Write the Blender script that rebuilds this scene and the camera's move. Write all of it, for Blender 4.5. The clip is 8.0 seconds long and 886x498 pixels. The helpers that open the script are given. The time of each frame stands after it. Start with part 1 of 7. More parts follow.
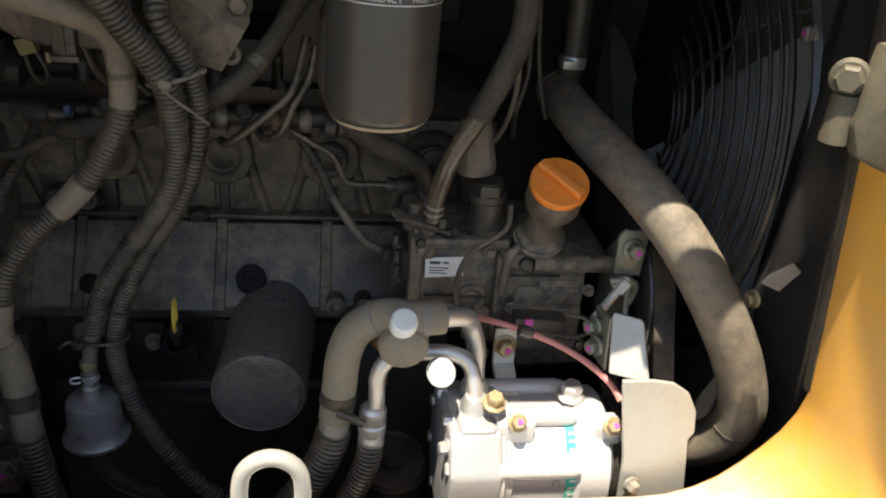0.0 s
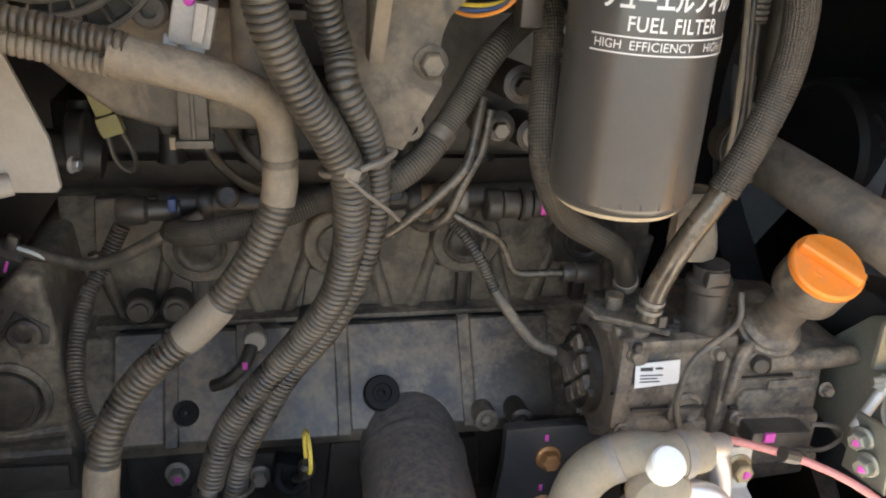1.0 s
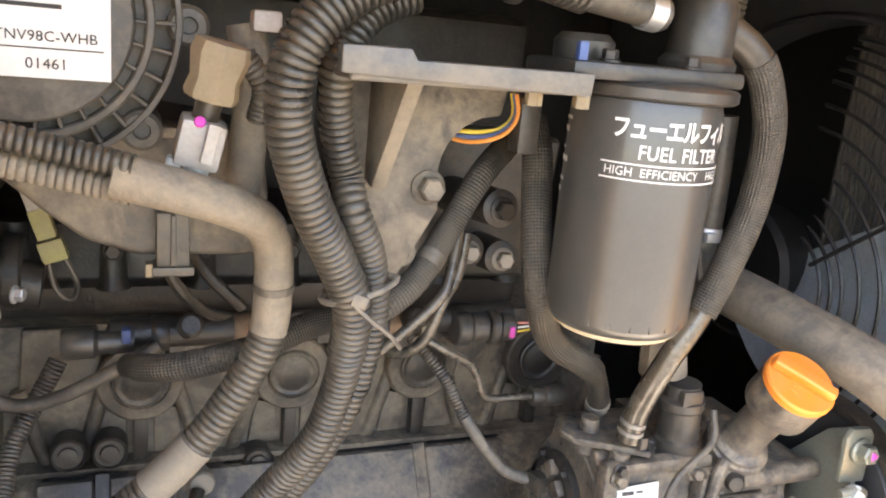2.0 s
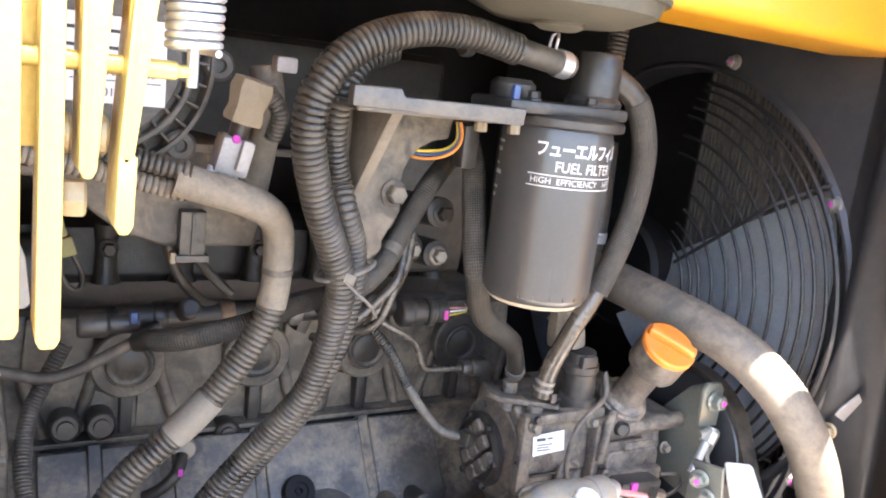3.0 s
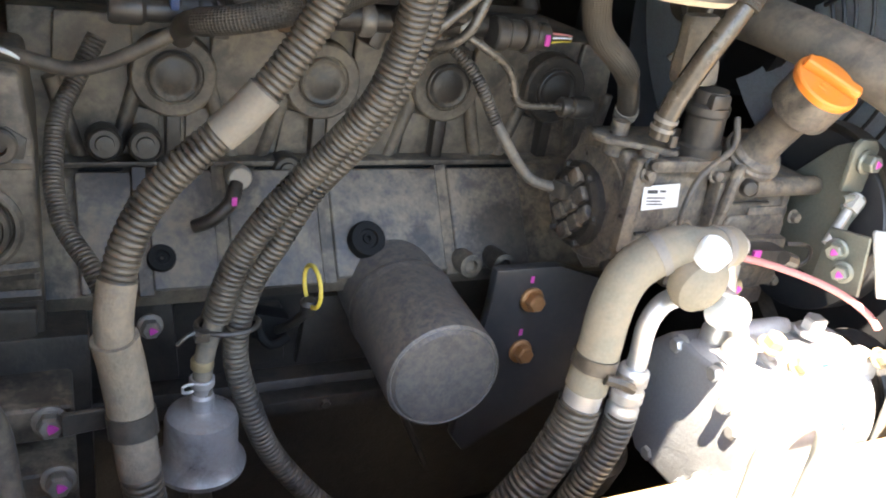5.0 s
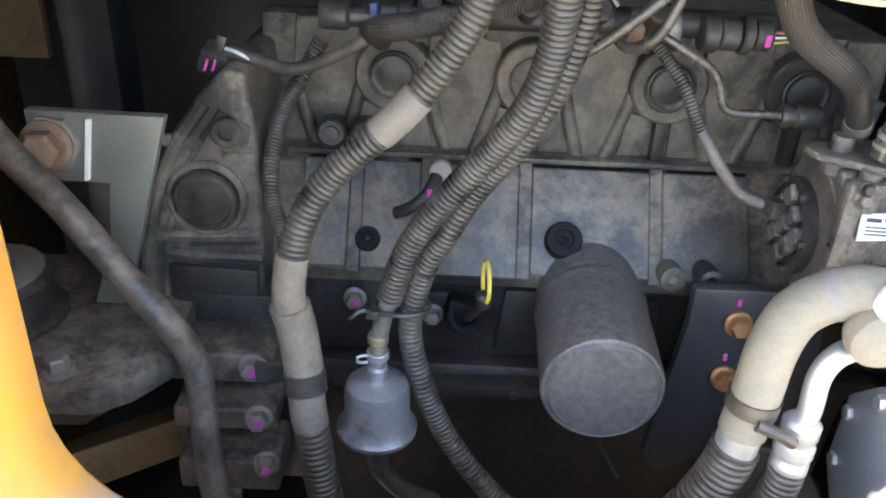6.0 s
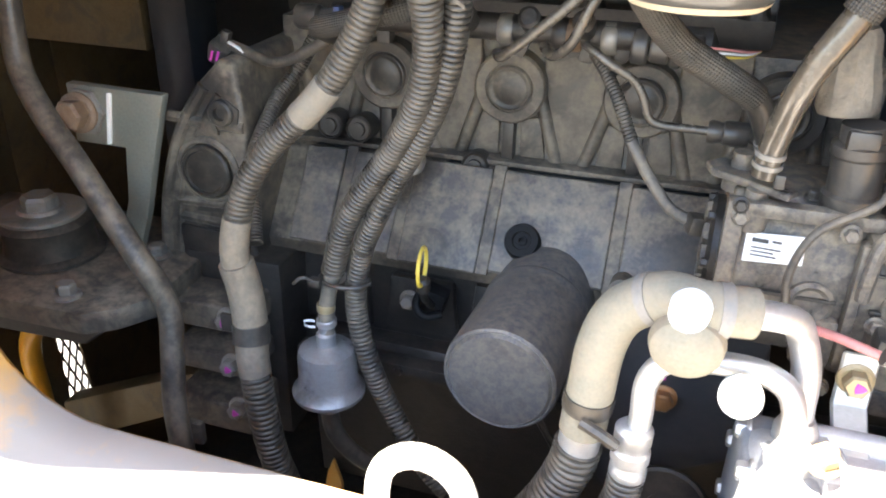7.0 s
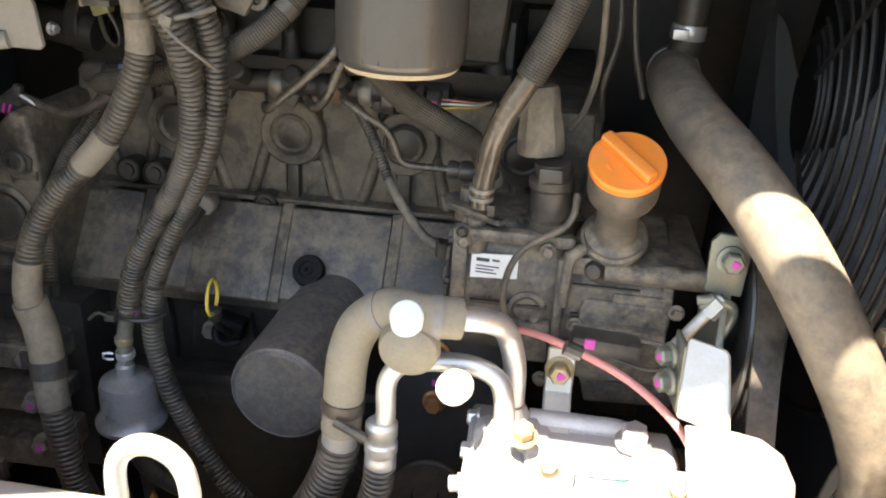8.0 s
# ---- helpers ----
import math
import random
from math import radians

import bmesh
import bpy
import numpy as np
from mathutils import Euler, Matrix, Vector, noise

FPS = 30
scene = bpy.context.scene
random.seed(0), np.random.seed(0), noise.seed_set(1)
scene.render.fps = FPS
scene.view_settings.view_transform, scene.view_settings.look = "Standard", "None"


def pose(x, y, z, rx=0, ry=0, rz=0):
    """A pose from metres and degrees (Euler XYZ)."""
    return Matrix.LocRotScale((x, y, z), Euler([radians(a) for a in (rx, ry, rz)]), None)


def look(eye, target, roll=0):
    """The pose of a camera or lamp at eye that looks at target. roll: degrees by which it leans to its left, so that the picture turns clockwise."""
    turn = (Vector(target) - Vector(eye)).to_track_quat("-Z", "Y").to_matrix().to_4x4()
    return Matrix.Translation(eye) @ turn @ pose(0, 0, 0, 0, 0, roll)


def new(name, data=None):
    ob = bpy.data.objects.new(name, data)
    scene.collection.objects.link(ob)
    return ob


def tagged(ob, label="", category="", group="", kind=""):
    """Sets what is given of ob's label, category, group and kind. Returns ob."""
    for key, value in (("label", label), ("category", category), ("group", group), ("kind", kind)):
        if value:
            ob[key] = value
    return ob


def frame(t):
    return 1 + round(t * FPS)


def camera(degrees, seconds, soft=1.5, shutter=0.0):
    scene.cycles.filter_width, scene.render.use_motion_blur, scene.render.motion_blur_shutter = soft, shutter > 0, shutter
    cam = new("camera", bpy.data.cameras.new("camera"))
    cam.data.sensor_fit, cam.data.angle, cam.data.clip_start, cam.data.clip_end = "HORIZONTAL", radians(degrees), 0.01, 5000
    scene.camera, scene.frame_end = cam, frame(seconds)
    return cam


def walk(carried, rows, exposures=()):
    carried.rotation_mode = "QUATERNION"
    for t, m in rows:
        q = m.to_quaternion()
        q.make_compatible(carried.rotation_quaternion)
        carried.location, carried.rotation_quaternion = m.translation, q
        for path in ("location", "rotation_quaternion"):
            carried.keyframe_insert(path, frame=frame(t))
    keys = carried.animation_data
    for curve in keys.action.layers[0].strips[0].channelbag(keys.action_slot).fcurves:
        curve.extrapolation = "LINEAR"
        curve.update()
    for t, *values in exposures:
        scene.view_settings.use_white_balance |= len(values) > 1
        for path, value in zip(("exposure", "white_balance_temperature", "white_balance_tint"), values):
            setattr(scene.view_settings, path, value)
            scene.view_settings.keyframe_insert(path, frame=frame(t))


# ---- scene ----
cam = camera(57.6, 8.0, soft=2.0)
PATH = [
    (0, (0.072, -0.785, 1.644), (0.376, 0.972, 0.74), 5.5),
    (0.5, (-0.036, -0.712, 1.616), (0.369, 1.034, 0.729), 5.3),
    (1, (-0.087, -0.602, 1.609), (0.318, 1.183, 0.803), 3.4),
    (1.5, (-0.114, -0.545, 1.605), (0.387, 1.274, 0.941), 2.1),
    (1.7, (-0.126, -0.547, 1.602), (0.467, 1.273, 1.025), 3.4),
    (2.8, (-0.259, -0.656, 1.607), (0.693, 1.048, 1.174), 7.2),
    (3, (-0.267, -0.669, 1.607), (0.733, 1.012, 1.191), 7.1),
    (3.5, (-0.269, -0.663, 1.581), (0.893, 0.924, 1.218), 7.7),
    (4, (-0.269, -0.65, 1.559), (0.899, 0.904, 1.089), 9.0),
    (4.5, (-0.271, -0.629, 1.531), (0.865, 0.893, 0.904), 9.9),
    (5, (-0.234, -0.588, 1.493), (0.618, 1.016, 0.655), 9.2),
    (5.2, (-0.211, -0.563, 1.486), (0.448, 1.091, 0.575), 8.8),
    (6.3, (-0.048, -0.624, 1.527), (-0.243, 1.127, 0.581), 1.2),
    (6.5, (0.002, -0.617, 1.523), (-0.335, 1.122, 0.594), 0.7),
    (7, (0.123, -0.634, 1.522), (-0.408, 1.062, 0.604), 1.2),
    (7.5, (0.176, -0.675, 1.542), (-0.202, 1.077, 0.656), 2.2),
    (8, (0.214, -0.694, 1.557), (-0.004, 1.113, 0.728), 3.3),
]
EXPOSURES = [(0, 1.45, 7500, 9), (0.5, 2.36, 7000, 20), (1, 3.09, 7800, 12), (1.5, 3.91, 7950, 13), (3, 3.98, 6750, 17), (3.5, 3.70, 6200, 15), (4, 3.91, 6250, 12), (4.5, 3.91, 6650, 10), (5, 3.73, 7350, 11), (6.5, 4.07, 6400, 10), (7, 4.09, 7100, 11), (7.5, 3.57, 7600, 10), (8, 3.09, 7700, 10)]
walk(cam, [(t, look(eye, target, roll)) for t, eye, target, roll in PATH], EXPOSURES)

# ---- world and sun ----
SUN = Vector((0.20, 0.25, -1.0)).normalized()
world = bpy.data.worlds.new("sky")
scene.world = world
world.use_nodes = True
wn = world.node_tree
sky = wn.nodes.new("ShaderNodeTexSky")
sky.sky_type = "NISHITA"
sky.sun_disc = False
sky.sun_elevation = math.asin(-SUN.z)
sky.sun_rotation = math.atan2(-SUN.x, -SUN.y)
wn.links.new(sky.outputs[0], wn.nodes["Background"].inputs[0])
wn.nodes["Background"].inputs[1].default_value = 0.08
sun_data = bpy.data.lights.new("sun", "SUN")
sun_data.energy, sun_data.angle, sun_data.color = 5.0, radians(0.5), (1.0, 0.94, 0.85)
sun_ob = new("sun", sun_data)
sun_ob.matrix_world = look((0, 0, 5), Vector((0, 0, 5)) + SUN)


# ---- materials ----
def material(name, colour, rough=0.6, metal=0.0, dust=0.3, dust_colour=(0.295, 0.238, 0.170), var=0.25, scale=1.0, bump=0.25, top=0.5, coat=0.0, grime=0.0, spots=(), settle=0.0):
    """Paint, rubber, plastic or metal with fine grain, settled dust, oily grime patches and oil spots round leaking fittings."""
    m = bpy.data.materials.new(name)
    m.use_nodes = True
    nt = m.node_tree
    n, l = nt.nodes, nt.links
    b = n["Principled BSDF"]
    co = n.new("ShaderNodeTexCoord")
    big, fine = n.new("ShaderNodeTexNoise"), n.new("ShaderNodeTexNoise")
    big.inputs["Scale"].default_value, big.inputs["Detail"].default_value = 48 * scale, 9
    big.inputs["Roughness"].default_value = 0.65
    fine.inputs["Scale"].default_value, fine.inputs["Detail"].default_value = 420 * scale, 4
    for t in (big, fine):
        l.new(co.outputs["Object"], t.inputs["Vector"])
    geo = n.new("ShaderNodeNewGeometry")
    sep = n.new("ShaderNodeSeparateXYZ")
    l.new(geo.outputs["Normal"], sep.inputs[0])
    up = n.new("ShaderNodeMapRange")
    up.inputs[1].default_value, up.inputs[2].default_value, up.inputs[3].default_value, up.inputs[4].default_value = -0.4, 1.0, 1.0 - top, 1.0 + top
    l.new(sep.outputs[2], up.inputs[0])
    ramp = n.new("ShaderNodeMapRange")
    ramp.inputs[1].default_value, ramp.inputs[2].default_value, ramp.inputs[3].default_value, ramp.inputs[4].default_value = 0.64, 0.90, 0.0, 1.0
    mid = n.new("ShaderNodeTexNoise")
    mid.inputs["Scale"].default_value, mid.inputs["Detail"].default_value = 160 * scale, 6
    mid.inputs["Roughness"].default_value = 0.7
    l.new(co.outputs["Object"], mid.inputs["Vector"])
    both = n.new("ShaderNodeMath")
    both.operation = "MULTIPLY_ADD"
    both.inputs[1].default_value = 0.55
    l.new(mid.outputs[0], both.inputs[0])
    l.new(big.outputs[0], both.inputs[2])
    l.new(both.outputs[0], ramp.inputs[0])
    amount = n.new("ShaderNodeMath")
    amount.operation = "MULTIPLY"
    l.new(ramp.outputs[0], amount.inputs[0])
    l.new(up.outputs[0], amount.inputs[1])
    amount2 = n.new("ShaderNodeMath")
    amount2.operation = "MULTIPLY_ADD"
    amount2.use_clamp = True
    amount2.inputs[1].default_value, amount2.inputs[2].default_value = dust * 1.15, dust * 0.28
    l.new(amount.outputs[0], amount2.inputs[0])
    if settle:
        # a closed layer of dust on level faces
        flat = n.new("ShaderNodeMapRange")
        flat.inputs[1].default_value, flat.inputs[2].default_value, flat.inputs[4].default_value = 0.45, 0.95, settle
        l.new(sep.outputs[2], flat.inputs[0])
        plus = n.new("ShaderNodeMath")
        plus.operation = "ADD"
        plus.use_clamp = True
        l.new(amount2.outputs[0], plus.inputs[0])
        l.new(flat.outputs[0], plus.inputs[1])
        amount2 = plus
    shade = n.new("ShaderNodeMix")
    shade.data_type = "RGBA"
    shade.inputs[6].default_value = (*[c * (1 - var) for c in colour], 1)
    shade.inputs[7].default_value = (*[min(1, c * (1 + var)) for c in colour], 1)
    l.new(fine.outputs[0], shade.inputs[0])
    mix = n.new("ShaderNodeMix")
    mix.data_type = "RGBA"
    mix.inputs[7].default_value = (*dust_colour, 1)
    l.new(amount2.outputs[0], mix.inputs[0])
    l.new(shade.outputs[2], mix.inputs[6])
    colour_out, wet = mix.outputs[2], None
    if grime:
        # oily patches: broad uneven blots, plus the ones round the listed fittings
        blot = n.new("ShaderNodeTexNoise")
        blot.inputs["Scale"].default_value, blot.inputs["Detail"].default_value = 26 * scale, 9
        blot.inputs["Roughness"].default_value, blot.inputs["Distortion"].default_value = 0.62, 0.6
        l.new(co.outputs["Object"], blot.inputs["Vector"])
        field = n.new("ShaderNodeMapRange")
        field.inputs[1].default_value, field.inputs[2].default_value = 0.51, 0.62
        l.new(blot.outputs[0], field.inputs[0])
        wet = field.outputs[0]
        for x, y, z, r in spots:
            far = n.new("ShaderNodeVectorMath")
            far.operation = "DISTANCE"
            far.inputs[1].default_value = (x, y, z)
            l.new(co.outputs["Object"], far.inputs[0])
            rag = n.new("ShaderNodeMath")
            rag.operation = "MULTIPLY_ADD"
            rag.inputs[1].default_value = 1.1 * r
            l.new(mid.outputs[0], rag.inputs[0])
            l.new(far.outputs["Value"], rag.inputs[2])
            ring = n.new("ShaderNodeMapRange")
            ring.inputs[1].default_value, ring.inputs[2].default_value, ring.inputs[3].default_value, ring.inputs[4].default_value = r * 1.15, r * 1.75, 1.3, 0.0
            l.new(rag.outputs[0], ring.inputs[0])
            most = n.new("ShaderNodeMath")
            most.operation = "MAXIMUM"
            l.new(wet, most.inputs[0])
            l.new(ring.outputs[0], most.inputs[1])
            wet = most.outputs[0]
        amt = n.new("ShaderNodeMath")
        amt.operation = "MULTIPLY"
        amt.use_clamp = True
        amt.inputs[1].default_value = grime
        l.new(wet, amt.inputs[0])
        oil = n.new("ShaderNodeMix")
        oil.data_type = "RGBA"
        oil.inputs[7].default_value = (0.022, 0.020, 0.019, 1)
        l.new(amt.outputs[0], oil.inputs[0])
        l.new(colour_out, oil.inputs[6])
        colour_out, wet = oil.outputs[2], amt.outputs[0]
    l.new(colour_out, b.inputs["Base Color"])
    ro = n.new("ShaderNodeMath")
    ro.operation = "MULTIPLY_ADD"
    ro.use_clamp = True
    ro.inputs[1].default_value, ro.inputs[2].default_value = 0.5 * (1 - rough), rough
    l.new(amount2.outputs[0], ro.inputs[0])
    rough_out = ro.outputs[0]
    if wet is not None:
        dry = n.new("ShaderNodeMath")
        dry.operation = "MULTIPLY_ADD"
        dry.use_clamp = True
        dry.inputs[1].default_value = -0.22
        l.new(wet, dry.inputs[0])
        l.new(rough_out, dry.inputs[2])
        rough_out = dry.outputs[0]
    l.new(rough_out, b.inputs["Roughness"])
    if metal:
        me = n.new("ShaderNodeMath")
        me.operation = "MULTIPLY_ADD"
        me.use_clamp = True
        me.inputs[1].default_value, me.inputs[2].default_value = -metal, metal
        l.new(amount2.outputs[0], me.inputs[0])
        l.new(me.outputs[0], b.inputs["Metallic"])
    b.inputs["Coat Weight"].default_value = coat
    bp = n.new("ShaderNodeBump")
    bp.inputs["Strength"].default_value, bp.inputs["Distance"].default_value = bump, 0.0012
    add = n.new("ShaderNodeMath")
    add.operation = "MULTIPLY_ADD"
    add.inputs[1].default_value = 0.6
    l.new(fine.outputs[0], add.inputs[0])
    l.new(both.outputs[0], add.inputs[2])
    l.new(add.outputs[0], bp.inputs["Height"])
    l.new(bp.outputs[0], b.inputs["Normal"])
    return m


# oil leaks on the block: core plugs, bosses, drain fittings, the pump joint
LEAKS = ((0.0, -0.004, 1.20, 0.024), (0.135, -0.01, 1.20, 0.046), (0.20, 0.05, 1.323, 0.050), (0.145, 0.02, 1.27, 0.035), (0.082, 0.05, 1.33, 0.030), (-0.082, -0.012, 1.135, 0.055), (-0.19, 0.04, 1.262, 0.040), (-0.115, 0.0, 1.24, 0.030), (-0.15, 0.06, 1.335, 0.036), (-0.27, -0.04, 1.165, 0.05), (-0.28, -0.03, 1.31, 0.035), (-0.03, 0.06, 1.31, 0.026))
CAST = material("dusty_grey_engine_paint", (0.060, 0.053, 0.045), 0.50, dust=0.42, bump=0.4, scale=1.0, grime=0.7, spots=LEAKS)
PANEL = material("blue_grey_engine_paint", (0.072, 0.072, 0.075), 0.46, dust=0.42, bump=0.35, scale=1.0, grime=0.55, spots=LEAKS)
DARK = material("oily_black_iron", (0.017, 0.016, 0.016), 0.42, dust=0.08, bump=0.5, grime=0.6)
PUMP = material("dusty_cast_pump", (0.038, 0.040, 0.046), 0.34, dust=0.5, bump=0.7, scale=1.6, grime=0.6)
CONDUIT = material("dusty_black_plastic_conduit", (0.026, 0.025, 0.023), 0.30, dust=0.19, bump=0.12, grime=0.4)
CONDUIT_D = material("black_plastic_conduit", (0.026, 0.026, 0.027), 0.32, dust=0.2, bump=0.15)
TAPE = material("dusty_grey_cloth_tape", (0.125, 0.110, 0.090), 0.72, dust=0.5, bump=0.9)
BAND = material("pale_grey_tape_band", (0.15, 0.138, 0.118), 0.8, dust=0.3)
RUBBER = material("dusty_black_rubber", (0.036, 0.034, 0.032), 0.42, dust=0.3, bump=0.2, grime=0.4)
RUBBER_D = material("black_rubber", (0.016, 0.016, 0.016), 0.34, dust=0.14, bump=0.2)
def braided(name, dark, pale, round_=30, pitch=0.0021):
    """A woven sleeve: strands crossing both ways round the hose, dusty on their crowns."""
    m = material(name, dark, 0.6, dust=0.14, bump=0.3)
    n, l = m.node_tree.nodes, m.node_tree.links
    b = n["Principled BSDF"]
    sep = n.new("ShaderNodeSeparateXYZ")
    l.new(n.new("ShaderNodeUVMap").outputs[0], sep.inputs[0])

    def step(op, a, b_):
        k = n.new("ShaderNodeMath")
        k.operation = op
        for i, v in enumerate((a, b_)):
            if isinstance(v, (int, float)):
                k.inputs[i].default_value = v
            elif v is not None:
                l.new(v, k.inputs[i])
        return k.outputs[0]

    across, along = step("MULTIPLY", sep.outputs[0], round_ * math.pi), step("MULTIPLY", sep.outputs[1], math.pi / pitch)
    weave = step("MULTIPLY", step("SINE", step("ADD", across, along), None), step("SINE", step("SUBTRACT", across, along), None))
    crown = n.new("ShaderNodeMapRange")
    crown.inputs[1].default_value, crown.inputs[2].default_value, crown.inputs[4].default_value = 0.05, 0.8, 0.42
    l.new(weave, crown.inputs[0])
    mix = n.new("ShaderNodeMix")
    mix.data_type = "RGBA"
    l.new(b.inputs["Base Color"].links[0].from_socket, mix.inputs[6])
    mix.inputs[7].default_value = (*pale, 1)
    l.new(crown.outputs[0], mix.inputs[0])
    l.new(mix.outputs[2], b.inputs["Base Color"])
    bump = n.new("ShaderNodeBump")
    bump.inputs["Strength"].default_value, bump.inputs["Distance"].default_value = 0.7, 0.0006
    l.new(weave, bump.inputs["Height"])
    l.new(bump.outputs[0], b.inputs["Normal"])
    return m


BRAID = braided("braided_hose_sleeve", (0.020, 0.019, 0.017), (0.066, 0.059, 0.048))
CLEARHOSE = material("brown_translucent_fuel_hose", (0.045, 0.038, 0.030), 0.2, dust=0.18, coat=0.5)
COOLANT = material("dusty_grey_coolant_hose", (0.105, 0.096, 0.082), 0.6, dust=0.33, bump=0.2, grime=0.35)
FOAM = material("grey_beige_foam_insulation", (0.170, 0.163, 0.130), 0.85, dust=0.35, bump=0.3)
ALU = material("dull_aluminium", (0.62, 0.62, 0.62), 0.38, 0.85, dust=0.12, var=0.1, bump=0.1)
ALUCAST = material("cast_aluminium", (0.52, 0.53, 0.55), 0.45, 0.45, dust=0.12, var=0.14, bump=0.4)
STEEL = material("zinc_plated_bracket", (0.45, 0.46, 0.44), 0.36, 0.45, dust=0.15, var=0.12, bump=0.12)
ARMSTEEL = material("dusty_dark_steel_arm", (0.085, 0.085, 0.085), 0.42, 0.3, dust=0.3, bump=0.2)
GREENZ = material("dark_olive_plated_bracket", (0.21, 0.225, 0.195), 0.36, 0.5, dust=0.22, bump=0.12)
BOLT = material("grey_steel_bolt", (0.24, 0.235, 0.225), 0.42, 0.6, dust=0.4, var=0.15, grime=0.4)
GOLD = material("yellow_zinc_bolt", (0.36, 0.28, 0.16), 0.4, 0.6, dust=0.25, var=0.25)
RUST = material("rusty_bolt", (0.17, 0.10, 0.06), 0.6, 0.3, dust=0.3, var=0.35)
PINK = material("magenta_paint_mark", (0.60, 0.045, 0.40), 0.5, dust=0.12, var=0.15)
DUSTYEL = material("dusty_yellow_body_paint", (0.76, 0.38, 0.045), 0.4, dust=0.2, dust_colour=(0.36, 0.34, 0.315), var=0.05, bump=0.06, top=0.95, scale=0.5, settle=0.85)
OILY = material("wet_black_oil", (0.010, 0.010, 0.010), 0.55, dust=0.0)
OILY.node_tree.nodes["Principled BSDF"].inputs["Specular IOR Level"].default_value = 0.15
YELLOW = material("orange_yellow_machine_paint", (0.72, 0.33, 0.015), 0.35, dust=0.08, var=0.06, bump=0.08, coat=0.25)
BLACKSHEET = material("satin_black_sheet_steel", (0.034, 0.036, 0.041), 0.27, dust=0.05, var=0.1, bump=0.04)
COPPER = material("copper_brown_plated_bolt", (0.40, 0.19, 0.075), 0.4, 0.6, dust=0.15, var=0.25)
DUCT = material("grey_duct_tape", (0.15, 0.155, 0.16), 0.6, dust=0.3, bump=0.2)
SLEEVE = material("dusty_dark_cable_sleeve", (0.075, 0.072, 0.068), 0.55, dust=0.4, bump=0.3)
# cast aluminium again, darkened to carry the shade on the compressor head
HEADALU = material("shade_grey_compressor_head", (0.33, 0.345, 0.37), 0.45, 0.4, dust=0.12, var=0.15, bump=0.4)
FUELPIPE = material("brown_steel_fuel_pipe", (0.075, 0.068, 0.060), 0.22, 0.4, dust=0.2, var=0.2, bump=0.05)
WIRE = material("black_coated_wire", (0.010, 0.010, 0.011), 0.45, dust=0.02)
CORE = material("grey_radiator_core", (0.075, 0.078, 0.080), 0.5, 0.3, dust=0.25)
BLADE = material("pale_blue_grey_fan_plastic", (0.55, 0.60, 0.63), 0.45, dust=0.1, bump=0.1)
CAN = material("dusty_black_filter_can", (0.052, 0.050, 0.047), 0.34, 0.0, dust=0.03, var=0.12, bump=0.008, top=0.2, scale=1.5, coat=0.35)
OILCAN = material("dusty_oil_filter_can", (0.055, 0.059, 0.068), 0.36, dust=0.24, bump=0.2, scale=3.0, grime=0.3)
RIM = material("dusty_rim", (0.45, 0.38, 0.27), 0.8, dust=0.3)
ORANGE = material("orange_plastic", (0.85, 0.24, 0.025), 0.4, dust=0.1, var=0.08, bump=0.08)
# label paper, and the painted highlight on the side plate
WHITE = material("white_label_and_highlight", (0.78, 0.77, 0.74), 0.6, dust=0.12, var=0.04, bump=0.03)
PRINT = material("white_print", (0.72, 0.71, 0.68), 0.6, dust=0.15, var=0.05, bump=0.03)
INK = material("black_print", (0.03, 0.03, 0.03), 0.6, dust=0.05, bump=0.03)
TEAL = material("teal_label", (0.02, 0.42, 0.36), 0.45, dust=0.05, var=0.05, bump=0.03)
GREYPL = material("grey_connector_plastic", (0.34, 0.33, 0.32), 0.5, dust=0.3, bump=0.1)
TANPL = material("tan_dusty_connector", (0.22, 0.175, 0.11), 0.7, dust=0.45, bump=0.2)
BLACKPL = material("black_connector_plastic", (0.022, 0.022, 0.023), 0.33, dust=0.12, bump=0.1)
CHROME = material("breather_can_zinc", (0.40, 0.41, 0.43), 0.30, 0.7, dust=0.25, var=0.15, grime=0.35)
CAPW = material("white_plastic_cap", (0.75, 0.80, 0.80), 0.45, dust=0.08, var=0.05, bump=0.05)
REDW = material("pink_red_cable", (0.60, 0.22, 0.21), 0.45, dust=0.12)
YELW = material("yellow_cable", (0.70, 0.52, 0.06), 0.45, dust=0.15)
BLUEW = material("blue_cable", (0.03, 0.08, 0.24), 0.4, dust=0.15)
ORGW = material("orange_cable", (0.70, 0.25, 0.04), 0.45, dust=0.15)
LIME = material("yellow_green_connector", (0.34, 0.33, 0.12), 0.6, dust=0.4)
PALE = material("dusty_pale_painted_bracket", (0.50, 0.46, 0.40), 0.5, dust=0.25, var=0.1, bump=0.08)
ZINCY = material("yellow_chromate_latch", (0.76, 0.58, 0.19), 0.28, 0.45, dust=0.03, var=0.12)
# olive darkened to carry the shade that lies on the hinge
OLIVE = material("olive_grey_hinge", (0.060, 0.058, 0.042), 0.5, dust=0.15)
# brown sheet colour, also standing in for shaded yellow on the frame brace
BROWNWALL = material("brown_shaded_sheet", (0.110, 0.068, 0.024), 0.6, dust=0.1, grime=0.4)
GROUND = material("grey_gravelly_ground", (0.085, 0.083, 0.08), 0.95, dust=0.2, dust_colour=(0.15, 0.146, 0.14), scale=0.05, bump=1.0)


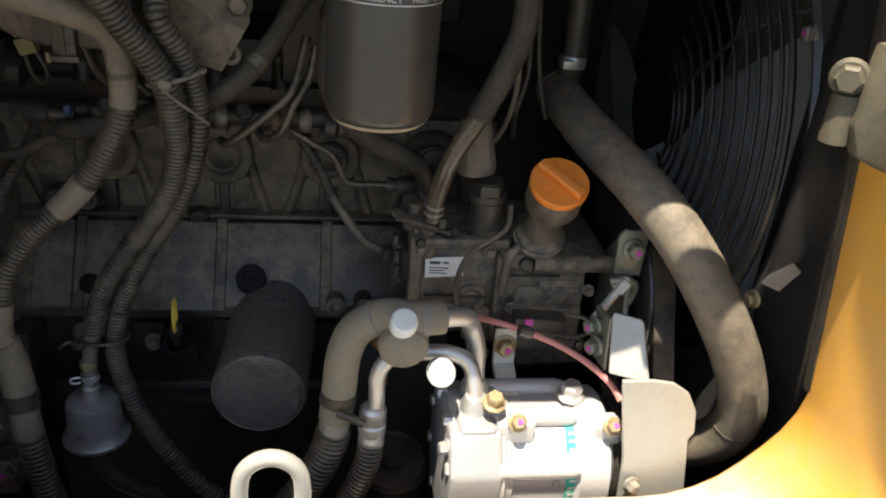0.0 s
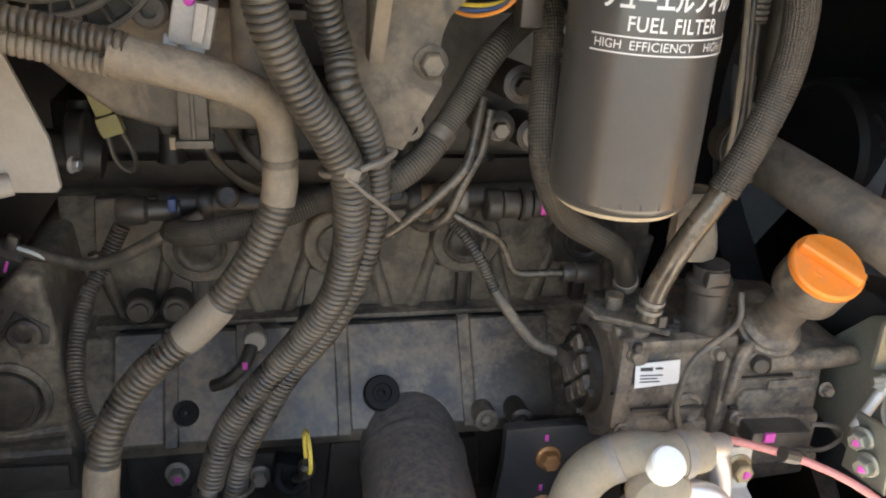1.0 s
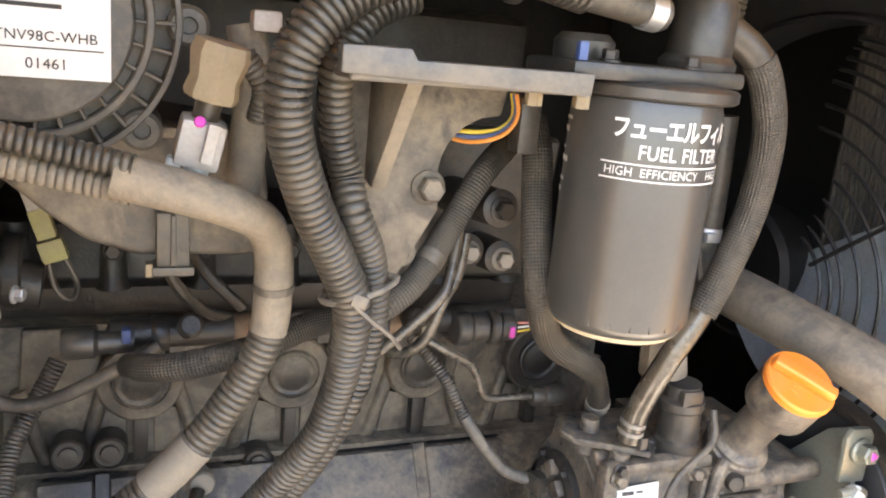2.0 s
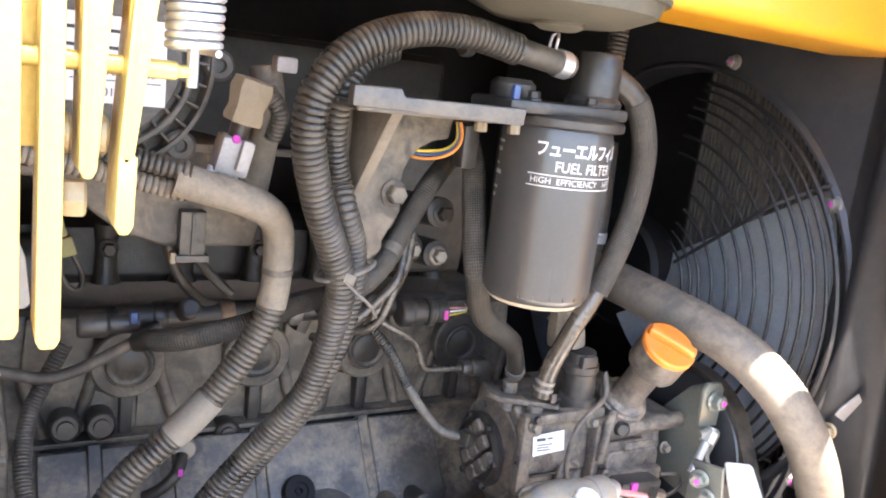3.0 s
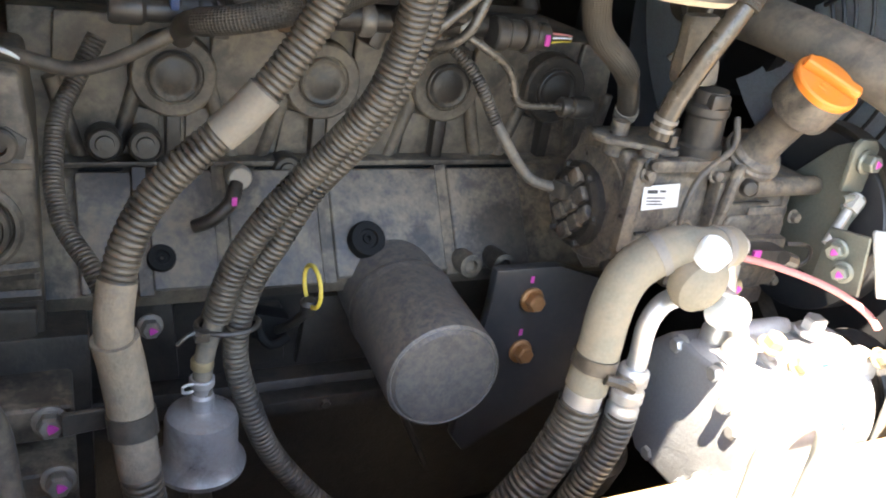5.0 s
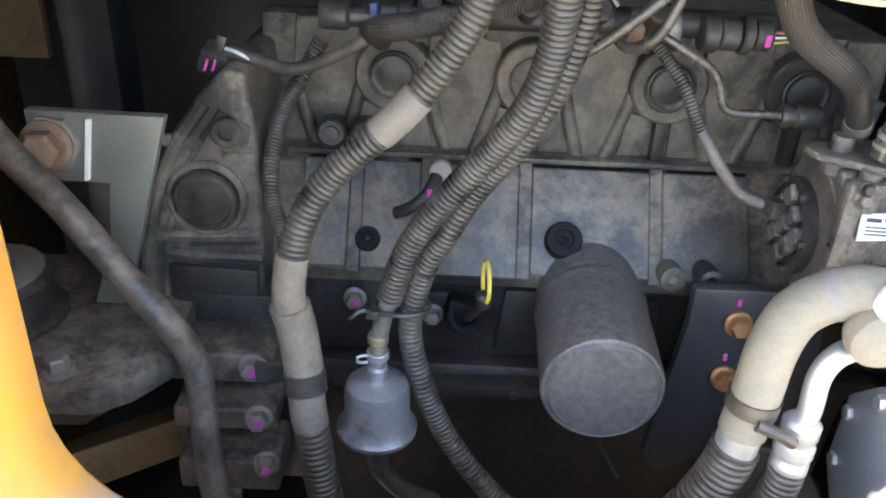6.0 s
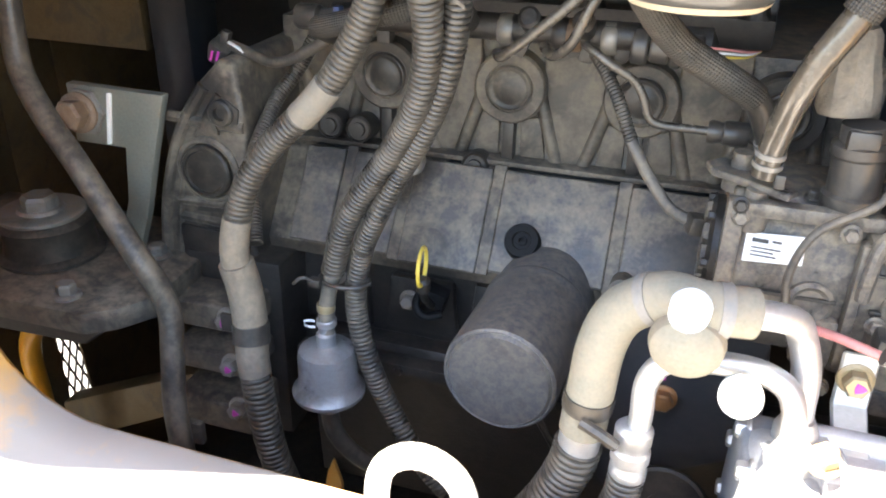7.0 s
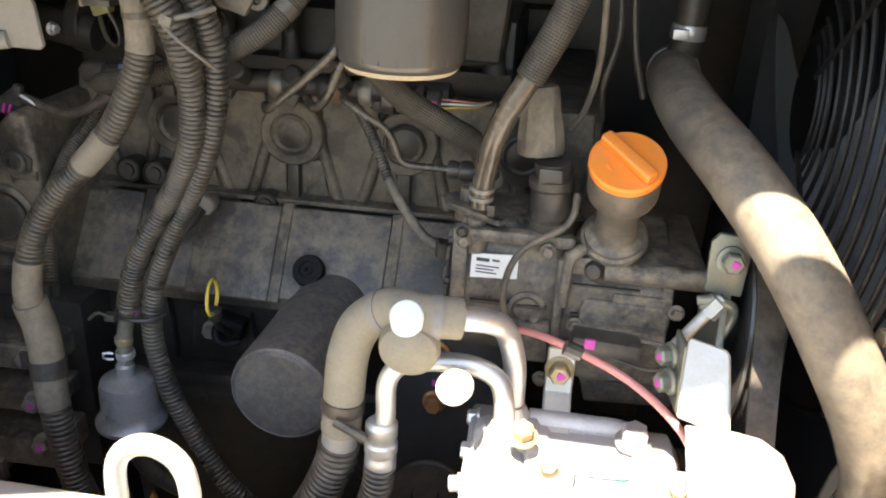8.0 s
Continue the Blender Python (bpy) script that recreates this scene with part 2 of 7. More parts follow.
# ---- building helpers ----
def part(name, bm, material_, parent=None, label="", angle=35):
    me = bpy.data.meshes.new(name)
    bmesh.ops.recalc_face_normals(bm, faces=bm.faces[:])
    for f in bm.faces:
        f.smooth = True
    bm.to_mesh(me)
    bm.free()
    me.set_sharp_from_angle(angle=radians(angle))
    me.materials.append(material_)
    ob = new(name, me)
    if parent is not None:
        ob.parent = parent
        if parent.type == "EMPTY":
            ob.matrix_parent_inverse = parent.matrix_basis.inverted()
    if label:
        tagged(ob, label)
    return ob


def thing(name, label, category, base, group="", kind=""):
    ob = new(name)
    ob.matrix_basis = Matrix.Translation(base)
    ob.empty_display_size = 0.02
    return tagged(ob, label, category, group, kind)


def nudge(ob, x, y, z):
    """Sets a finished thing a little aside, with all its parts."""
    ob.matrix_basis.translation += Vector((x, y, z))


def frame_of(axis, hint=(0, 0, 1)):
    w = Vector(axis).normalized()
    h = Vector(hint)
    if abs(w.dot(h.normalized())) > 0.95:
        h = Vector((1, 0, 0))
    u = h.cross(w).normalized()
    return u, w.cross(u), w


def smooth_path(points, per=24):
    p = [Vector(q) for q in points]
    p = [2 * p[0] - p[1]] + p + [2 * p[-1] - p[-2]]
    out = []
    for i in range(1, len(p) - 2):
        a, b, c, d = p[i - 1:i + 3]
        for k in range(per):
            t = k / per
            out.append(0.5 * (2 * b + (c - a) * t + (2 * a - 5 * b + 4 * c - d) * t * t + (3 * b - a - 3 * c + d) * t ** 3))
    out.append(p[-2])
    return out


def tube(bm, points, r, seg=16, u0=None, u1=None, pitch=0.0, depth=0.0, step=0.004, smooth=True, hole=0.0, taper=None):
    """A round hose along a smooth path; pitch and depth give it corrugations; u0 to u1 cuts out a stretch by control point."""
    per = 24
    path = smooth_path(points, per) if smooth else [Vector(q) for q in points]
    if u0 is not None:
        path = path[max(0, int(u0 * per)):int(u1 * per) + 1]
    arr = np.array([list(q) for q in path])
    d = np.r_[0, np.cumsum(np.linalg.norm(np.diff(arr, axis=0), axis=1))]
    n = max(3, int(d[-1] / pitch) * 6 if pitch else int(d[-1] / step)) + 1
    if not smooth:
        s = d
    else:
        s = np.linspace(0, d[-1], n)
    q = np.stack([np.interp(s, d, arr[:, k]) for k in range(3)], 1)
    if smooth and len(q) > 8:
        q[1:-1] = 0.25 * q[:-2] + 0.5 * q[1:-1] + 0.25 * q[2:]
    tan = np.gradient(q, axis=0)
    tan /= np.linalg.norm(tan, axis=1)[:, None]
    u = np.cross(tan[0], [0.3, 0.2, 0.93])
    if np.linalg.norm(u) < 0.1:
        u = np.cross(tan[0], [1, 0, 0])
    rings = []
    uv = bm.loops.layers.uv.verify()
    run = np.r_[0, np.cumsum(np.linalg.norm(np.diff(q, axis=0), axis=1))]
    for i in range(len(q)):
        u = u - tan[i] * np.dot(u, tan[i])
        u /= np.linalg.norm(u)
        v = np.cross(tan[i], u)
        rr = r if taper is None else r * (taper[0] + (taper[1] - taper[0]) * i / (len(q) - 1))
        if pitch:
            rr -= depth * (0, 0, 0, 0.25, 1, 0.25)[i % 6]
        ring = []
        for k in range(seg):
            a = 2 * math.pi * k / seg
            ring.append(bm.verts.new(q[i] + rr * (u * math.cos(a) + v * math.sin(a))))
        rings.append(ring)
    for i, (a, b) in enumerate(zip(rings, rings[1:])):
        for k in range(seg):
            face = bm.faces.new((a[k], a[(k + 1) % seg], b[(k + 1) % seg], b[k]))
            for loop, (du, dv) in zip(face.loops, ((0, 0), (1, 0), (1, 1), (0, 1))):
                loop[uv].uv = ((k + du) / seg, run[i + dv])
    bm.faces.new(rings[0])
    bm.faces.new(rings[-1])
    return bm


def lathe(bm, profile, origin, axis, seg=32, hint=(0, 0, 1), lobes=0, lobe=0.0):
    """Turns a profile of (radius, height) round an axis."""
    u, v, w = frame_of(axis, hint)
    o = Vector(origin)
    rings = []
    for r, h in profile:
        if r < 1e-6:
            rings.append([bm.verts.new(o + w * h)])
            continue
        ring = []
        for k in range(seg):
            a = 2 * math.pi * k / seg
            rr = r * (1 + lobe * math.cos(lobes * a)) if lobes else r
            ring.append(bm.verts.new(o + w * h + rr * (u * math.cos(a) + v * math.sin(a))))
        rings.append(ring)
    for a, b in zip(rings, rings[1:]):
        for k in range(seg):
            if len(a) == 1 and len(b) == 1:
                continue
            if len(a) == 1:
                bm.faces.new((a[0], b[k], b[(k + 1) % seg]))
            elif len(b) == 1:
                bm.faces.new((a[k], a[(k + 1) % seg], b[0]))
            else:
                bm.faces.new((a[k], a[(k + 1) % seg], b[(k + 1) % seg], b[k]))
    for ring in (rings[0], rings[-1]):
        if len(ring) > 2:
            bm.faces.new(ring)
    return bm


def box(bm, centre, size, turn=None, bevel=0.002, segs=2):
    m = Matrix.Translation(centre) @ (turn.to_4x4() if turn else Matrix.Identity(4)) @ Matrix.Diagonal((*size, 1))
    made = bmesh.ops.create_cube(bm, size=1, matrix=m)
    if bevel:
        edges = {e for v in made["verts"] for e in v.link_edges}
        bmesh.ops.bevel(bm, geom=list(edges), offset=min(bevel, 0.45 * min(size)), segments=segs, profile=0.6, affect="EDGES")
    return bm


def prism(bm, outline, origin, u, v, thick, bevel=0.0015, segs=2):
    """An outline in the plane of u and v, pushed out along u x v by its thickness, with rounded edges."""
    o, u, v = Vector(origin), Vector(u), Vector(v)
    w = u.cross(v).normalized() * thick
    a = [bm.verts.new(o + u * x + v * y) for x, y in outline]
    b = [bm.verts.new(q.co + w) for q in a]
    faces = [bm.faces.new(a[::-1]), bm.faces.new(b)]
    k = len(a)
    for i in range(k):
        faces.append(bm.faces.new((a[i], a[(i + 1) % k], b[(i + 1) % k], b[i])))
    if bevel:
        bmesh.ops.recalc_face_normals(bm, faces=faces)
        edges = {e for f in faces for e in f.edges}
        bmesh.ops.bevel(bm, geom=list(edges), offset=bevel, segments=segs, profile=0.6, affect="EDGES", clamp_overlap=True)
    return bm


def B():
    return bmesh.new()


def euler(rx=0, ry=0, rz=0):
    return Euler([radians(a) for a in (rx, ry, rz)]).to_matrix()


def hexbolt(parent, pos, axis, r=0.007, mat=None, mark=True, washer=True, name="bolt"):
    """A hexagon bolt with a flange, and a dab of paint where there is one."""
    mat = mat or BOLT
    w = Vector(axis).normalized()
    bm = B()
    prof = []
    if washer:
        prof += [(r * 1.35, 0), (r * 1.35, r * 0.25), (r * 1.1, r * 0.4)]
        lathe(bm, [(0, 0)] + prof + [(0, r * 0.4)], pos, w, 20)
    lathe(bm, [(0, 0), (r, 0), (r, r * 0.95), (r * 0.82, r * 1.15), (0, r * 1.15)], Vector(pos) + w * (r * 0.35 if washer else 0), w, 6)
    ob = part(name, bm, mat, parent, angle=30)
    if mark:
        bm = B()
        u, v, _ = frame_of(w)
        c = Vector(pos) + w * r * 1.5 + u * r * 0.15
        lathe(bm, [(0, 0), (r * 0.42, 0), (r * 0.34, r * 0.10), (0, r * 0.13)], c, w, 9, lobes=3, lobe=0.25)
        part("paint_mark", bm, PINK, ob, "magenta paint dab")
    return ob


def text_mesh(body, size, spacing=1.0, bold=0.0):
    """Lettering of the built-in font as flat triangles, from (0, 0) to the right."""
    cu = bpy.data.curves.new("lettering", "FONT")
    cu.body, cu.size, cu.space_character = body, size, spacing
    cu.resolution_u, cu.offset = 3, bold
    ob = bpy.data.objects.new("lettering", cu)
    scene.collection.objects.link(ob)
    dg = bpy.context.evaluated_depsgraph_get()
    dg.update()
    me = bpy.data.meshes.new_from_object(ob.evaluated_get(dg))
    bm = bmesh.new()
    bm.from_mesh(me)
    bpy.data.objects.remove(ob)
    bpy.data.meshes.remove(me)
    return bm


# ---- the setting: ground, bay walls, body frame ----
def setting(name, bm, mat, label, category):
    return tagged(part(name, bm, mat), label, category, kind="structure")


bm = B()
box(bm, (0, 0, -0.05), (400, 400, 0.1), bevel=0)
setting("ground", bm, GROUND, "pale concrete ground round the machine", "ground")

bm = B()
box(bm, (0.0, 0.62, 0.95), (1.6, 0.03, 1.9), bevel=0.004)
setting("wall_back", bm, BLACKSHEET, "dark sheet steel wall behind the engine", "wall")
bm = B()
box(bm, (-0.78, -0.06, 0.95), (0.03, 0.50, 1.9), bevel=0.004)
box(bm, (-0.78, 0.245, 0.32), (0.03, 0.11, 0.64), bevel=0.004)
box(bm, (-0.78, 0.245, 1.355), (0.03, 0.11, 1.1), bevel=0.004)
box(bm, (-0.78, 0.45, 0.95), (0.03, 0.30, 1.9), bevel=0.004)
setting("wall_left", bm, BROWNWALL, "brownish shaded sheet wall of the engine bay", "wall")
bm = B()
box(bm, (0.76, 0.15, 0.95), (0.03, 0.9, 1.9), bevel=0.004)
setting("wall_right", bm, BLACKSHEET, "black sheet wall beyond the radiator", "wall")
bm = B()
box(bm, (0.0, 0.15, 0.62), (1.6, 0.95, 0.03), bevel=0.004)
setting("floor", bm, DARK, "dark oily floor plate of the engine bay", "floor")

# added unseen hood sheet over the yellow edge beam, stepped to shape the sun
bm = B()
prism(bm, [(-0.8, -0.40), (-0.25, -0.40), (-0.25, -0.475), (0.055, -0.388), (0.068, -0.374), (0.20, -0.374), (0.205, -0.378), (0.243, -0.378), (0.243, -0.325), (0.377, -0.325), (0.377, -0.60), (0.8, -0.60), (0.8, 0.64), (-0.8, 0.64)], (0, 0, 1.80), (1, 0, 0), (0, 1, 0), 0.02, 0.003, 2)
# bar and front strip added to shade the hose, post and sill
prism(bm, [(0.235, -0.358), (0.235, -0.394), (0.292, -0.394), (0.324, -0.375), (0.340, -0.385), (0.354, -0.425), (0.355, -0.60), (0.378, -0.60), (0.378, -0.36), (0.352, -0.345), (0.31, -0.358)], (0, 0, 1.802), (1, 0, 0), (0, 1, 0), 0.016, 0.002, 1)
prism(bm, [(-0.8, -0.443), (-0.8, -0.63), (-0.31, -0.492), (-0.245, -0.4735), (-0.245, -0.443)], (0, 0, 1.802), (1, 0, 0), (0, 1, 0), 0.016, 0.002, 1)
setting("shading_ceiling", bm, BLACKSHEET, "unseen dark hood sheet, its edge stepped to shape the sun", "hood")
bm = B()
box(bm, (0.0, -0.185, 1.736), (1.6, 0.10, 0.126), bevel=0.012, segs=4)
setting("trim", bm, YELLOW, "orange-yellow upper edge beam of the body opening", "body frame")


def opening_frame():
    """The yellow body panel with its round-cornered opening, folded outwards."""
    inner, outer = [], []
    corners = ((0.446, 1.62, 0.05, 0), (-0.298, 1.62, 0.05, 90), (-0.298, 1.163, 0.085, 180), (0.446, 1.157, 0.12, 270))
    for cx, cz, r, a0 in corners:
        sx, sz = (1 if a0 in (0, 270) else -1), (1 if a0 < 180 else -1)
        for k in range(9):
            a = radians(a0 + 90 * k / 8)
            inner.append((cx - sx * r + r * math.cos(a), cz - sz * r + r * math.sin(a)))
    bm_ = B()
    rings = []
    for grow, y in ((0.014, -0.296), (0.004, -0.297), (0.0, -0.302), (0.002, -0.33), (0.006, -0.38), (0.012, -0.415), (0.018, -0.426), (0.03, -0.432), (0.08, -0.434), (0.45, -0.434), (0.45, -0.30)):
        ring = []
        for i, (x, z) in enumerate(inner):
            c = Vector(((0.452 - 0.285) / 2, 0, 1.4))
            a, b = inner[i - 1], inner[(i + 1) % len(inner)]
            nrm = Vector((b[1] - a[1], 0, -(b[0] - a[0]))).normalized()
            # the post leans in towards the top and stands a little further out than the sill
            lean = 0.008 - 0.13 * (z - 1.25) if x > 0.1 else 0.0
            out = 0.02 * min(1.0, max(0.0, (z - 1.20) / 0.08)) if x > 0.1 and y > -0.35 else 0.0
            ring.append(bm_.verts.new((x + nrm.x * grow + lean, y - out, z + nrm.z * grow + 0.005)))
        rings.append(ring)
    k = len(inner)
    for a, b in zip(rings, rings[1:]):
        for i in range(k):
            if inner[i][1] > 1.60 and inner[(i + 1) % k][1] > 1.60:
                continue
            bm_.faces.new((a[i], a[(i + 1) % k], b[(i + 1) % k], b[i]))
    return bm_


tagged(part("panel_front", opening_frame(), DUSTYEL, angle=50), "orange-yellow body panel with a round-cornered engine opening", "body panel", kind="structure")
bm = B()
box(bm, (0.08, -0.40, 0.37), (1.62, 0.02, 0.74), bevel=0.004)
setting("wall_front", bm, DUSTYEL, "orange-yellow lower body side under the opening", "wall")


bm = B()
prism(bm, [(0.449, 1.285), (0.458, 1.285), (0.415, 1.615), (0.403, 1.615)], (0, -0.314, 0), (1, 0, 0), (0, 0, 1), 0.010, 0.003, 2)
setting("edge_seal", bm, RUBBER_D, "black rubber edge seal along the body post", "seal")


# ---- engine block ----
engine = thing("engine_block", "dusty grey cast diesel engine block with core plugs and ribs", "engine", (0.0, 0.2, 0.9))
bm = B()
prism(bm, [(0.40, 1.366), (0.066, 1.366), (0.062, 1.256), (0.036, 1.246), (-0.0175, 1.172), (-0.014, 1.158), (0.012, 1.152), (0.40, 1.152)], (-0.262, 0, 0), (0, 1, 0), (0, 0, 1), 0.53, 0.003, 2)
part("crankcase", bm, CAST, engine)
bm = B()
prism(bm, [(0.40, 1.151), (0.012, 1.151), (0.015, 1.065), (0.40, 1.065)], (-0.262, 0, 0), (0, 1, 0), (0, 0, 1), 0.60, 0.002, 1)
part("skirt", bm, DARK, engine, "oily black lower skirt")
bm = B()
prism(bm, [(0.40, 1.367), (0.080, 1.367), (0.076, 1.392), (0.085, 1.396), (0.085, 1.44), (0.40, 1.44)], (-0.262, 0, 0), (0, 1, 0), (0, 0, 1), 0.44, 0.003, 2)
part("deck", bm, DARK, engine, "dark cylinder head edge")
for k in range(7):
    bm = B()
    lathe(bm, [(0.013, 0), (0.010, 0.008), (0.0088, 0.034), (0.0105, 0.046), (0.0095, 0.052), (0, 0.054)], (-0.235 + 0.066 * k, 0.070, 1.394), (0, 0.03, 1), 18)
    part("deck_lug", bm, DARK, engine)
    hexbolt(engine, (-0.235 + 0.066 * k, 0.056, 1.428), (0, -1, 0), 0.006, DARK, False)
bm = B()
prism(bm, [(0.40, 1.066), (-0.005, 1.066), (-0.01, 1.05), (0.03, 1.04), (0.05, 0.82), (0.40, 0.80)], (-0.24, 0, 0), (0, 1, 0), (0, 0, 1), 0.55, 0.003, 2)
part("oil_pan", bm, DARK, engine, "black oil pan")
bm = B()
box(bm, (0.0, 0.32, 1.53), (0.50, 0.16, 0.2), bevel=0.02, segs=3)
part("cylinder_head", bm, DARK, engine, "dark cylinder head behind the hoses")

# raised panels on the flared lower face
SL = Vector((0, 0.0535, 0.074)).normalized()


def lower_panel(x0, x1, low=0.0, high=0.094, skew=0.0, mat=None):
    bm_ = B()
    prism(bm_, [(x0 - skew, low), (x1 - skew * 0.5, low), (x1, high), (x0, high)], (0, -0.0175, 1.1725), (1, 0, 0), SL, 0.0060, 0.0034, 3)
    part("cast_panel", bm_, mat or PANEL, engine)


lower_panel(-0.224, -0.184)
lower_panel(-0.173, -0.123)
lower_panel(-0.113, -0.0385, low=-0.004)
lower_panel(-0.0275, 0.0745)
lower_panel(0.0855, 0.16)
for x in (-0.178, -0.118, -0.033, 0.08):
    bm = B()
    prism(bm, [(x - 0.0056, -0.004), (x + 0.0056, -0.004), (x + 0.0056, 0.098), (x - 0.0056, 0.098)], (0, -0.0175, 1.1725), (1, 0, 0), SL, 0.0040, 0.0008, 1)
    part("groove_strip", bm, CAST, engine)

# core plugs, the ribs between and under them
PLUGS = (-0.150, -0.032, 0.082, 0.196)
for x in PLUGS:
    bm = B()
    lathe(bm, [(0.034, -0.02), (0.0325, 0.013), (0.0305, 0.0150), (0.0222, 0.0150), (0.0212, 0.0136), (0.0204, 0.0136), (0.0196, 0.0165), (0.0182, 0.0172), (0.0165, 0.0160), (0.0140, 0.0158), (0.0125, 0.0166), (0, 0.0170)], (x, 0.062, 1.323), (0, -1, 0), 40)
    part("core_plug", bm, CAST, engine)
    bm = B()
    box(bm, (x, 0.058, 1.272), (0.011, 0.016, 0.04), bevel=0.002)
    part("rib", bm, DARK, engine)
    for s in (-1, 1):
        bm = B()
        prism(bm, [(x + s * 0.010, 1.256), (x + s * 0.034, 1.256), (x + s * 0.0275, 1.296), (x + s * 0.010, 1.292)][::s], (0, 0.066, 0), (1, 0, 0), (0, 0, 1), 0.007, 0.002, 2)
        part("pocket_floor", bm, CAST, engine)
for a, b in zip((-0.262,) + PLUGS, PLUGS + (0.29,)):
    bm = B()
    m_ = 0.5 * (a + b)
    prism(bm, [(m_ - 0.011, 1.254), (m_ + 0.011, 1.254), (b - 0.026, 1.315), (b - 0.03, 1.366), (a + 0.03, 1.366), (a + 0.026, 1.315)], (0, 0.066, 0), (1, 0, 0), (0, 0, 1), 0.0085, 0.003, 3)
    part("cast_field", bm, CAST, engine)
    for s, e in ((-1, a + 0.026), (1, b - 0.026)):
        bm = B()
        tube(bm, [(m_ + s * 0.011, 0.060, 1.252), (0.5 * (m_ + e) + s * 0.006, 0.0585, 1.285), (e, 0.058, 1.318)], 0.0062, 12)
        part("cast_rib", bm, CAST, engine)
# ledge over the panels
bm = B()
box(bm, (0.01, 0.056, 1.2535), (0.50, 0.028, 0.005), bevel=0.0015)
part("ledge", bm, CAST, engine)
# broken black strips painting the ledge's shadow along with a dark stain line
for x0, x1 in ((-0.222, -0.192), (-0.135, -0.118), (-0.088, -0.062), (-0.030, 0.072), (0.090, 0.158)):
    bm = B()
    prism(bm, [(x0, 1.2485), (x1, 1.2480), (x1 + 0.004, 1.2500), (x1 - 0.004, 1.2515), (x0 + 0.006, 1.2510)], (0, 0.060, 0), (1, 0, 0), (0, 0, 1), 0.0185, 0.0008, 1)
    part("ledge_shadow_stain", bm, OILY, engine)

# threaded bosses
for x, y, z, r in ((0.0, -0.004, 1.2, 0.0155), (-0.166, -0.003, 1.192, 0.0105)):
    w = Vector((0, -0.074, 0.06)).normalized()
    bm = B()
    lathe(bm, [(r * 1.08, -0.012), (r * 1.02, 0.008), (r * 0.94, 0.0105), (r * 0.55, 0.0105), (r * 0.50, 0.0085), (r * 0.30, 0.0085), (r * 0.27, 0.0100), (r * 0.16, 0.0100), (r * 0.14, 0.006), (0, 0.006)], (x, y, z), w, 32)
    part("threaded_boss", bm, OILY, engine, "oily black threaded plug")
for x, y, z in ((-0.1725, 0.038, 1.2715), (-0.2015, 0.038, 1.2725), (-0.059, 0.043, 1.248)):
    bm = B()
    lathe(bm, [(0.013, -0.02), (0.013, 0.004), (0.0115, 0.006), (0.0105, 0.003), (0.007, 0.003), (0.0065, 0.006), (0, 0.0065)], (x, y, z), (0, -1, 0.1), 24)
    part("blanking_plug", bm, DARK, engine)
# bolt lugs on the lower edge
for x, y, z in ((0.121, -0.036, 1.186), (0.091, -0.03, 1.184)):
    bm = B()
    lathe(bm, [(0.0105, -0.03), (0.0105, 0.004), (0.006, 0.005), (0.0052, 0.0), (0, -0.004)], (x, y, z), (0, -1, 0.15), 20)
    part("bolt_lug", bm, CAST, engine)
# pan rail and skirt bolts
bm = B()
prism(bm, [(-0.23, 1.045), (0.10, 1.045), (0.10, 1.058), (-0.02, 1.060), (-0.23, 1.056)], (0, -0.008, 0), (1, 0, 0), (0, 0, 1), 0.02, 0.003, 2)
part("pan_rail", bm, DARK, engine)
for x in (-0.19, -0.11, -0.03, 0.05):
    hexbolt(engine, (x, -0.024, 1.052), (0, -1, 0), 0.005, DARK, False)
for x, z in ((-0.176, 1.143), (-0.108, 1.118)):
    hexbolt(engine, (x, -0.018 if z > 1.13 else 0.0, z), (0, -1, 0.1), 0.0075, BOLT, z > 1.13)
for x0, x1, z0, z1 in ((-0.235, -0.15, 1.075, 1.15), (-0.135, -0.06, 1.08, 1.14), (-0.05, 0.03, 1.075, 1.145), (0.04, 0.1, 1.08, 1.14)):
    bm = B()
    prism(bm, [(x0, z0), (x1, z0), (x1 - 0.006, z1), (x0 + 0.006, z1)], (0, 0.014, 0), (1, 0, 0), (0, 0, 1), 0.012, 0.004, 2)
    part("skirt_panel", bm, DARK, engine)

# flywheel housing
bm = B()
prism(bm, [(-0.352, 1.118), (-0.262, 1.114), (-0.247, 1.16), (-0.247, 1.30), (-0.252, 1.345), (-0.268, 1.347), (-0.290, 1.325), (-0.318, 1.284), (-0.338, 1.236), (-0.350, 1.185), (-0.356, 1.143)], (0, 0.25, 0), (1, 0, 0), (0, 0, 1), 0.292, 0.006, 3)
part("flywheel_housing", bm, CAST, engine)
bm = B()
tube(bm, [(-0.284, -0.0405, 1.322), (-0.312, -0.0405, 1.281), (-0.331, -0.0405, 1.234), (-0.343, -0.0405, 1.184), (-0.348, -0.0405, 1.13)], 0.0064, 10)
part("rim", bm, CAST, engine)
bm = B()
tube(bm, [(-0.270, -0.0405, 1.316), (-0.297, -0.0405, 1.276), (-0.316, -0.0405, 1.230), (-0.327, -0.0405, 1.184), (-0.332, -0.0405, 1.13)], 0.0040, 10)
part("rim", bm, CAST, engine)
bm = B()
lathe(bm, [(0.0255, -0.01), (0.0250, 0.007), (0.0235, 0.009), (0.0205, 0.0095), (0.0195, 0.0075), (0.008, 0.0085), (0, 0.0088)], (-0.2885, -0.041, 1.2435), (0, -1, 0), 32)
part("inspection_plug", bm, RUBBER_D, engine, "round rubber plug")
bm = B()
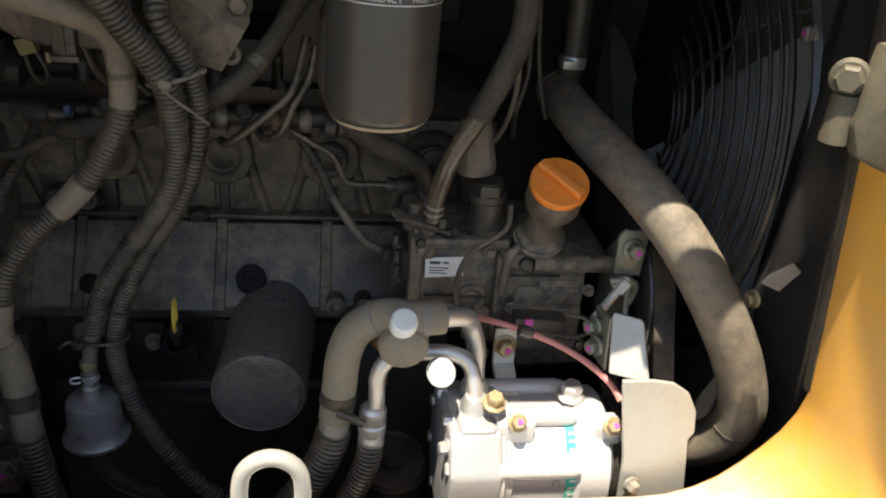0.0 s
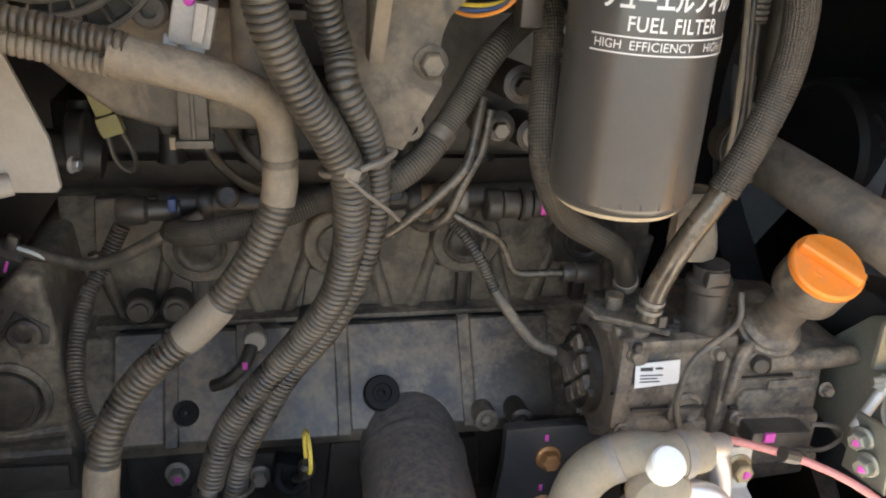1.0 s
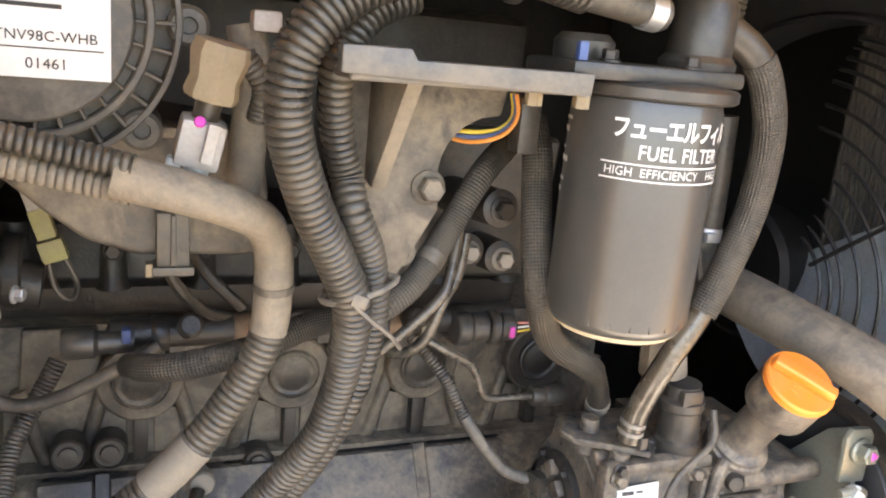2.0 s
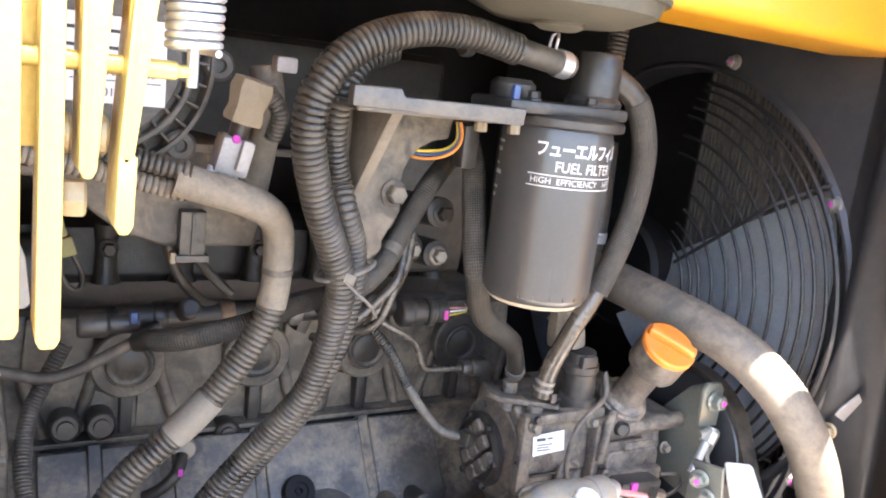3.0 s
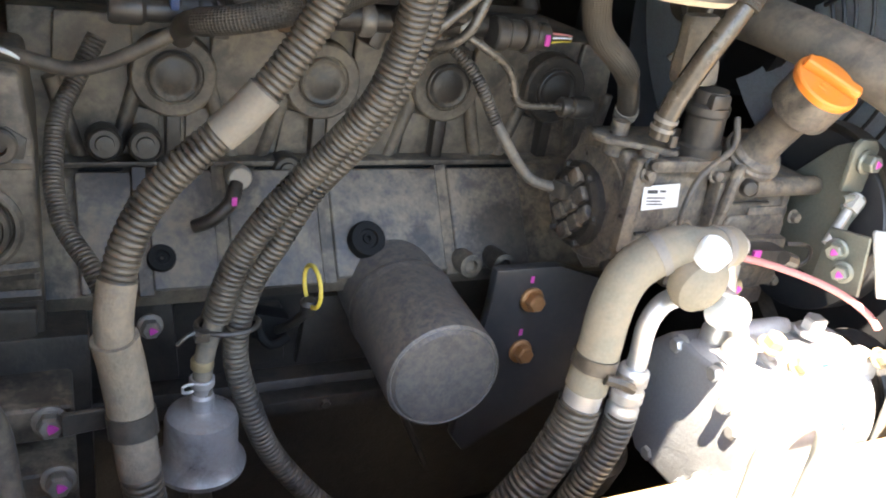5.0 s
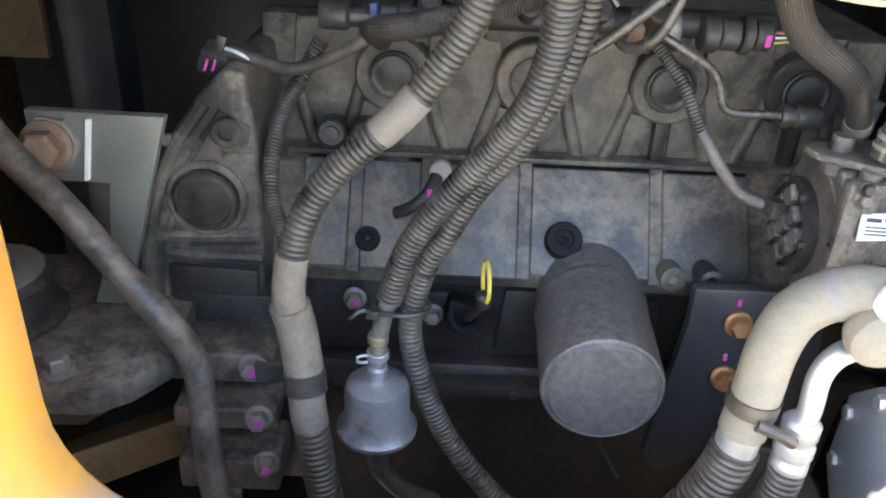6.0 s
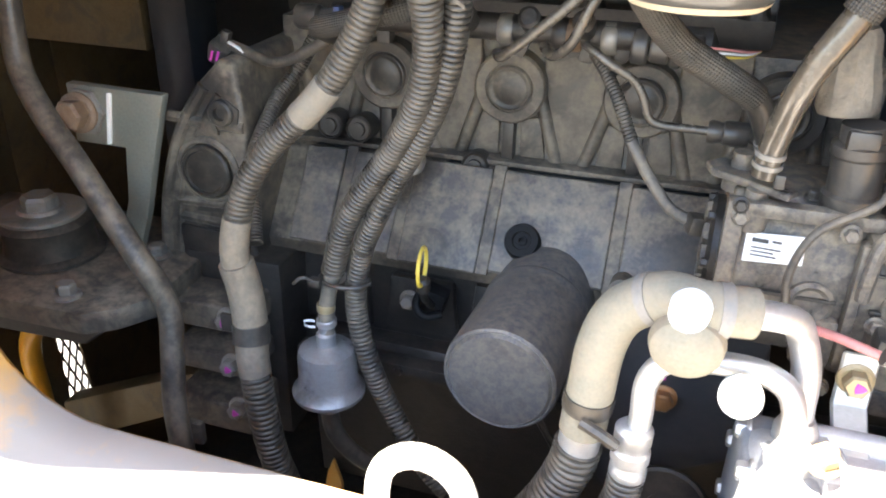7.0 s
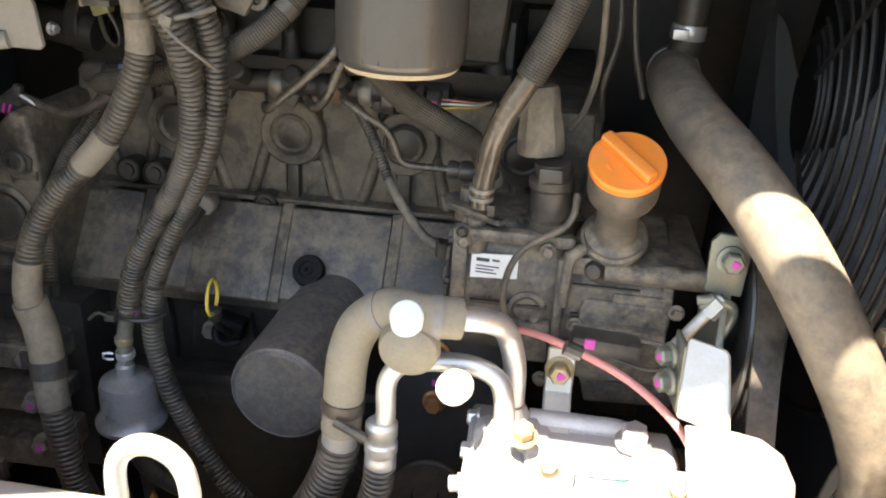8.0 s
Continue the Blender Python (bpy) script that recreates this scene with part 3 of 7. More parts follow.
lathe(bm, [(0.0330, -0.01), (0.0325, 0.003), (0.0300, 0.0055), (0.0275, 0.0055), (0.0262, 0.003), (0.0255, 0.0)], (-0.2885, -0.041, 1.2435), (0, -1, 0), 40)
part("rim", bm, CAST, engine)
bm = B()
lathe(bm, [(0.0125, -0.01), (0.0120, 0.005), (0.0105, 0.0065), (0.0060, 0.0065), (0.0052, -0.004), (0, -0.004)], (-0.268, -0.042, 1.300), (0, -1, 0), 28)
part("threaded_boss", bm, CAST, engine)
for q in ([(-0.325, 1.29), (-0.249, 1.287)], [(-0.33, 1.208), (-0.249, 1.212)], [(-0.335, 1.192), (-0.249, 1.19)]):
    bm = B()
    (x0, z0), (x1, z1) = q
    tube(bm, [(max(x0, -0.326), -0.0395, z0), (0.5 * (x0 + x1), -0.0405, 0.5 * (z0 + z1)), (x1, -0.0395, z1)], 0.0055, 8)
    part("rib", bm, CAST, engine)
bm = B()
prism(bm, [(-0.325, 1.150), (-0.254, 1.150), (-0.252, 1.182), (-0.325, 1.185)], (0, -0.041, 0), (1, 0, 0), (0, 0, 1), 0.006, 0.003, 2)
part("cast_pad", bm, DARK, engine, "rough black cast pad")
# raised pads of the housing, and thin dark plates painting the shade of pockets
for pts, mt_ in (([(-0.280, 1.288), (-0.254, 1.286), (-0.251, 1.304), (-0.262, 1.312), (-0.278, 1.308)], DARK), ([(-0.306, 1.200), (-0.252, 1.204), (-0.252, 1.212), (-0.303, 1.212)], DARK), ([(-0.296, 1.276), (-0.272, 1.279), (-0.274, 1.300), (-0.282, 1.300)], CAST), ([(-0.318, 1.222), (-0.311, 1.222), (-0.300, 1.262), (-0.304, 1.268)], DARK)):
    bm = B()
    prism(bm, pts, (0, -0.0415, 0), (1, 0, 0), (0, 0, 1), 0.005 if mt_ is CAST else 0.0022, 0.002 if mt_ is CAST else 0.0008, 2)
    part("cast_pad" if mt_ is CAST else "pocket_shade", bm, mt_, engine)
# stepped ribs and bolts under it
for z0, z1, y in ((1.095, 1.142, -0.095), (1.052, 1.088, -0.1), (0.985, 1.040, -0.105)):
    bm = B()
    box(bm, (-0.275, y + 0.12, 0.5 * (z0 + z1)), (0.085, 0.24, 0.6 * (z1 - z0)), bevel=0.005, segs=3)
    part("rib", bm, CAST, engine)
bm = B()
box(bm, (-0.27, 0.06, 1.06), (0.10, 0.22, 0.2), bevel=0.004)
part("housing_skirt", bm, DARK, engine)
for p_ in ((-0.248, -0.098, 1.1244), (-0.245, -0.104, 1.0785), (-0.240, -0.108, 1.033)):
    hexbolt(engine, p_, (0, -1, 0.15), 0.0085, BOLT)
bm = B()
prism(bm, [(0.10, 1.195), (0.165, 1.195), (0.21, 1.18), (0.22, 1.07), (0.10, 1.0), (0.085, 1.02), (0.10, 1.16)], (0, -0.052, 0), (1, 0, 0), (0, 0, 1), 0.012, 0.003, 2)
part("mounting_plate", bm, BLACKSHEET, engine, "black mounting plate")
for p_ in ((0.139, -0.066, 1.165), (0.1385, -0.066, 1.111)):
    hexbolt(engine, p_, (0, -1, 0.1), 0.0085, COPPER, False)
    bm = B()
    box(bm, (p_[0] - 0.002, -0.0645, p_[2] + 0.019), (0.0035, 0.0012, 0.0065), bevel=0.0004)
    part("paint_mark", bm, PINK, engine, "magenta paint dab")

# ---- common rail and upper fittings ----
rail = thing("fuel_rail", "dark fuel rail with connectors along the cylinder head", "fuel rail", (0.0, -0.02, 1.37))
bm = B()
lathe(bm, [(0, -0.005), (0.0105, 0), (0.0105, 0.30), (0, 0.305)], (-0.17, -0.012, 1.387), (1, 0, 0.01), 16)
part("pipe", bm, DARK, rail)
for x in (-0.12, -0.05, 0.0, 0.04):
    bm = B()
    lathe(bm, [(0.007, -0.01), (0.007, 0.015), (0.0085, 0.016), (0.0085, 0.026), (0.006, 0.028), (0, 0.028)], (x, -0.02, 1.392), (0, -0.8, 0.4), 12)
    part("union_nut", bm, DARK, rail)
for k, x in enumerate((-0.14, -0.085, -0.025, 0.018, 0.028, 0.055)):
    bm = B()
    lathe(bm, [(0, -0.004), (0.0115, -0.004), (0.0128, -0.002), (0.0128, 0.006), (0.0115, 0.008), (0, 0.008)], (x, -0.012, 1.387), (1, 0, 0.01), 10)
    part("rail_collar", bm, (DARK, RUST, BOLT)[k % 3], rail)
    bm = B()
    box(bm, (x + 0.012, -0.004, 1.374 + 0.003 * (k % 2)), (0.012, 0.02, 0.016), euler(0, 12 * (k % 3), 8), bevel=0.003)
    part("rail_lug", bm, DARK, rail)
for i, (x, r, l_) in enumerate(((0.075, 0.0135, 0.012), (0.088, 0.0115, 0.014), (0.103, 0.014, 0.008), (0.113, 0.011, 0.012))):
    bm = B()
    lathe(bm, [(0, 0), (r * 0.9, 0), (r, 0.0015), (r, l_ - 0.0015), (r * 0.9, l_), (0, l_)], (x, -0.028, 1.387), (1, 0, -0.05), 18)
    part("connector", bm, BLACKPL, rail)
bm = B()
box(bm, (0.120, -0.0395, 1.386), (0.0045, 0.002, 0.009), bevel=0.001)
part("paint_mark", bm, PINK, rail, "magenta paint dab")
for dz, mt in ((0.004, REDW), (0.0, CAPW), (-0.004, YELW)):
    bm = B()
    tube(bm, [(0.124, -0.03, 1.386 + dz), (0.14, -0.03, 1.387 + dz * 0.7), (0.155, -0.02, 1.385 + dz * 0.5), (0.165, 0.0, 1.384)], 0.0009, 6)
    part("cable", bm, mt, rail)
bm = B()
box(bm, (-0.160, -0.026, 1.392), (0.006, 0.010, 0.010), bevel=0.002)
part("clip", bm, BLUEW, rail, "blue clip")
bm = B()
lathe(bm, [(0, 0), (0.009, 0), (0.0105, 0.003), (0.0105, 0.02), (0.008, 0.023), (0.008, 0.045), (0, 0.045)], (-0.20, -0.02, 1.385), (1, 0, 0), 18)
part("elbow", bm, BLACKPL, rail)


# ---- fuel filter, its head and bracket ----
filt = thing("fuel_filter", "dusty black spin-on fuel filter with white printing", "fuel filter", (0.113, -0.163, 1.44))
RF = 0.0425
bm = B()
lathe(bm, [(0, 0.0), (0.034, 0.0), (0.0385, 0.003), (0.0413, 0.007), (RF, 0.013), (RF, 0.129), (0.041, 0.135), (0, 0.135)], (0.113, -0.163, 1.441), (0, 0, 1), 64)
part("can", bm, CAN, filt)
bm = B()
lathe(bm, [(0.0338, 0.0008), (0.0338, -0.0008), (0.0352, -0.0008), (0.0380, 0.0016), (0.0388, 0.0028), (0.037, 0.0028)], (0.113, -0.163, 1.441), (0, 0, 1), 64)
part("bottom_rim", bm, RIM, filt, "pale dusty bottom rim")
# flats pressed into the lower shell
for k in range(9):
    a = radians(-150 + 15 * k)
    bm = B()
    w = Vector((math.cos(a), math.sin(a), 0))
    u = Vector((-w.y, w.x, 0))
    prism(bm, [(-0.0050, 0.008), (0.0050, 0.008), (0.0050, 0.034), (0.0, 0.0365), (-0.0050, 0.034)], Vector((0.113, -0.163, 1.441)) + w * (RF - 0.0028), u, (0, 0, 1), 0.0026, 0.0008, 2)
    part("grip_flat", bm, CAN, filt)


def wrap_text(body, size, start, z, parent, spacing=1.0, stretch=1.0, bold=0.0, name="lettering"):
    """Lettering wound on the filter can from an angle (degrees left of the front) at a height."""
    src = text_mesh(body, size, spacing, bold)
    bmesh.ops.subdivide_edges(src, edges=[e for e in src.edges if e.calc_length() > 0.004], cuts=2)
    for v in src.verts:
        a = radians(-start) + v.co.x * stretch / RF
        y = v.co.y
        v.co = Vector((0.113 + (RF + 0.0005) * math.sin(a), -0.163 - (RF + 0.0005) * math.cos(a), z + y))
    part(name, src, PRINT, parent, "white printed lettering")


def wrap_line(a0, a1, z, h, parent):
    bm_ = B()
    n = 40
    rows = []
    for k in range(n + 1):
        a = radians(a0 + (a1 - a0) * k / n)
        rows.append([bm_.verts.new((0.113 + (RF + 0.0005) * math.sin(a), -0.163 - (RF + 0.0005) * math.cos(a), z + s)) for s in (0, h)])
    for p_, q_ in zip(rows, rows[1:]):
        bm_.faces.new((p_[0], q_[0], q_[1], p_[1]))
    part("printed_line", bm_, PRINT, parent, "white printed line")


wrap_text("フューエルフィルタ", 0.0126, 57, 1.5575, filt, 0.88, 0.80, bold=0.00035)
wrap_text("FUEL FILTER", 0.0106, 36, 1.5462, filt, 1.05, 0.86, bold=0.0001)
wrap_text("HIGH  EFFICIENCY    HIGH  EFFICIENCY", 0.0066, 59, 1.5368, filt, 1.0, 0.98)
wrap_line(-62, 118, 1.5427, 0.0008, filt)
wrap_line(-62, 118, 1.5343, 0.0008, filt)
for k, z in enumerate((1.561, 1.554, 1.544, 1.537, 1.526, 1.519)):
    wrap_line(-118, -100 - (k % 3) * 4, z, 0.0032 if k % 2 else 0.002, filt)

head = filt
bm = B()
lathe(bm, [(0, 0), (0.045, 0), (0.0475, 0.0015), (0.0475, 0.0065), (0.0455, 0.008), (0.03, 0.010), (0, 0.010)], (0.116, -0.162, 1.5765), (0, 0, 1), 48)
part("flange", bm, BLACKPL, head)
bm = B()
prism(bm, [(0.045, -0.195), (0.16, -0.185), (0.175, -0.155), (0.165, -0.12), (0.06, -0.12), (0.04, -0.15)], (0, 0, 1.585), (1, 0, 0), (0, 1, 0), 0.009, 0.003, 2)
part("body", bm, BLACKPL, head)
bm = B()
lathe(bm, [(0, 0), (0.022, 0), (0.0225, 0.004), (0.019, 0.008), (0.019, 0.036), (0.0165, 0.041), (0, 0.042)], (0.150, -0.153, 1.594), (0, 0, 1), 28)
part("dome", bm, BLACKPL, head)
bm = B()
lathe(bm, [(0, 0), (0.016, 0), (0.017, 0.004), (0.017, 0.012), (0.013, 0.016), (0, 0.016)], (0.075, -0.15, 1.592), (0, 0, 1), 24)
part("plug", bm, BLACKPL, head)
bm = B()
box(bm, (0.052, -0.188, 1.597), (0.0055, 0.005, 0.013), bevel=0.0015)
part("blue_stud", bm, BLUEW, head, "blue painted stud")
for x in (0.075, 0.128):
    hexbolt(head, (x, -0.178, 1.594), (0, 0, 1), 0.0045, DARK, False)
bm = B()
prism(bm, [(-0.075, 1.5795), (0.0515, 1.5765), (0.0525, 1.588), (-0.04, 1.5875), (-0.043, 1.5925), (-0.075, 1.592)], (0, -0.194, 0), (1, 0, 0), (0, 0, 1), 0.010, 0.0015, 2)
part("arm", bm, ARMSTEEL, head, "dusty flat steel arm")
bm = B()
prism(bm, [(-0.07, -0.2), (0.05, -0.2), (0.08, -0.11), (-0.07, -0.09)], (0, 0, 1.5765), (1, 0, 0), (0, 1, 0), 0.005, 0.001, 1)
part("shelf", bm, ARMSTEEL, head)
for x in (0.032, 0.060):
    bm = B()
    lathe(bm, [(0, 0), (0.0046, 0), (0.0046, 0.008), (0, 0.0085)], (x, -0.18, 1.577), (0, 0, -1), 6)
    part("nut", bm, TANPL, head)

nudge(filt, 0.0035, -0.0105, 0.004)

brk = thing("filter_bracket", "dusty grey bent steel bracket plate with a bolt", "bracket", (-0.01, -0.12, 1.46))
bm = B()
arc = [(0.046 - 0.037 * math.sin(radians(a)), 1.52 + 0.035 * math.cos(radians(a))) for a in (0, 20, 40, 60, 75, 90)]
prism(bm, [(-0.05, 1.577), (-0.05, 1.49), (-0.032, 1.462), (-0.012, 1.456), (0.011, 1.497)] + arc[::-1] + [(0.05, 1.577)], (0, -0.117, 0), (1, 0, 0), (0, 0, 1), 0.007, 0.0015, 2)
part("plate", bm, CAST, brk)
bm = B()
prism(bm, [(-0.190, 1.577), (-0.118, 1.577), (-0.118, 1.515), (-0.138, 1.512)], (-0.036, 0, 0), (0, 1, 0), (0, 0, 1), 0.009, 0.002, 2)
part("gusset", bm, TAPE, brk, "dusty gusset rib")
hexbolt(brk, (0.003, -0.124, 1.511), (0, -1, 0), 0.0078, CAST, False)
bm = B()
lathe(bm, [(0.0085, 0), (0.0085, 0.007), (0.0045, 0.0075), (0.0042, 0.002), (0, 0.002)], (-0.006, -0.108, 1.468), (0, -1, 0), 20)
part("lug", bm, CAST, brk)
nudge(brk, 0.004, 0.0, 0.005)
# gear case wall behind the filter, with its bolts
case = thing("front_case", "dark grey engine front case behind the filter", "engine part", (0.12, 0.0, 1.42))
bm = B()
prism(bm, [(0.03, 1.41), (0.17, 1.41), (0.18, 1.53), (0.03, 1.53)], (0, 0.10, 0), (1, 0, 0), (0, 0, 1), 0.075, 0.008, 3)
part("cover", bm, RUBBER_D, case)
for x, y, z in ((0.083, -0.066, 1.491), (0.111, -0.018, 1.441), (0.082, -0.018, 1.447)):
    bm = B()
    lathe(bm, [(0.015, -0.11), (0.0135, 0.004), (0.009, 0.006), (0, 0.006)], (x, y, z), (0, -1, 0.1), 20)
    part("boss", bm, DARK, case)
    hexbolt(case, (x, y - 0.006, z), (0, -1, 0.1), 0.0068, BOLT if z < 1.46 else DARK, False)
for mt, dx in ((YELW, 0.0), (BLUEW, 0.003), (ORGW, 0.006)):
    bm = B()
    tube(bm, [(0.055, -0.125 - dx, 1.574), (0.056, -0.128 - dx, 1.561), (0.047, -0.126 - dx, 1.552 - dx * 0.5), (0.030, -0.115, 1.549 - dx), (0.01, -0.09, 1.55)], 0.0014, 8)
    part("cable", bm, mt, case)
bm = B()
box(bm, (0.064, -0.128, 1.556), (0.014, 0.016, 0.034), bevel=0.003)
part("junction", bm, BLACKPL, case)


# ---- hoses and harness conduits ----
def hose(name, label, pts, r, mat, category="hose", seg=16, **kw):
    ob = thing(name, label, category, pts[-1])
    bm_ = B()
    tube(bm_, pts, r, seg, **kw)
    part("hose", bm_, mat, ob)
    return ob


HA = [(-0.2617, -0.1703, 1.548), (-0.1906, -0.1689, 1.533), (-0.1561, -0.1737, 1.526), (-0.1113, -0.1644, 1.512), (-0.0882, -0.1427, 1.493), (-0.0832, -0.1353, 1.458), (-0.0875, -0.1332, 1.424), (-0.1081, -0.1301, 1.384), (-0.1331, -0.1273, 1.35), (-0.1773, -0.1243, 1.306), (-0.2002, -0.1294, 1.267), (-0.2088, -0.1363, 1.22), (-0.2046, -0.1344, 1.187), (-0.2002, -0.1375, 1.154), (-0.1963, -0.1449, 1.115), (-0.1846, -0.1482, 1.031), (-0.1742, -0.131, 0.9516)]
har = thing("wiring_harness", "dusty wiring harness in corrugated conduit with grey tape", "wiring harness", HA[-1])
for u0, u1, r, mat, kw, nm in ((1.75, 5.75, 0.0108, TAPE, {}, "tape_wrap"), (5.7, 7.72, 0.0105, CONDUIT, dict(pitch=0.0042, depth=0.0017), "conduit"), (7.65, 8.35, 0.0114, BAND, {}, "tape_band"), (8.3, 10.5, 0.0108, CONDUIT, dict(pitch=0.0042, depth=0.0017), "conduit"), (10.45, 11.4, 0.0118, TAPE, {}, "tape_wrap"), (11.3, 13.02, 0.0145, TAPE, {}, "tape_wrap"), (13.0, 13.5, 0.0158, BLACKPL, {}, "clamp"), (13.5, 14.1, 0.0138, TAPE, {}, "tape_wrap"), (14.05, 16, 0.0135, CONDUIT, dict(pitch=0.005, depth=0.002), "conduit")):
    bm = B()
    tube(bm, HA, r, 20, u0=u0, u1=u1, **kw)
    part(nm, bm, mat, har)
bm = B()
tube(bm, HA, 0.0114, 20, u0=4.9, u1=5.02)
part("tape_edge", bm, RUBBER, har)
for dy, dz in ((-0.004, 0.0065), (0.002, -0.0065)):
    bm = B()
    tube(bm, [(p_[0], p_[1] + dy, p_[2] + dz) for p_ in HA[:3]], 0.0066, 14, pitch=0.004, depth=0.0013)
    part("conduit", bm, CONDUIT if dz > 0 else TAPE, har)
bm = B()
prism(bm, [(-0.006, -0.008), (0.032, -0.004), (0.036, 0.006), (0.03, 0.012), (-0.006, 0.01)], (-0.235, -0.118, 1.135), (1, 0, 0), (0, 0, 1), 0.004, 0.001, 1)
part("clamp_bracket", bm, BLACKPL, har)

HB = [(0.1127, -0.1806, 1.625), (0.0634, -0.1858, 1.631), (0.0198, -0.1909, 1.637), (-0.0241, -0.194, 1.634), (-0.0643, -0.1959, 1.618), (-0.087, -0.1978, 1.592), (-0.09, -0.1938, 1.56), (-0.0758, -0.1819, 1.519), (-0.0573, -0.1678, 1.485), (-0.0444, -0.1606, 1.456), (-0.0428, -0.1493, 1.423), (-0.0451, -0.1404, 1.394), (-0.0546, -0.132, 1.359), (-0.079, -0.1143, 1.316), (-0.1088, -0.1045, 1.273), (-0.1288, -0.1001, 1.236), (-0.1409, -0.0983, 1.194), (-0.1482, -0.0978, 1.16), (-0.1489, -0.1006, 1.13)]
hb = thing("corrugated_hose", "large dusty black corrugated hose bending over to the filter head", "hose", HB[-1], group="corrugated hoses")
bm = B()
tube(bm, HB, 0.0088, 20, u0=0, u1=1.3)
part("rubber_end", bm, RUBBER, hb)
bm = B()
tube(bm, HB, 0.0112, 22, u0=1.1, u1=10, pitch=0.0043, depth=0.0020)
part("conduit", bm, CONDUIT, hb)
bm = B()
tube(bm, HB, 0.0102, 20, u0=10, u1=16.0, pitch=0.004, depth=0.0017)
part("conduit", bm, CONDUIT, hb)
bm = B()
tube(bm, HB, 0.0070, 16, u0=15.9, u1=18)
part("rubber_end", bm, SLEEVE, hb)
bm = B()
tube(bm, HB, 0.0103, 20, u0=0.12, u1=0.30)
part("hose_clamp", bm, ALU, hb, "bright spring clamp")
bm = B()
for dy in (-0.004, 0.004):
    tube(bm, [(0.096, -0.178 + dy, 1.634), (0.096, -0.180 + dy, 1.645), (0.099, -0.178, 1.648)], 0.0012, 8)
part("clamp_ears", bm, ALU, hb)
bm = B()
lathe(bm, [(0.0118, 0), (0.0128, 0.0015), (0.0128, 0.006), (0.0118, 0.0075)], (0.018, -0.1815, 1.6345), (1, 0, 0), 20)
box(bm, (0.022, -0.19, 1.645), (0.009, 0.006, 0.006), bevel=0.001)
part("cable_tie", bm, BLACKPL, hb)

HC = [(-0.0248, -0.1632, 1.621), (-0.0463, -0.1683, 1.611), (-0.0601, -0.1723, 1.593), (-0.0628, -0.1681, 1.574), (-0.058, -0.1593, 1.55), (-0.0509, -0.1544, 1.528), (-0.0468, -0.1621, 1.508), (-0.034, -0.1531, 1.481), (-0.0257, -0.1396, 1.44), (-0.033, -0.1298, 1.386), (-0.053, -0.1189, 1.336), (-0.0804, -0.1018, 1.29), (-0.0994, -0.0983, 1.253), (-0.1171, -0.0911, 1.212), (-0.1248, -0.0897, 1.159), (-0.1115, -0.0943, 1.106), (-0.0917, -0.0947, 1.059), (-0.0543, -0.1071, 1.013), (-0.0075, -0.105, 0.9649)]
hc = thing("corrugated_hose", "black corrugated hose running down to the sump beside the breather", "hose", HC[-1], group="corrugated hoses")
bm = B()
tube(bm, HC, 0.0092, 20, u0=0, u1=13, pitch=0.0042, depth=0.0018)
part("conduit", bm, CONDUIT, hc)
bm = B()
tube(bm, HC, 0.0095, 20, u0=12.9, u1=18, pitch=0.0042, depth=0.0018)
part("conduit", bm, CONDUIT_D, hc)

# cable tie round the two hoses
tie = thing("cable_tie", "dusty plastic cable tie with a loose tail", "cable tie", (-0.045, -0.15, 1.452))
bm = B()
ring = [(-0.0390 + 0.0215 * math.cos(a), -0.1545 + (0.0145 - 0.004 * math.cos(a)) * math.sin(a), 1.464 + 0.006 * math.cos(a)) for a in np.linspace(0, 2 * math.pi, 17)]
tube(bm, ring, 0.0019, 8)
part("strap", bm, SLEEVE, tie)
bm = B()
box(bm, (-0.044, -0.1715, 1.463), (0.009, 0.006, 0.007), euler(0, 20, 0), bevel=0.001)
part("buckle", bm, SLEEVE, tie)
bm = B()
tube(bm, [(-0.047, -0.1735, 1.461), (-0.037, -0.175, 1.452), (-0.025, -0.172, 1.442), (-0.015, -0.162, 1.430)], 0.0013, 8)
part("tail", bm, SLEEVE, tie)
tie2 = thing("cable_tie", "black cable tie round two hoses above the breather", "cable tie", (-0.137, -0.09, 1.185))
bm = B()
tube(bm, [(-0.132 + 0.022 * math.cos(a), -0.0945 + 0.0150 * math.sin(a), 1.186) for a in np.linspace(0, 2 * math.pi, 17)], 0.002, 8)
part("strap", bm, BLACKPL, tie2)
bm = B()
box(bm, (-0.152, -0.109, 1.187), (0.010, 0.008, 0.007), bevel=0.001)
tube(bm, [(-0.152, -0.111, 1.188), (-0.160, -0.116, 1.194), (-0.169, -0.116, 1.186)], 0.0016, 6)
part("buckle", bm, BLACKPL, tie2)

# fuel hoses of the filter
HR = [(0.1529, -0.1568, 1.629), (0.17, -0.1579, 1.625), (0.1996, -0.1619, 1.607), (0.2178, -0.1596, 1.577), (0.2279, -0.1532, 1.551), (0.2308, -0.1478, 1.516), (0.2202, -0.1497, 1.483), (0.2013, -0.1517, 1.442), (0.1828, -0.1481, 1.404), (0.1745, -0.1374, 1.365), (0.1721, -0.1339, 1.339)]
hr = thing("fuel_hose", "black fuel hose from the filter head with a braided sleeve", "hose", HR[-1], group="fuel hoses")
bm = B()
tube(bm, HR, 0.0098, 18, u0=0, u1=2.1)
part("rubber_end", bm, RUBBER_D, hr)
bm = B()
tube(bm, HR, 0.0105, 18, u0=2.0, u1=7.05)
part("sleeve", bm, BRAID, hr)
bm = B()
tube(bm, HR, 0.0084, 18, u0=7.0, u1=10)
part("hose", bm, CLEARHOSE, hr)
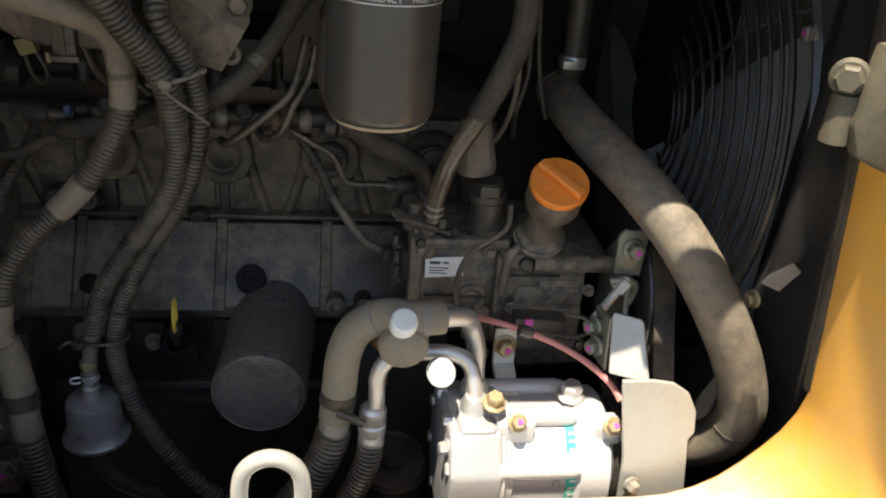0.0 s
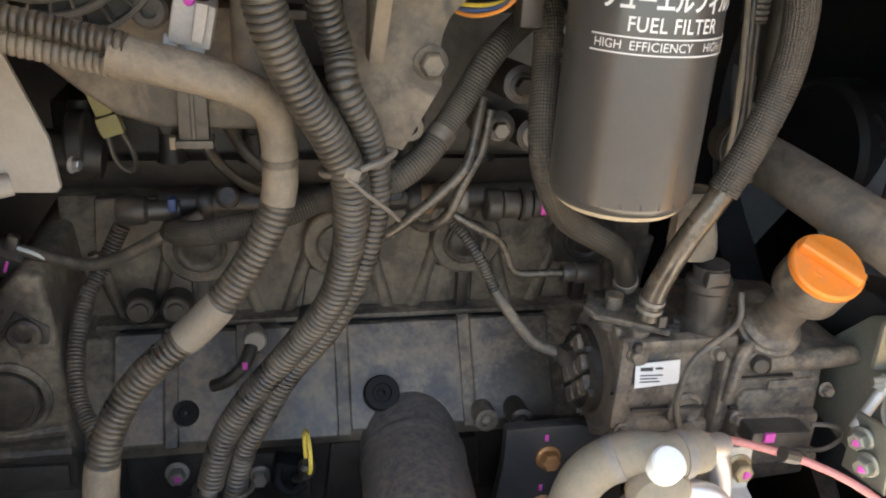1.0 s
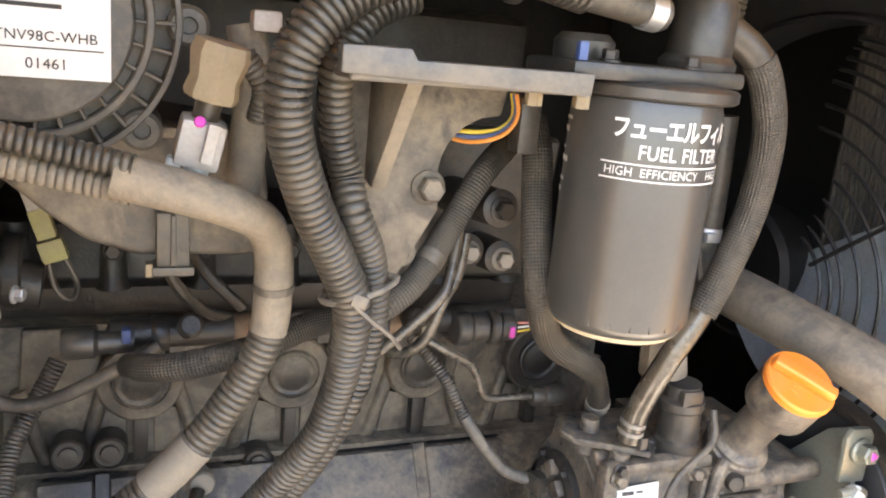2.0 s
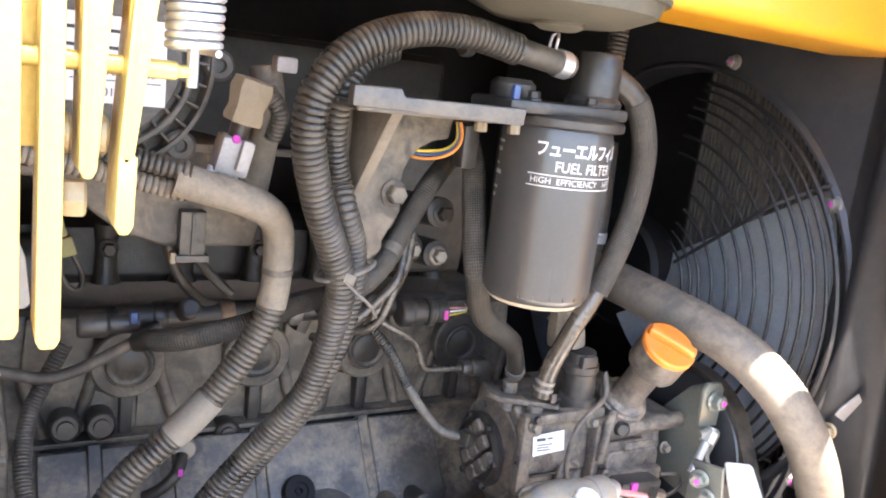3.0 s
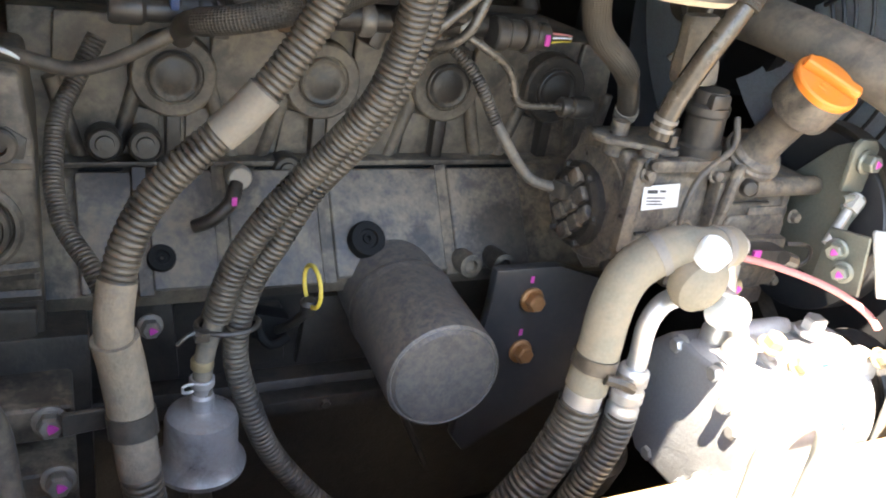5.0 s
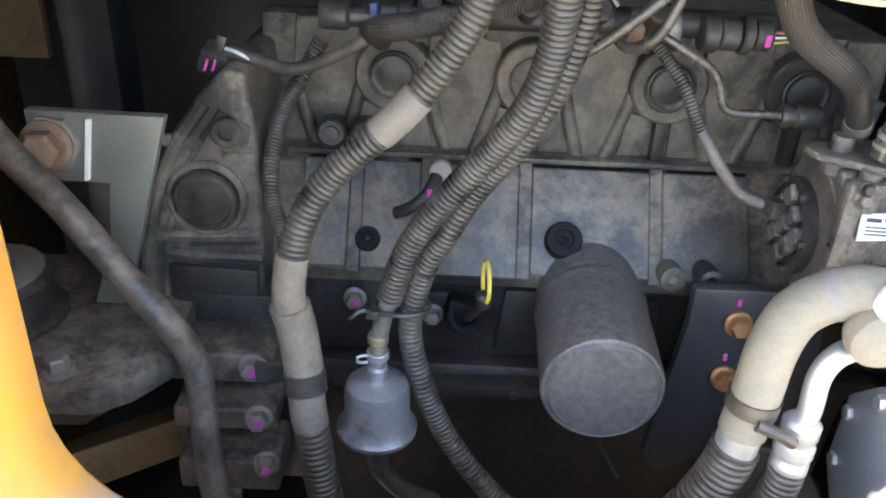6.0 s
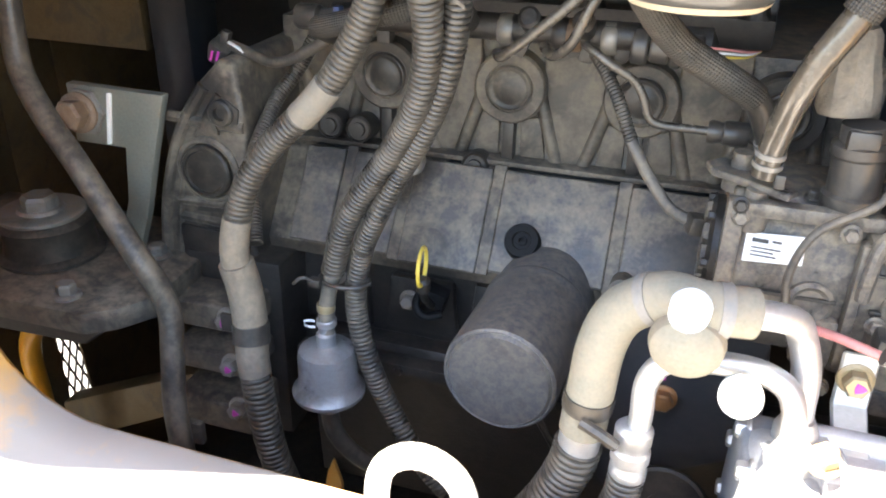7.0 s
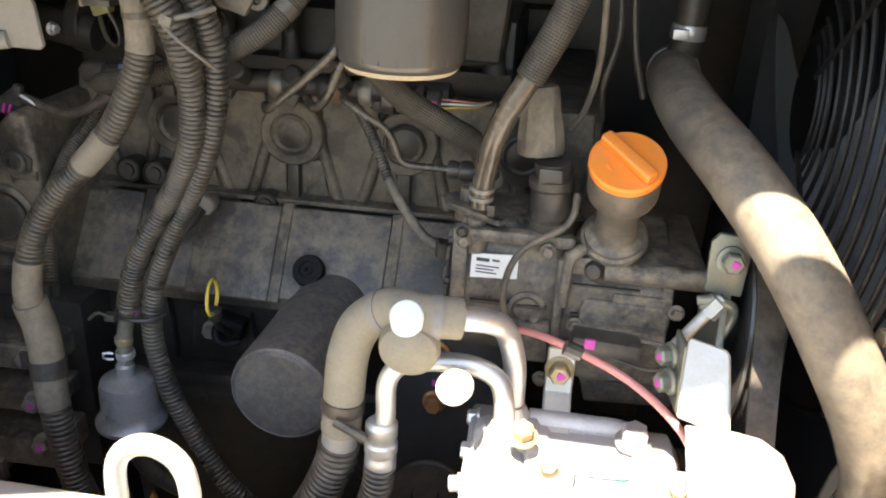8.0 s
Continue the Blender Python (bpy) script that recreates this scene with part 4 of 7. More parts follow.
for u in (9.35, 9.65):
    bm = B()
    tube(bm, HR, 0.0094, 18, u0=u, u1=u + 0.12)
    part("hose_clamp", bm, BOLT, hr)
bm = B()
box(bm, (0.181, -0.138, 1.338), (0.006, 0.008, 0.009), bevel=0.001)
part("clamp_ears", bm, BLACKPL, hr)
HL = [(0.0805, -0.1031, 1.557), (0.0829, -0.113, 1.538), (0.082, -0.1205, 1.513), (0.078, -0.1373, 1.478), (0.0824, -0.1415, 1.45), (0.1075, -0.1187, 1.412), (0.1427, -0.105, 1.388), (0.1625, -0.0939, 1.373), (0.1739, -0.0883, 1.349), (0.1767, -0.0813, 1.337)]
hl = thing("fuel_hose", "sleeved black fuel hose curving into the injection pump", "hose", HL[-1], group="fuel hoses")
bm = B()
tube(bm, HL, 0.0098, 18, u0=0, u1=6.9)
part("sleeve", bm, BRAID, hl)
bm = B()
tube(bm, HL, 0.0085, 18, u0=0, u1=9)
part("hose", bm, RUBBER_D, hl)
bm = B()
tube(bm, HL, 0.0096, 18, u0=8.2, u1=8.6)
part("hose_clamp", bm, BOLT, hl)

HD = [(-0.1548, -0.0211, 1.369), (-0.1566, -0.0673, 1.387), (-0.1328, -0.0949, 1.397), (-0.0909, -0.1037, 1.409), (-0.0503, -0.0966, 1.422), (-0.0195, -0.1195, 1.437), (0.0066, -0.1157, 1.454), (0.0313, -0.1014, 1.483), (0.0551, -0.0934, 1.519), (0.0908, -0.0648, 1.542)]
hd = thing("sleeved_hose", "dusty sleeved rubber hose winding behind the conduits", "hose", HD[0])
bm = B()
tube(bm, HD, 0.0088, 16, u0=1.3, u1=9)
part("sleeve", bm, BRAID, hd)
bm = B()
tube(bm, HD, 0.0080, 16, u0=0, u1=1.4)
part("rubber_end", bm, RUBBER_D, hd)
bm = B()
tube(bm, HD, 0.0094, 16, u0=6.4, u1=6.6)
part("tape_band", bm, RUBBER, hd)
HK = [(0.3200, 0.040, 1.418), (0.3120, -0.035, 1.421), (0.3185, -0.1196, 1.414), (0.3394, -0.1888, 1.398), (0.3688, -0.2274, 1.365), (0.4011, -0.2475, 1.316), (0.4337, -0.2513, 1.258), (0.4491, -0.2492, 1.208), (0.4418, -0.2296, 1.16), (0.4056, -0.1853, 1.114)]
hk = thing("coolant_hose", "thick dusty grey coolant hose bent round the pulley", "hose", HK[-1])
bm = B()
tube(bm, HK, 0.0213, 28, u0=0, u1=9)
part("hose", bm, COOLANT, hk)
bm = B()
tube(bm, HK, 0.0222, 28, u0=0.3, u1=0.45)
part("hose_clamp", bm, BOLT, hk)
bm = B()
tube(bm, HK, 0.0219, 28, u0=7.3, u1=7.34)
part("wear_ring", bm, RUBBER, hk)

# thin cables
CABLES = (
    ("thin_conduit", "thin corrugated cable conduit ending at the pump", [(0.0402, -0.0058, 1.3818), (0.0662, -0.031, 1.3532), (0.0860, -0.0442, 1.3160)], 0.0052, CONDUIT_D, 0.0028),
    ("cable_sleeve", "grey sleeved cable running to the pump connector", [(0.0842, -0.0442, 1.3195), (0.1000, -0.0500, 1.2966), (0.1173, -0.0558, 1.2767), (0.126, -0.063, 1.2740), (0.1429, -0.0735, 1.2724)], 0.0046, SLEEVE, 0),
    ("fuel_pipe", "bent dark steel fuel pipe crossing to the pump", [(0.043, -0.045, 1.388), (0.062, -0.052, 1.378), (0.082, -0.050, 1.366), (0.0905, -0.050, 1.352), (0.095, -0.050, 1.3395), (0.104, -0.050, 1.3360), (0.122, -0.050, 1.3358), (0.145, -0.050, 1.3358)], 0.0032, FUELPIPE, 0),
    ("thin_conduit", "thin black conduit on the side of the block", [(-0.2051, 0.0184, 1.357), (-0.2193, 0.0099, 1.33), (-0.2319, -0.0066, 1.308), (-0.2362, -0.0253, 1.288), (-0.2373, -0.0425, 1.272), (-0.2326, -0.0633, 1.251), (-0.2186, -0.0865, 1.233), (-0.2084, -0.1051, 1.211)], 0.0068, CONDUIT_D, 0.003),
    ("cable", "bent brown fuel pipe beside the conduits", [(0.058, -0.06, 1.480), (0.050, -0.07, 1.445), (0.042, -0.075, 1.428), (0.012, -0.075, 1.400), (-0.012, -0.07, 1.380), (-0.02, -0.055, 1.378)], 0.0040, FUELPIPE, 0),
    ("cable", "bent brown fuel pipe ending on the rail", [(0.066, -0.055, 1.470), (0.060, -0.06, 1.440), (0.048, -0.065, 1.420), (0.036, -0.065, 1.392), (0.020, -0.052, 1.379), (0.012, -0.040, 1.384)], 0.0040, FUELPIPE, 0),
    ("wire_bundle", "loose wires hanging beside the coolant outlet", [(0.252, -0.05, 1.60), (0.256, -0.06, 1.52), (0.262, -0.06, 1.46), (0.255, -0.06, 1.42), (0.258, -0.05, 1.39)], 0.0028, RUBBER_D, 0),
    ("wire_bundle", "loose wires hanging beside the coolant outlet", [(0.262, -0.045, 1.60), (0.268, -0.05, 1.51), (0.276, -0.05, 1.45), (0.288, -0.05, 1.41)], 0.0026, RUBBER_D, 0),
    ("wire_bundle", "loose wires hanging beside the coolant outlet", [(0.244, -0.06, 1.58), (0.248, -0.07, 1.50), (0.250, -0.07, 1.44), (0.244, -0.06, 1.40), (0.235, -0.05, 1.38)], 0.0025, TAPE, 0),
    ("thin_conduit", "corrugated conduit hanging behind the filter", [(0.268, -0.05, 1.68), (0.265, -0.05, 1.62), (0.262, -0.05, 1.57), (0.262, -0.05, 1.535)], 0.0098, CONDUIT_D, 0.0042),
)
for nm, lab, pts, r, mat, pitch in CABLES:
    ob = thing(nm, lab, "cable", pts[-1], group="engine cables")
    bm = B()
    tube(bm, pts, r, 12, pitch=pitch, depth=0.2 * r if pitch else 0)
    part("sheath", bm, mat, ob)


# ---- injection pump and oil filler ----
pump = thing("injection_pump", "dusty black cast injection pump with hose unions", "pump", (0.235, -0.08, 1.20))
bm = B()
prism(bm, [(-0.128, 1.232), (-0.134, 1.245), (-0.137, 1.27), (-0.131, 1.306), (-0.118, 1.322), (-0.058, 1.324), (-0.052, 1.30), (-0.052, 1.235), (-0.10, 1.212)], (0.158, 0, 0), (0, 1, 0), (0, 0, 1), 0.085, 0.004, 3)
part("body", bm, PUMP, pump)
bm = B()
prism(bm, [(-0.128, 1.205), (-0.138, 1.222), (-0.142, 1.285), (-0.128, 1.306), (-0.05, 1.312), (-0.02, 1.30), (-0.02, 1.20), (-0.11, 1.192)], (0.240, 0, 0), (0, 1, 0), (0, 0, 1), 0.083, 0.005, 3)
part("gear_case", bm, PUMP, pump)
bm = B()
prism(bm, [(0.238, 1.297), (0.345, 1.293), (0.345, 1.305), (0.30, 1.310), (0.238, 1.312)], (0, -0.02, 0), (1, 0, 0), (0, 0, 1), 0.128, 0.003, 2)
part("ledge", bm, PUMP, pump)
bm = B()
box(bm, (0.285, -0.146, 1.236), (0.07, 0.02, 0.045), bevel=0.004)
part("cover_plate", bm, PUMP, pump)
# studded end cover with crossed ribs, facing the rear
bm = B()
lathe(bm, [(0.036, -0.01), (0.036, 0.006), (0.031, 0.009), (0.03, 0.006), (0, 0.006)], (0.157, -0.078, 1.262), (-1, 0, 0), 28)
part("end_cover", bm, DARK, pump)
for i in range(-2, 3):
    for j in range(-2, 3):
        p_, q_ = 0.0117 * (i + j), 0.0117 * (i - j)
        if math.hypot(p_, q_) < 0.031:
            bm = B()
            box(bm, (0.148, -0.078 + p_ * 0.98, 1.262 + q_ * 1.02), (0.007, 0.0128, 0.0128), euler(45, 0, 0), bevel=0.002, segs=2)
            part("cover_pad", bm, PUMP, pump)
for a in range(0, 360, 60):
    hexbolt(pump, (0.151, -0.078 + 0.033 * math.cos(radians(a)), 1.262 + 0.033 * math.sin(radians(a))), (-1, 0, 0), 0.0035, DARK, False)
# drive neck behind the housing
bm = B()
lathe(bm, [(0, 0), (0.045, 0), (0.045, 0.07), (0.03, 0.075), (0, 0.075)], (0.285, -0.07, 1.255), (0, 1, 0), 28)
part("drive_neck", bm, DARK, pump)
# left flange, slot, foot and seams
bm = B()
lathe(bm, [(0, 0), (0.046, 0), (0.048, 0.0015), (0.048, 0.0075), (0.046, 0.009), (0, 0.009)], (0.166, -0.088, 1.268), (-1, 0, 0), 40)
part("flange", bm, PUMP, pump)
for z in (1.322, 1.24):
    hexbolt(pump, (0.1615, -0.145, z), (0, -1, 0.1), 0.0038, DARK, False)
# raised black bar painting the shade inside a slot
bm = B()
box(bm, (0.2445, -0.1435, 1.292), (0.003, 0.004, 0.032), bevel=0.0008)
part("slot", bm, OILY, pump)
bm = B()
prism(bm, [(0.268, 1.178), (0.338, 1.182), (0.338, 1.198), (0.262, 1.200)], (0, -0.03, 0), (1, 0, 0), (0, 0, 1), 0.105, 0.004, 2)
part("foot", bm, PUMP, pump)
for c, s in (((0.2, -0.1385, 1.2615), (0.06, 0.004, 0.0025)), ((0.283, -0.1435, 1.2615), (0.07, 0.004, 0.003)), ((0.196, -0.130, 1.229), (0.075, 0.02, 0.012)), ((0.272, -0.1435, 1.287), (0.05, 0.003, 0.002))):
    bm = B()
    box(bm, c, s, bevel=0.0008)
    part("seam", bm, DARK, pump)
bm = B()
prism(bm, [(0.262, 1.205), (0.318, 1.205), (0.322, 1.212), (0.322, 1.268), (0.316, 1.276), (0.258, 1.276), (0.254, 1.268), (0.254, 1.214)], (0, -0.139, 0), (1, 0, 0), (0, 0, 1), 0.007, 0.003, 3)
part("gear_cover", bm, PUMP, pump)
# raised dark plate painting the shade of a recess
bm = B()
prism(bm, [(0.270, 1.216), (0.310, 1.216), (0.312, 1.240), (0.270, 1.242)], (0, -0.1445, 0), (1, 0, 0), (0, 0, 1), 0.004, 0.002, 2)
part("cover_recess_shade", bm, DARK, pump)
bm = B()
lathe(bm, [(0, 0), (0.0075, 0), (0.0075, 0.004), (0.0055, 0.008), (0, 0.009)], (0.262, -0.147, 1.303), (-0.3, -1, 0.1), 14)
part("plug", bm, DARK, pump)
# black connectors on the rear side
bm = B()
lathe(bm, [(0, 0), (0.0075, 0), (0.0085, 0.003), (0.0070, 0.010), (0.0085, 0.011), (0.0090, 0.014), (0.0090, 0.026), (0.008, 0.028), (0, 0.028)], (0.137, -0.050, 1.3358), (1, -0.02, 0), 20)
part("connector", bm, BLACKPL, pump, "glossy black connector")
bm = B()
box(bm, (0.143, -0.072, 1.272), (0.020, 0.014, 0.014), euler(0, 10, 20), bevel=0.002)
box(bm, (0.153, -0.074, 1.276), (0.010, 0.018, 0.018), euler(0, 10, 20), bevel=0.002)
part("connector", bm, CONDUIT, pump, "dusty connector")
bm = B()
lathe(bm, [(0.031, -0.02), (0.030, 0.0), (0.027, 0.005), (0, 0.006)], (0.2725, -0.118, 1.308), (0, -0.5, 0.8), 28)
part("filler_boss", bm, PUMP, pump)
# flanges, webs and screws over the housing
for c, s, t in (((0.160, -0.135, 1.285), (0.012, 0.012, 0.075), None), ((0.203, -0.136, 1.318), (0.085, 0.012, 0.010), None), ((0.238, -0.141, 1.262), (0.007, 0.014, 0.09), None), ((0.186, -0.134, 1.246), (0.055, 0.012, 0.012), None), ((0.222, -0.136, 1.232), (0.025, 0.014, 0.035), None), ((0.300, -0.139, 1.268), (0.045, 0.010, 0.03), None), ((0.318, -0.136, 1.255), (0.008, 0.014, 0.09), None)):
    bm = B()
    box(bm, c, s, t, bevel=0.003)
    part("web", bm, PUMP, pump)
for p_ in ((0.163, -0.142, 1.313), (0.163, -0.142, 1.247), (0.226, -0.146, 1.313), (0.231, -0.150, 1.205), (0.325, -0.148, 1.275), (0.325, -0.148, 1.215), (0.252, -0.15, 1.215), (0.252, -0.150, 1.256)):
    hexbolt(pump, p_, (0, -1, 0.1), 0.0045, PUMP, False)
bm = B()
lathe(bm, [(0.015, 0), (0.015, 0.004), (0.012, 0.006), (0.009, 0.003), (0, 0.003)], (0.214, -0.136, 1.258), (0.1, -1, 0.1), 20)
part("boss", bm, PUMP, pump)
bm = B()
tube(bm, [(0.252, -0.146, 1.318), (0.243, -0.152, 1.312), (0.241, -0.152, 1.290), (0.241, -0.149, 1.272)], 0.0045, 10)
part("cast_rib", bm, PUMP, pump)
bm = B()
lathe(bm, [(0, 0), (0.0085, 0), (0.0085, 0.075), (0.006, 0.085), (0, 0.085)], (0.268, -0.146, 1.302), (1, 0.05, -0.02), 14)
part("cross_tube", bm, PUMP, pump)
bm = B()
prism(bm, [(0, 0), (0.036, 0.003), (0.036, 0.022), (0, 0.019)], (0.169, -0.1385, 1.2815), (1, 0, -0.03), (0, 0.2, 0.97), 0.0012, 0.0003, 1)
lab = part("label_plate", bm, WHITE, pump, "white printed label")
for k, (x, z, w_, h_) in enumerate(((0.004, 0.014, 0.010, 0.0028), (0.016, 0.015, 0.006, 0.0016), (0.004, 0.010, 0.018, 0.001), (0.004, 0.0075, 0.014, 0.001), (0.004, 0.005, 0.016, 0.001))):
    bm = B()
    prism(bm, [(x, z), (x + w_, z), (x + w_, z + h_), (x, z + h_)], (0.169, -0.13985, 1.2815), (1, 0, -0.03), (0, 0.2, 0.97), 0.0003, 0, 1)
    part("print_bar", bm, INK, lab)
# pump unions
for p_, ax in (((0.161, -0.101, 1.325), (0, 0, 1)), ((0.170, -0.129, 1.312), (0.05, -0.1, 1))):
    bm = B()
    lathe(bm, [(0.011, -0.01), (0.011, 0.004), (0.0075, 0.006), (0.007, 0.016), (0, 0.016)], p_, ax, 16)
    part("union", bm, PUMP, pump)
bm = B()
prism(bm, [(0.142, -0.112), (0.188, -0.142), (0.194, -0.132), (0.15, -0.085), (0.138, -0.098)], (0, 0, 1.326), (1, 0, 0), (0, 1, 0), 0.005, 0.001, 1)
part("clamp_plate", bm, PUMP, pump)
# suction control valve and its dusty rubber boot
bm = B()
lathe(bm, [(0.018, 0), (0.018, 0.012), (0.0155, 0.014), (0.0155, 0.036), (0.017, 0.038), (0.017, 0.044), (0.013, 0.046), (0.013, 0.056), (0, 0.056)], (0.226, -0.122, 1.318), (-0.06, 0.0, 1), 24)
part("control_valve", bm, BLACKPL, pump)
bm = B()
box(bm, (0.222, -0.132, 1.366), (0.018, 0.010, 0.014), bevel=0.003)
part("valve_plug", bm, BLACKPL, pump)
for z in (1.322, 1.331):
    hexbolt(pump, (0.205 if z < 1.33 else 0.245, -0.118, z), (0, -0.2, 1), 0.004, DARK, False)
boot = thing("rubber_boot", "dusty grey rubber boot on a pump connector", "rubber boot", (0.212, -0.113, 1.375))
bm = B()
lathe(bm, [(0, 0), (0.0175, 0), (0.0185, 0.003), (0.018, 0.014), (0.0155, 0.030), (0.0145, 0.046), (0.0125, 0.050), (0, 0.050)], (0.213, -0.108, 1.376), (-0.1, 0.05, 1), 10)
part("boot", bm, TAPE, boot)
wl = thing("cable_loop", "thin black cable looping over the pump", "cable", (0.206, -0.15, 1.245))
bm = B()
tube(bm, [(0.243, -0.135, 1.356), (0.238, -0.145, 1.335), (0.206, -0.152, 1.313), (0.196, -0.155, 1.280), (0.203, -0.160, 1.252), (0.215, -0.165, 1.24)], 0.0026, 10)
part("sheath", bm, RUBBER, wl)

neck = thing("oil_filler", "orange oil filler cap on a slanted black neck", "oil filler", (0.266, -0.135, 1.32))
NA = Vector((-0.0043, -0.0523, 0.0788)).normalized()
nb = Vector((0.2735, -0.1315, 1.322))
bm = B()
lathe(bm, [(0.022, -0.022), (0.0225, -0.002), (0.0245, 0.000), (0.0245, 0.0045), (0.0225, 0.006), (0.0222, 0.009), (0.0205, 0.0105), (0.0165, 0.012), (0.0150, 0.018), (0.0150, 0.050), (0.0190, 0.057), (0.0238, 0.060), (0.0243, 0.062), (0.0243, 0.0855), (0, 0.0860)], nb, NA, 32)
part("neck", bm, PUMP, neck)
bm = B()
lathe(bm, [(0.0195, 0), (0.0246, 0.0), (0.0252, 0.0015), (0.0252, 0.0055), (0.0240, 0.0070), (0, 0.0076)], nb + NA * 0.0858, NA, 48)
u_, v_, w_ = frame_of(NA)
bar = Matrix((u_, v_, w_)).transposed()
cap = part("cap", bm, ORANGE, neck, "orange plastic cap")
bm = B()
box(bm, nb + NA * 0.0965, (0.0095, 0.0455, 0.0085), bar @ euler(0, 0, 47.5), bevel=0.0028, segs=3)
part("grip", bm, ORANGE, cap)
bm = B()
for k in range(3):
    tube(bm, [nb + NA * 0.0934 + u_ * (-0.013 + 0.004 * k) + v_ * (-0.006 + 0.002 * k), nb + NA * 0.0935 + u_ * (-0.009 + 0.003 * k) + v_ * (-0.010 + 0.004 * k)], 0.0008, 6, smooth=False)
part("oil_can_mark", bm, ORANGE, cap)

# ---- oil filter ----
oil = thing("oil_filter", "dusty dark grey spin-on oil filter", "oil filter", (0.015, -0.03, 1.15))
bm = B()
lathe(bm, [(0, 0), (0.0462, 0), (0.0468, 0.002), (0.0468, 0.006), (0.0458, 0.008), (0.0455, 0.012), (0.0455, 0.098), (0.0445, 0.103), (0.0425, 0.1045), (0.0415, 0.1035), (0.039, 0.1065), (0, 0.108)], (0.0235, -0.046, 1.1565), (-0.06, -1, 0.0), 56)
part("can", bm, OILCAN, oil)
bm = B()
lathe(bm, [(0.044, -0.06), (0.0445, 0.0), (0.043, 0.003), (0, 0.003)], (0.0235, -0.046, 1.1565), (-0.06, -1, 0), 40)
part("base", bm, OILCAN, oil)
bm = B()
tube(bm, [(0.01, -0.06, 1.10), (0.045, -0.05, 1.03), (0.075, -0.04, 0.97)], 0.0035, 8)
part("drain_hose", bm, RUBBER_D, oil)

# ---- breather can ----
br = thing("breather_can", "dusty zinc breather can under a hose", "breather", (-0.152, -0.098, 1.05))
bm = B()
lathe(bm, [(0, 0), (0.030, 0.0), (0.0325, 0.002), (0.033, 0.006), (0.0285, 0.012), (0.0265, 0.018), (0.0262, 0.042), (0.0245, 0.048), (0.018, 0.0505), (0.011, 0.051), (0.0085, 0.053), (0.0085, 0.064), (0.0062, 0.066), (0.0062, 0.078), (0, 0.078)], (-0.1515, -0.095, 1.056), (0, 0, 1), 40)
part("can", bm, CHROME, br)
bm = B()
lathe(bm, [(0.0082, 0), (0.009, 0.001), (0.009, 0.006), (0.0082, 0.007)], (-0.1515, -0.0925, 1.127), (0, 0, 1), 20)
tube(bm, [(-0.159, -0.10, 1.128), (-0.166, -0.104, 1.13), (-0.166, -0.104, 1.136), (-0.159, -0.10, 1.134)], 0.0012, 6)
part("spring_clamp", bm, ALU, br)
bm = B()
lathe(bm, [(0.0078, 0), (0.0082, 0.001), (0.0082, 0.006), (0.0078, 0.007)], (-0.1515, -0.092, 1.142), (0, 0, 1), 20)
part("yellow_band", bm, GOLD, br)
bm = B()
tube(bm, [(-0.1515, -0.095, 1.058), (-0.1515, -0.095, 1.03), (-0.147, -0.095, 1.01), (-0.13, -0.09, 0.985), (-0.10, -0.08, 0.96)], 0.0085, 14)
part("drain_hose", bm, RUBBER_D, br)
bm = B()
tube(bm, [(-0.1515, -0.095, 1.045), (-0.1515, -0.095, 1.038)], 0.0098, 14, smooth=False)
part("spring_clamp", bm, BOLT, br)

nudge(br, 0.0022, -0.006, 0.012)

# dipstick with a yellow ring
dip = thing("dipstick", "dipstick with a yellow wire ring handle", "dipstick", (-0.072, -0.06, 1.15))
bm = B()
tube(bm, [(-0.071 + 0.0018 * math.cos(a), -0.073 - 0.0160 * math.cos(a), 1.199 + 0.0165 * math.sin(a)) for a in np.linspace(0, 2 * math.pi, 21)], 0.0017, 8)
part("ring", bm, YELW, dip)
bm = B()
tube(bm, [(-0.071, -0.070, 1.183), (-0.073, -0.064, 1.170), (-0.076, -0.05, 1.155), (-0.08, -0.02, 1.13)], 0.0038, 10)
lathe(bm, [(0, 0), (0.006, 0), (0.007, 0.01), (0.004, 0.013), (0, 0.013)], (-0.0715, -0.068, 1.174), (0, -0.2, 1), 12)
part("tube", bm, DARK, dip)
nudge(dip, 0.003, -0.008, 0.004)
lev = thing("lever_fitting", "oily lever fitting below the dipstick", "fitting", (-0.075, -0.02, 1.13))
bm = B()
box(bm, (-0.082, -0.012, 1.132), (0.03, 0.02, 0.024), euler(0, 15, 0), bevel=0.004)
tube(bm, [(-0.09, -0.015, 1.142), (-0.092, -0.03, 1.132), (-0.082, -0.032, 1.122), (-0.068, -0.025, 1.124)], 0.0042, 10)
part("lever", bm, OILY, lev)
stud = thing("drain_cock", "dusty drain cock with a pink mark on the block", "fitting", (-0.12, 0.0, 1.24))
bm = B()
lathe(bm, [(0.008, 0), (0.008, 0.010), (0.010, 0.011), (0.010, 0.020), (0.0085, 0.022), (0, 0.022)], (-0.108, 0.022, 1.255), (0.05, -1, 0.1), 16)
part("union", bm, BOLT, stud)
bm = B()
tube(bm, [(-0.11, 0.0, 1.253), (-0.116, -0.012, 1.243), (-0.130, -0.014, 1.230), (-0.142, -0.008, 1.222)], 0.0055, 12)
part("elbow", bm, DARK, stud)
bm = B()
box(bm, (-0.115, -0.020, 1.247), (0.004, 0.002, 0.007), bevel=0.0005)
part("paint_mark", bm, PINK, stud, "pink paint dab")

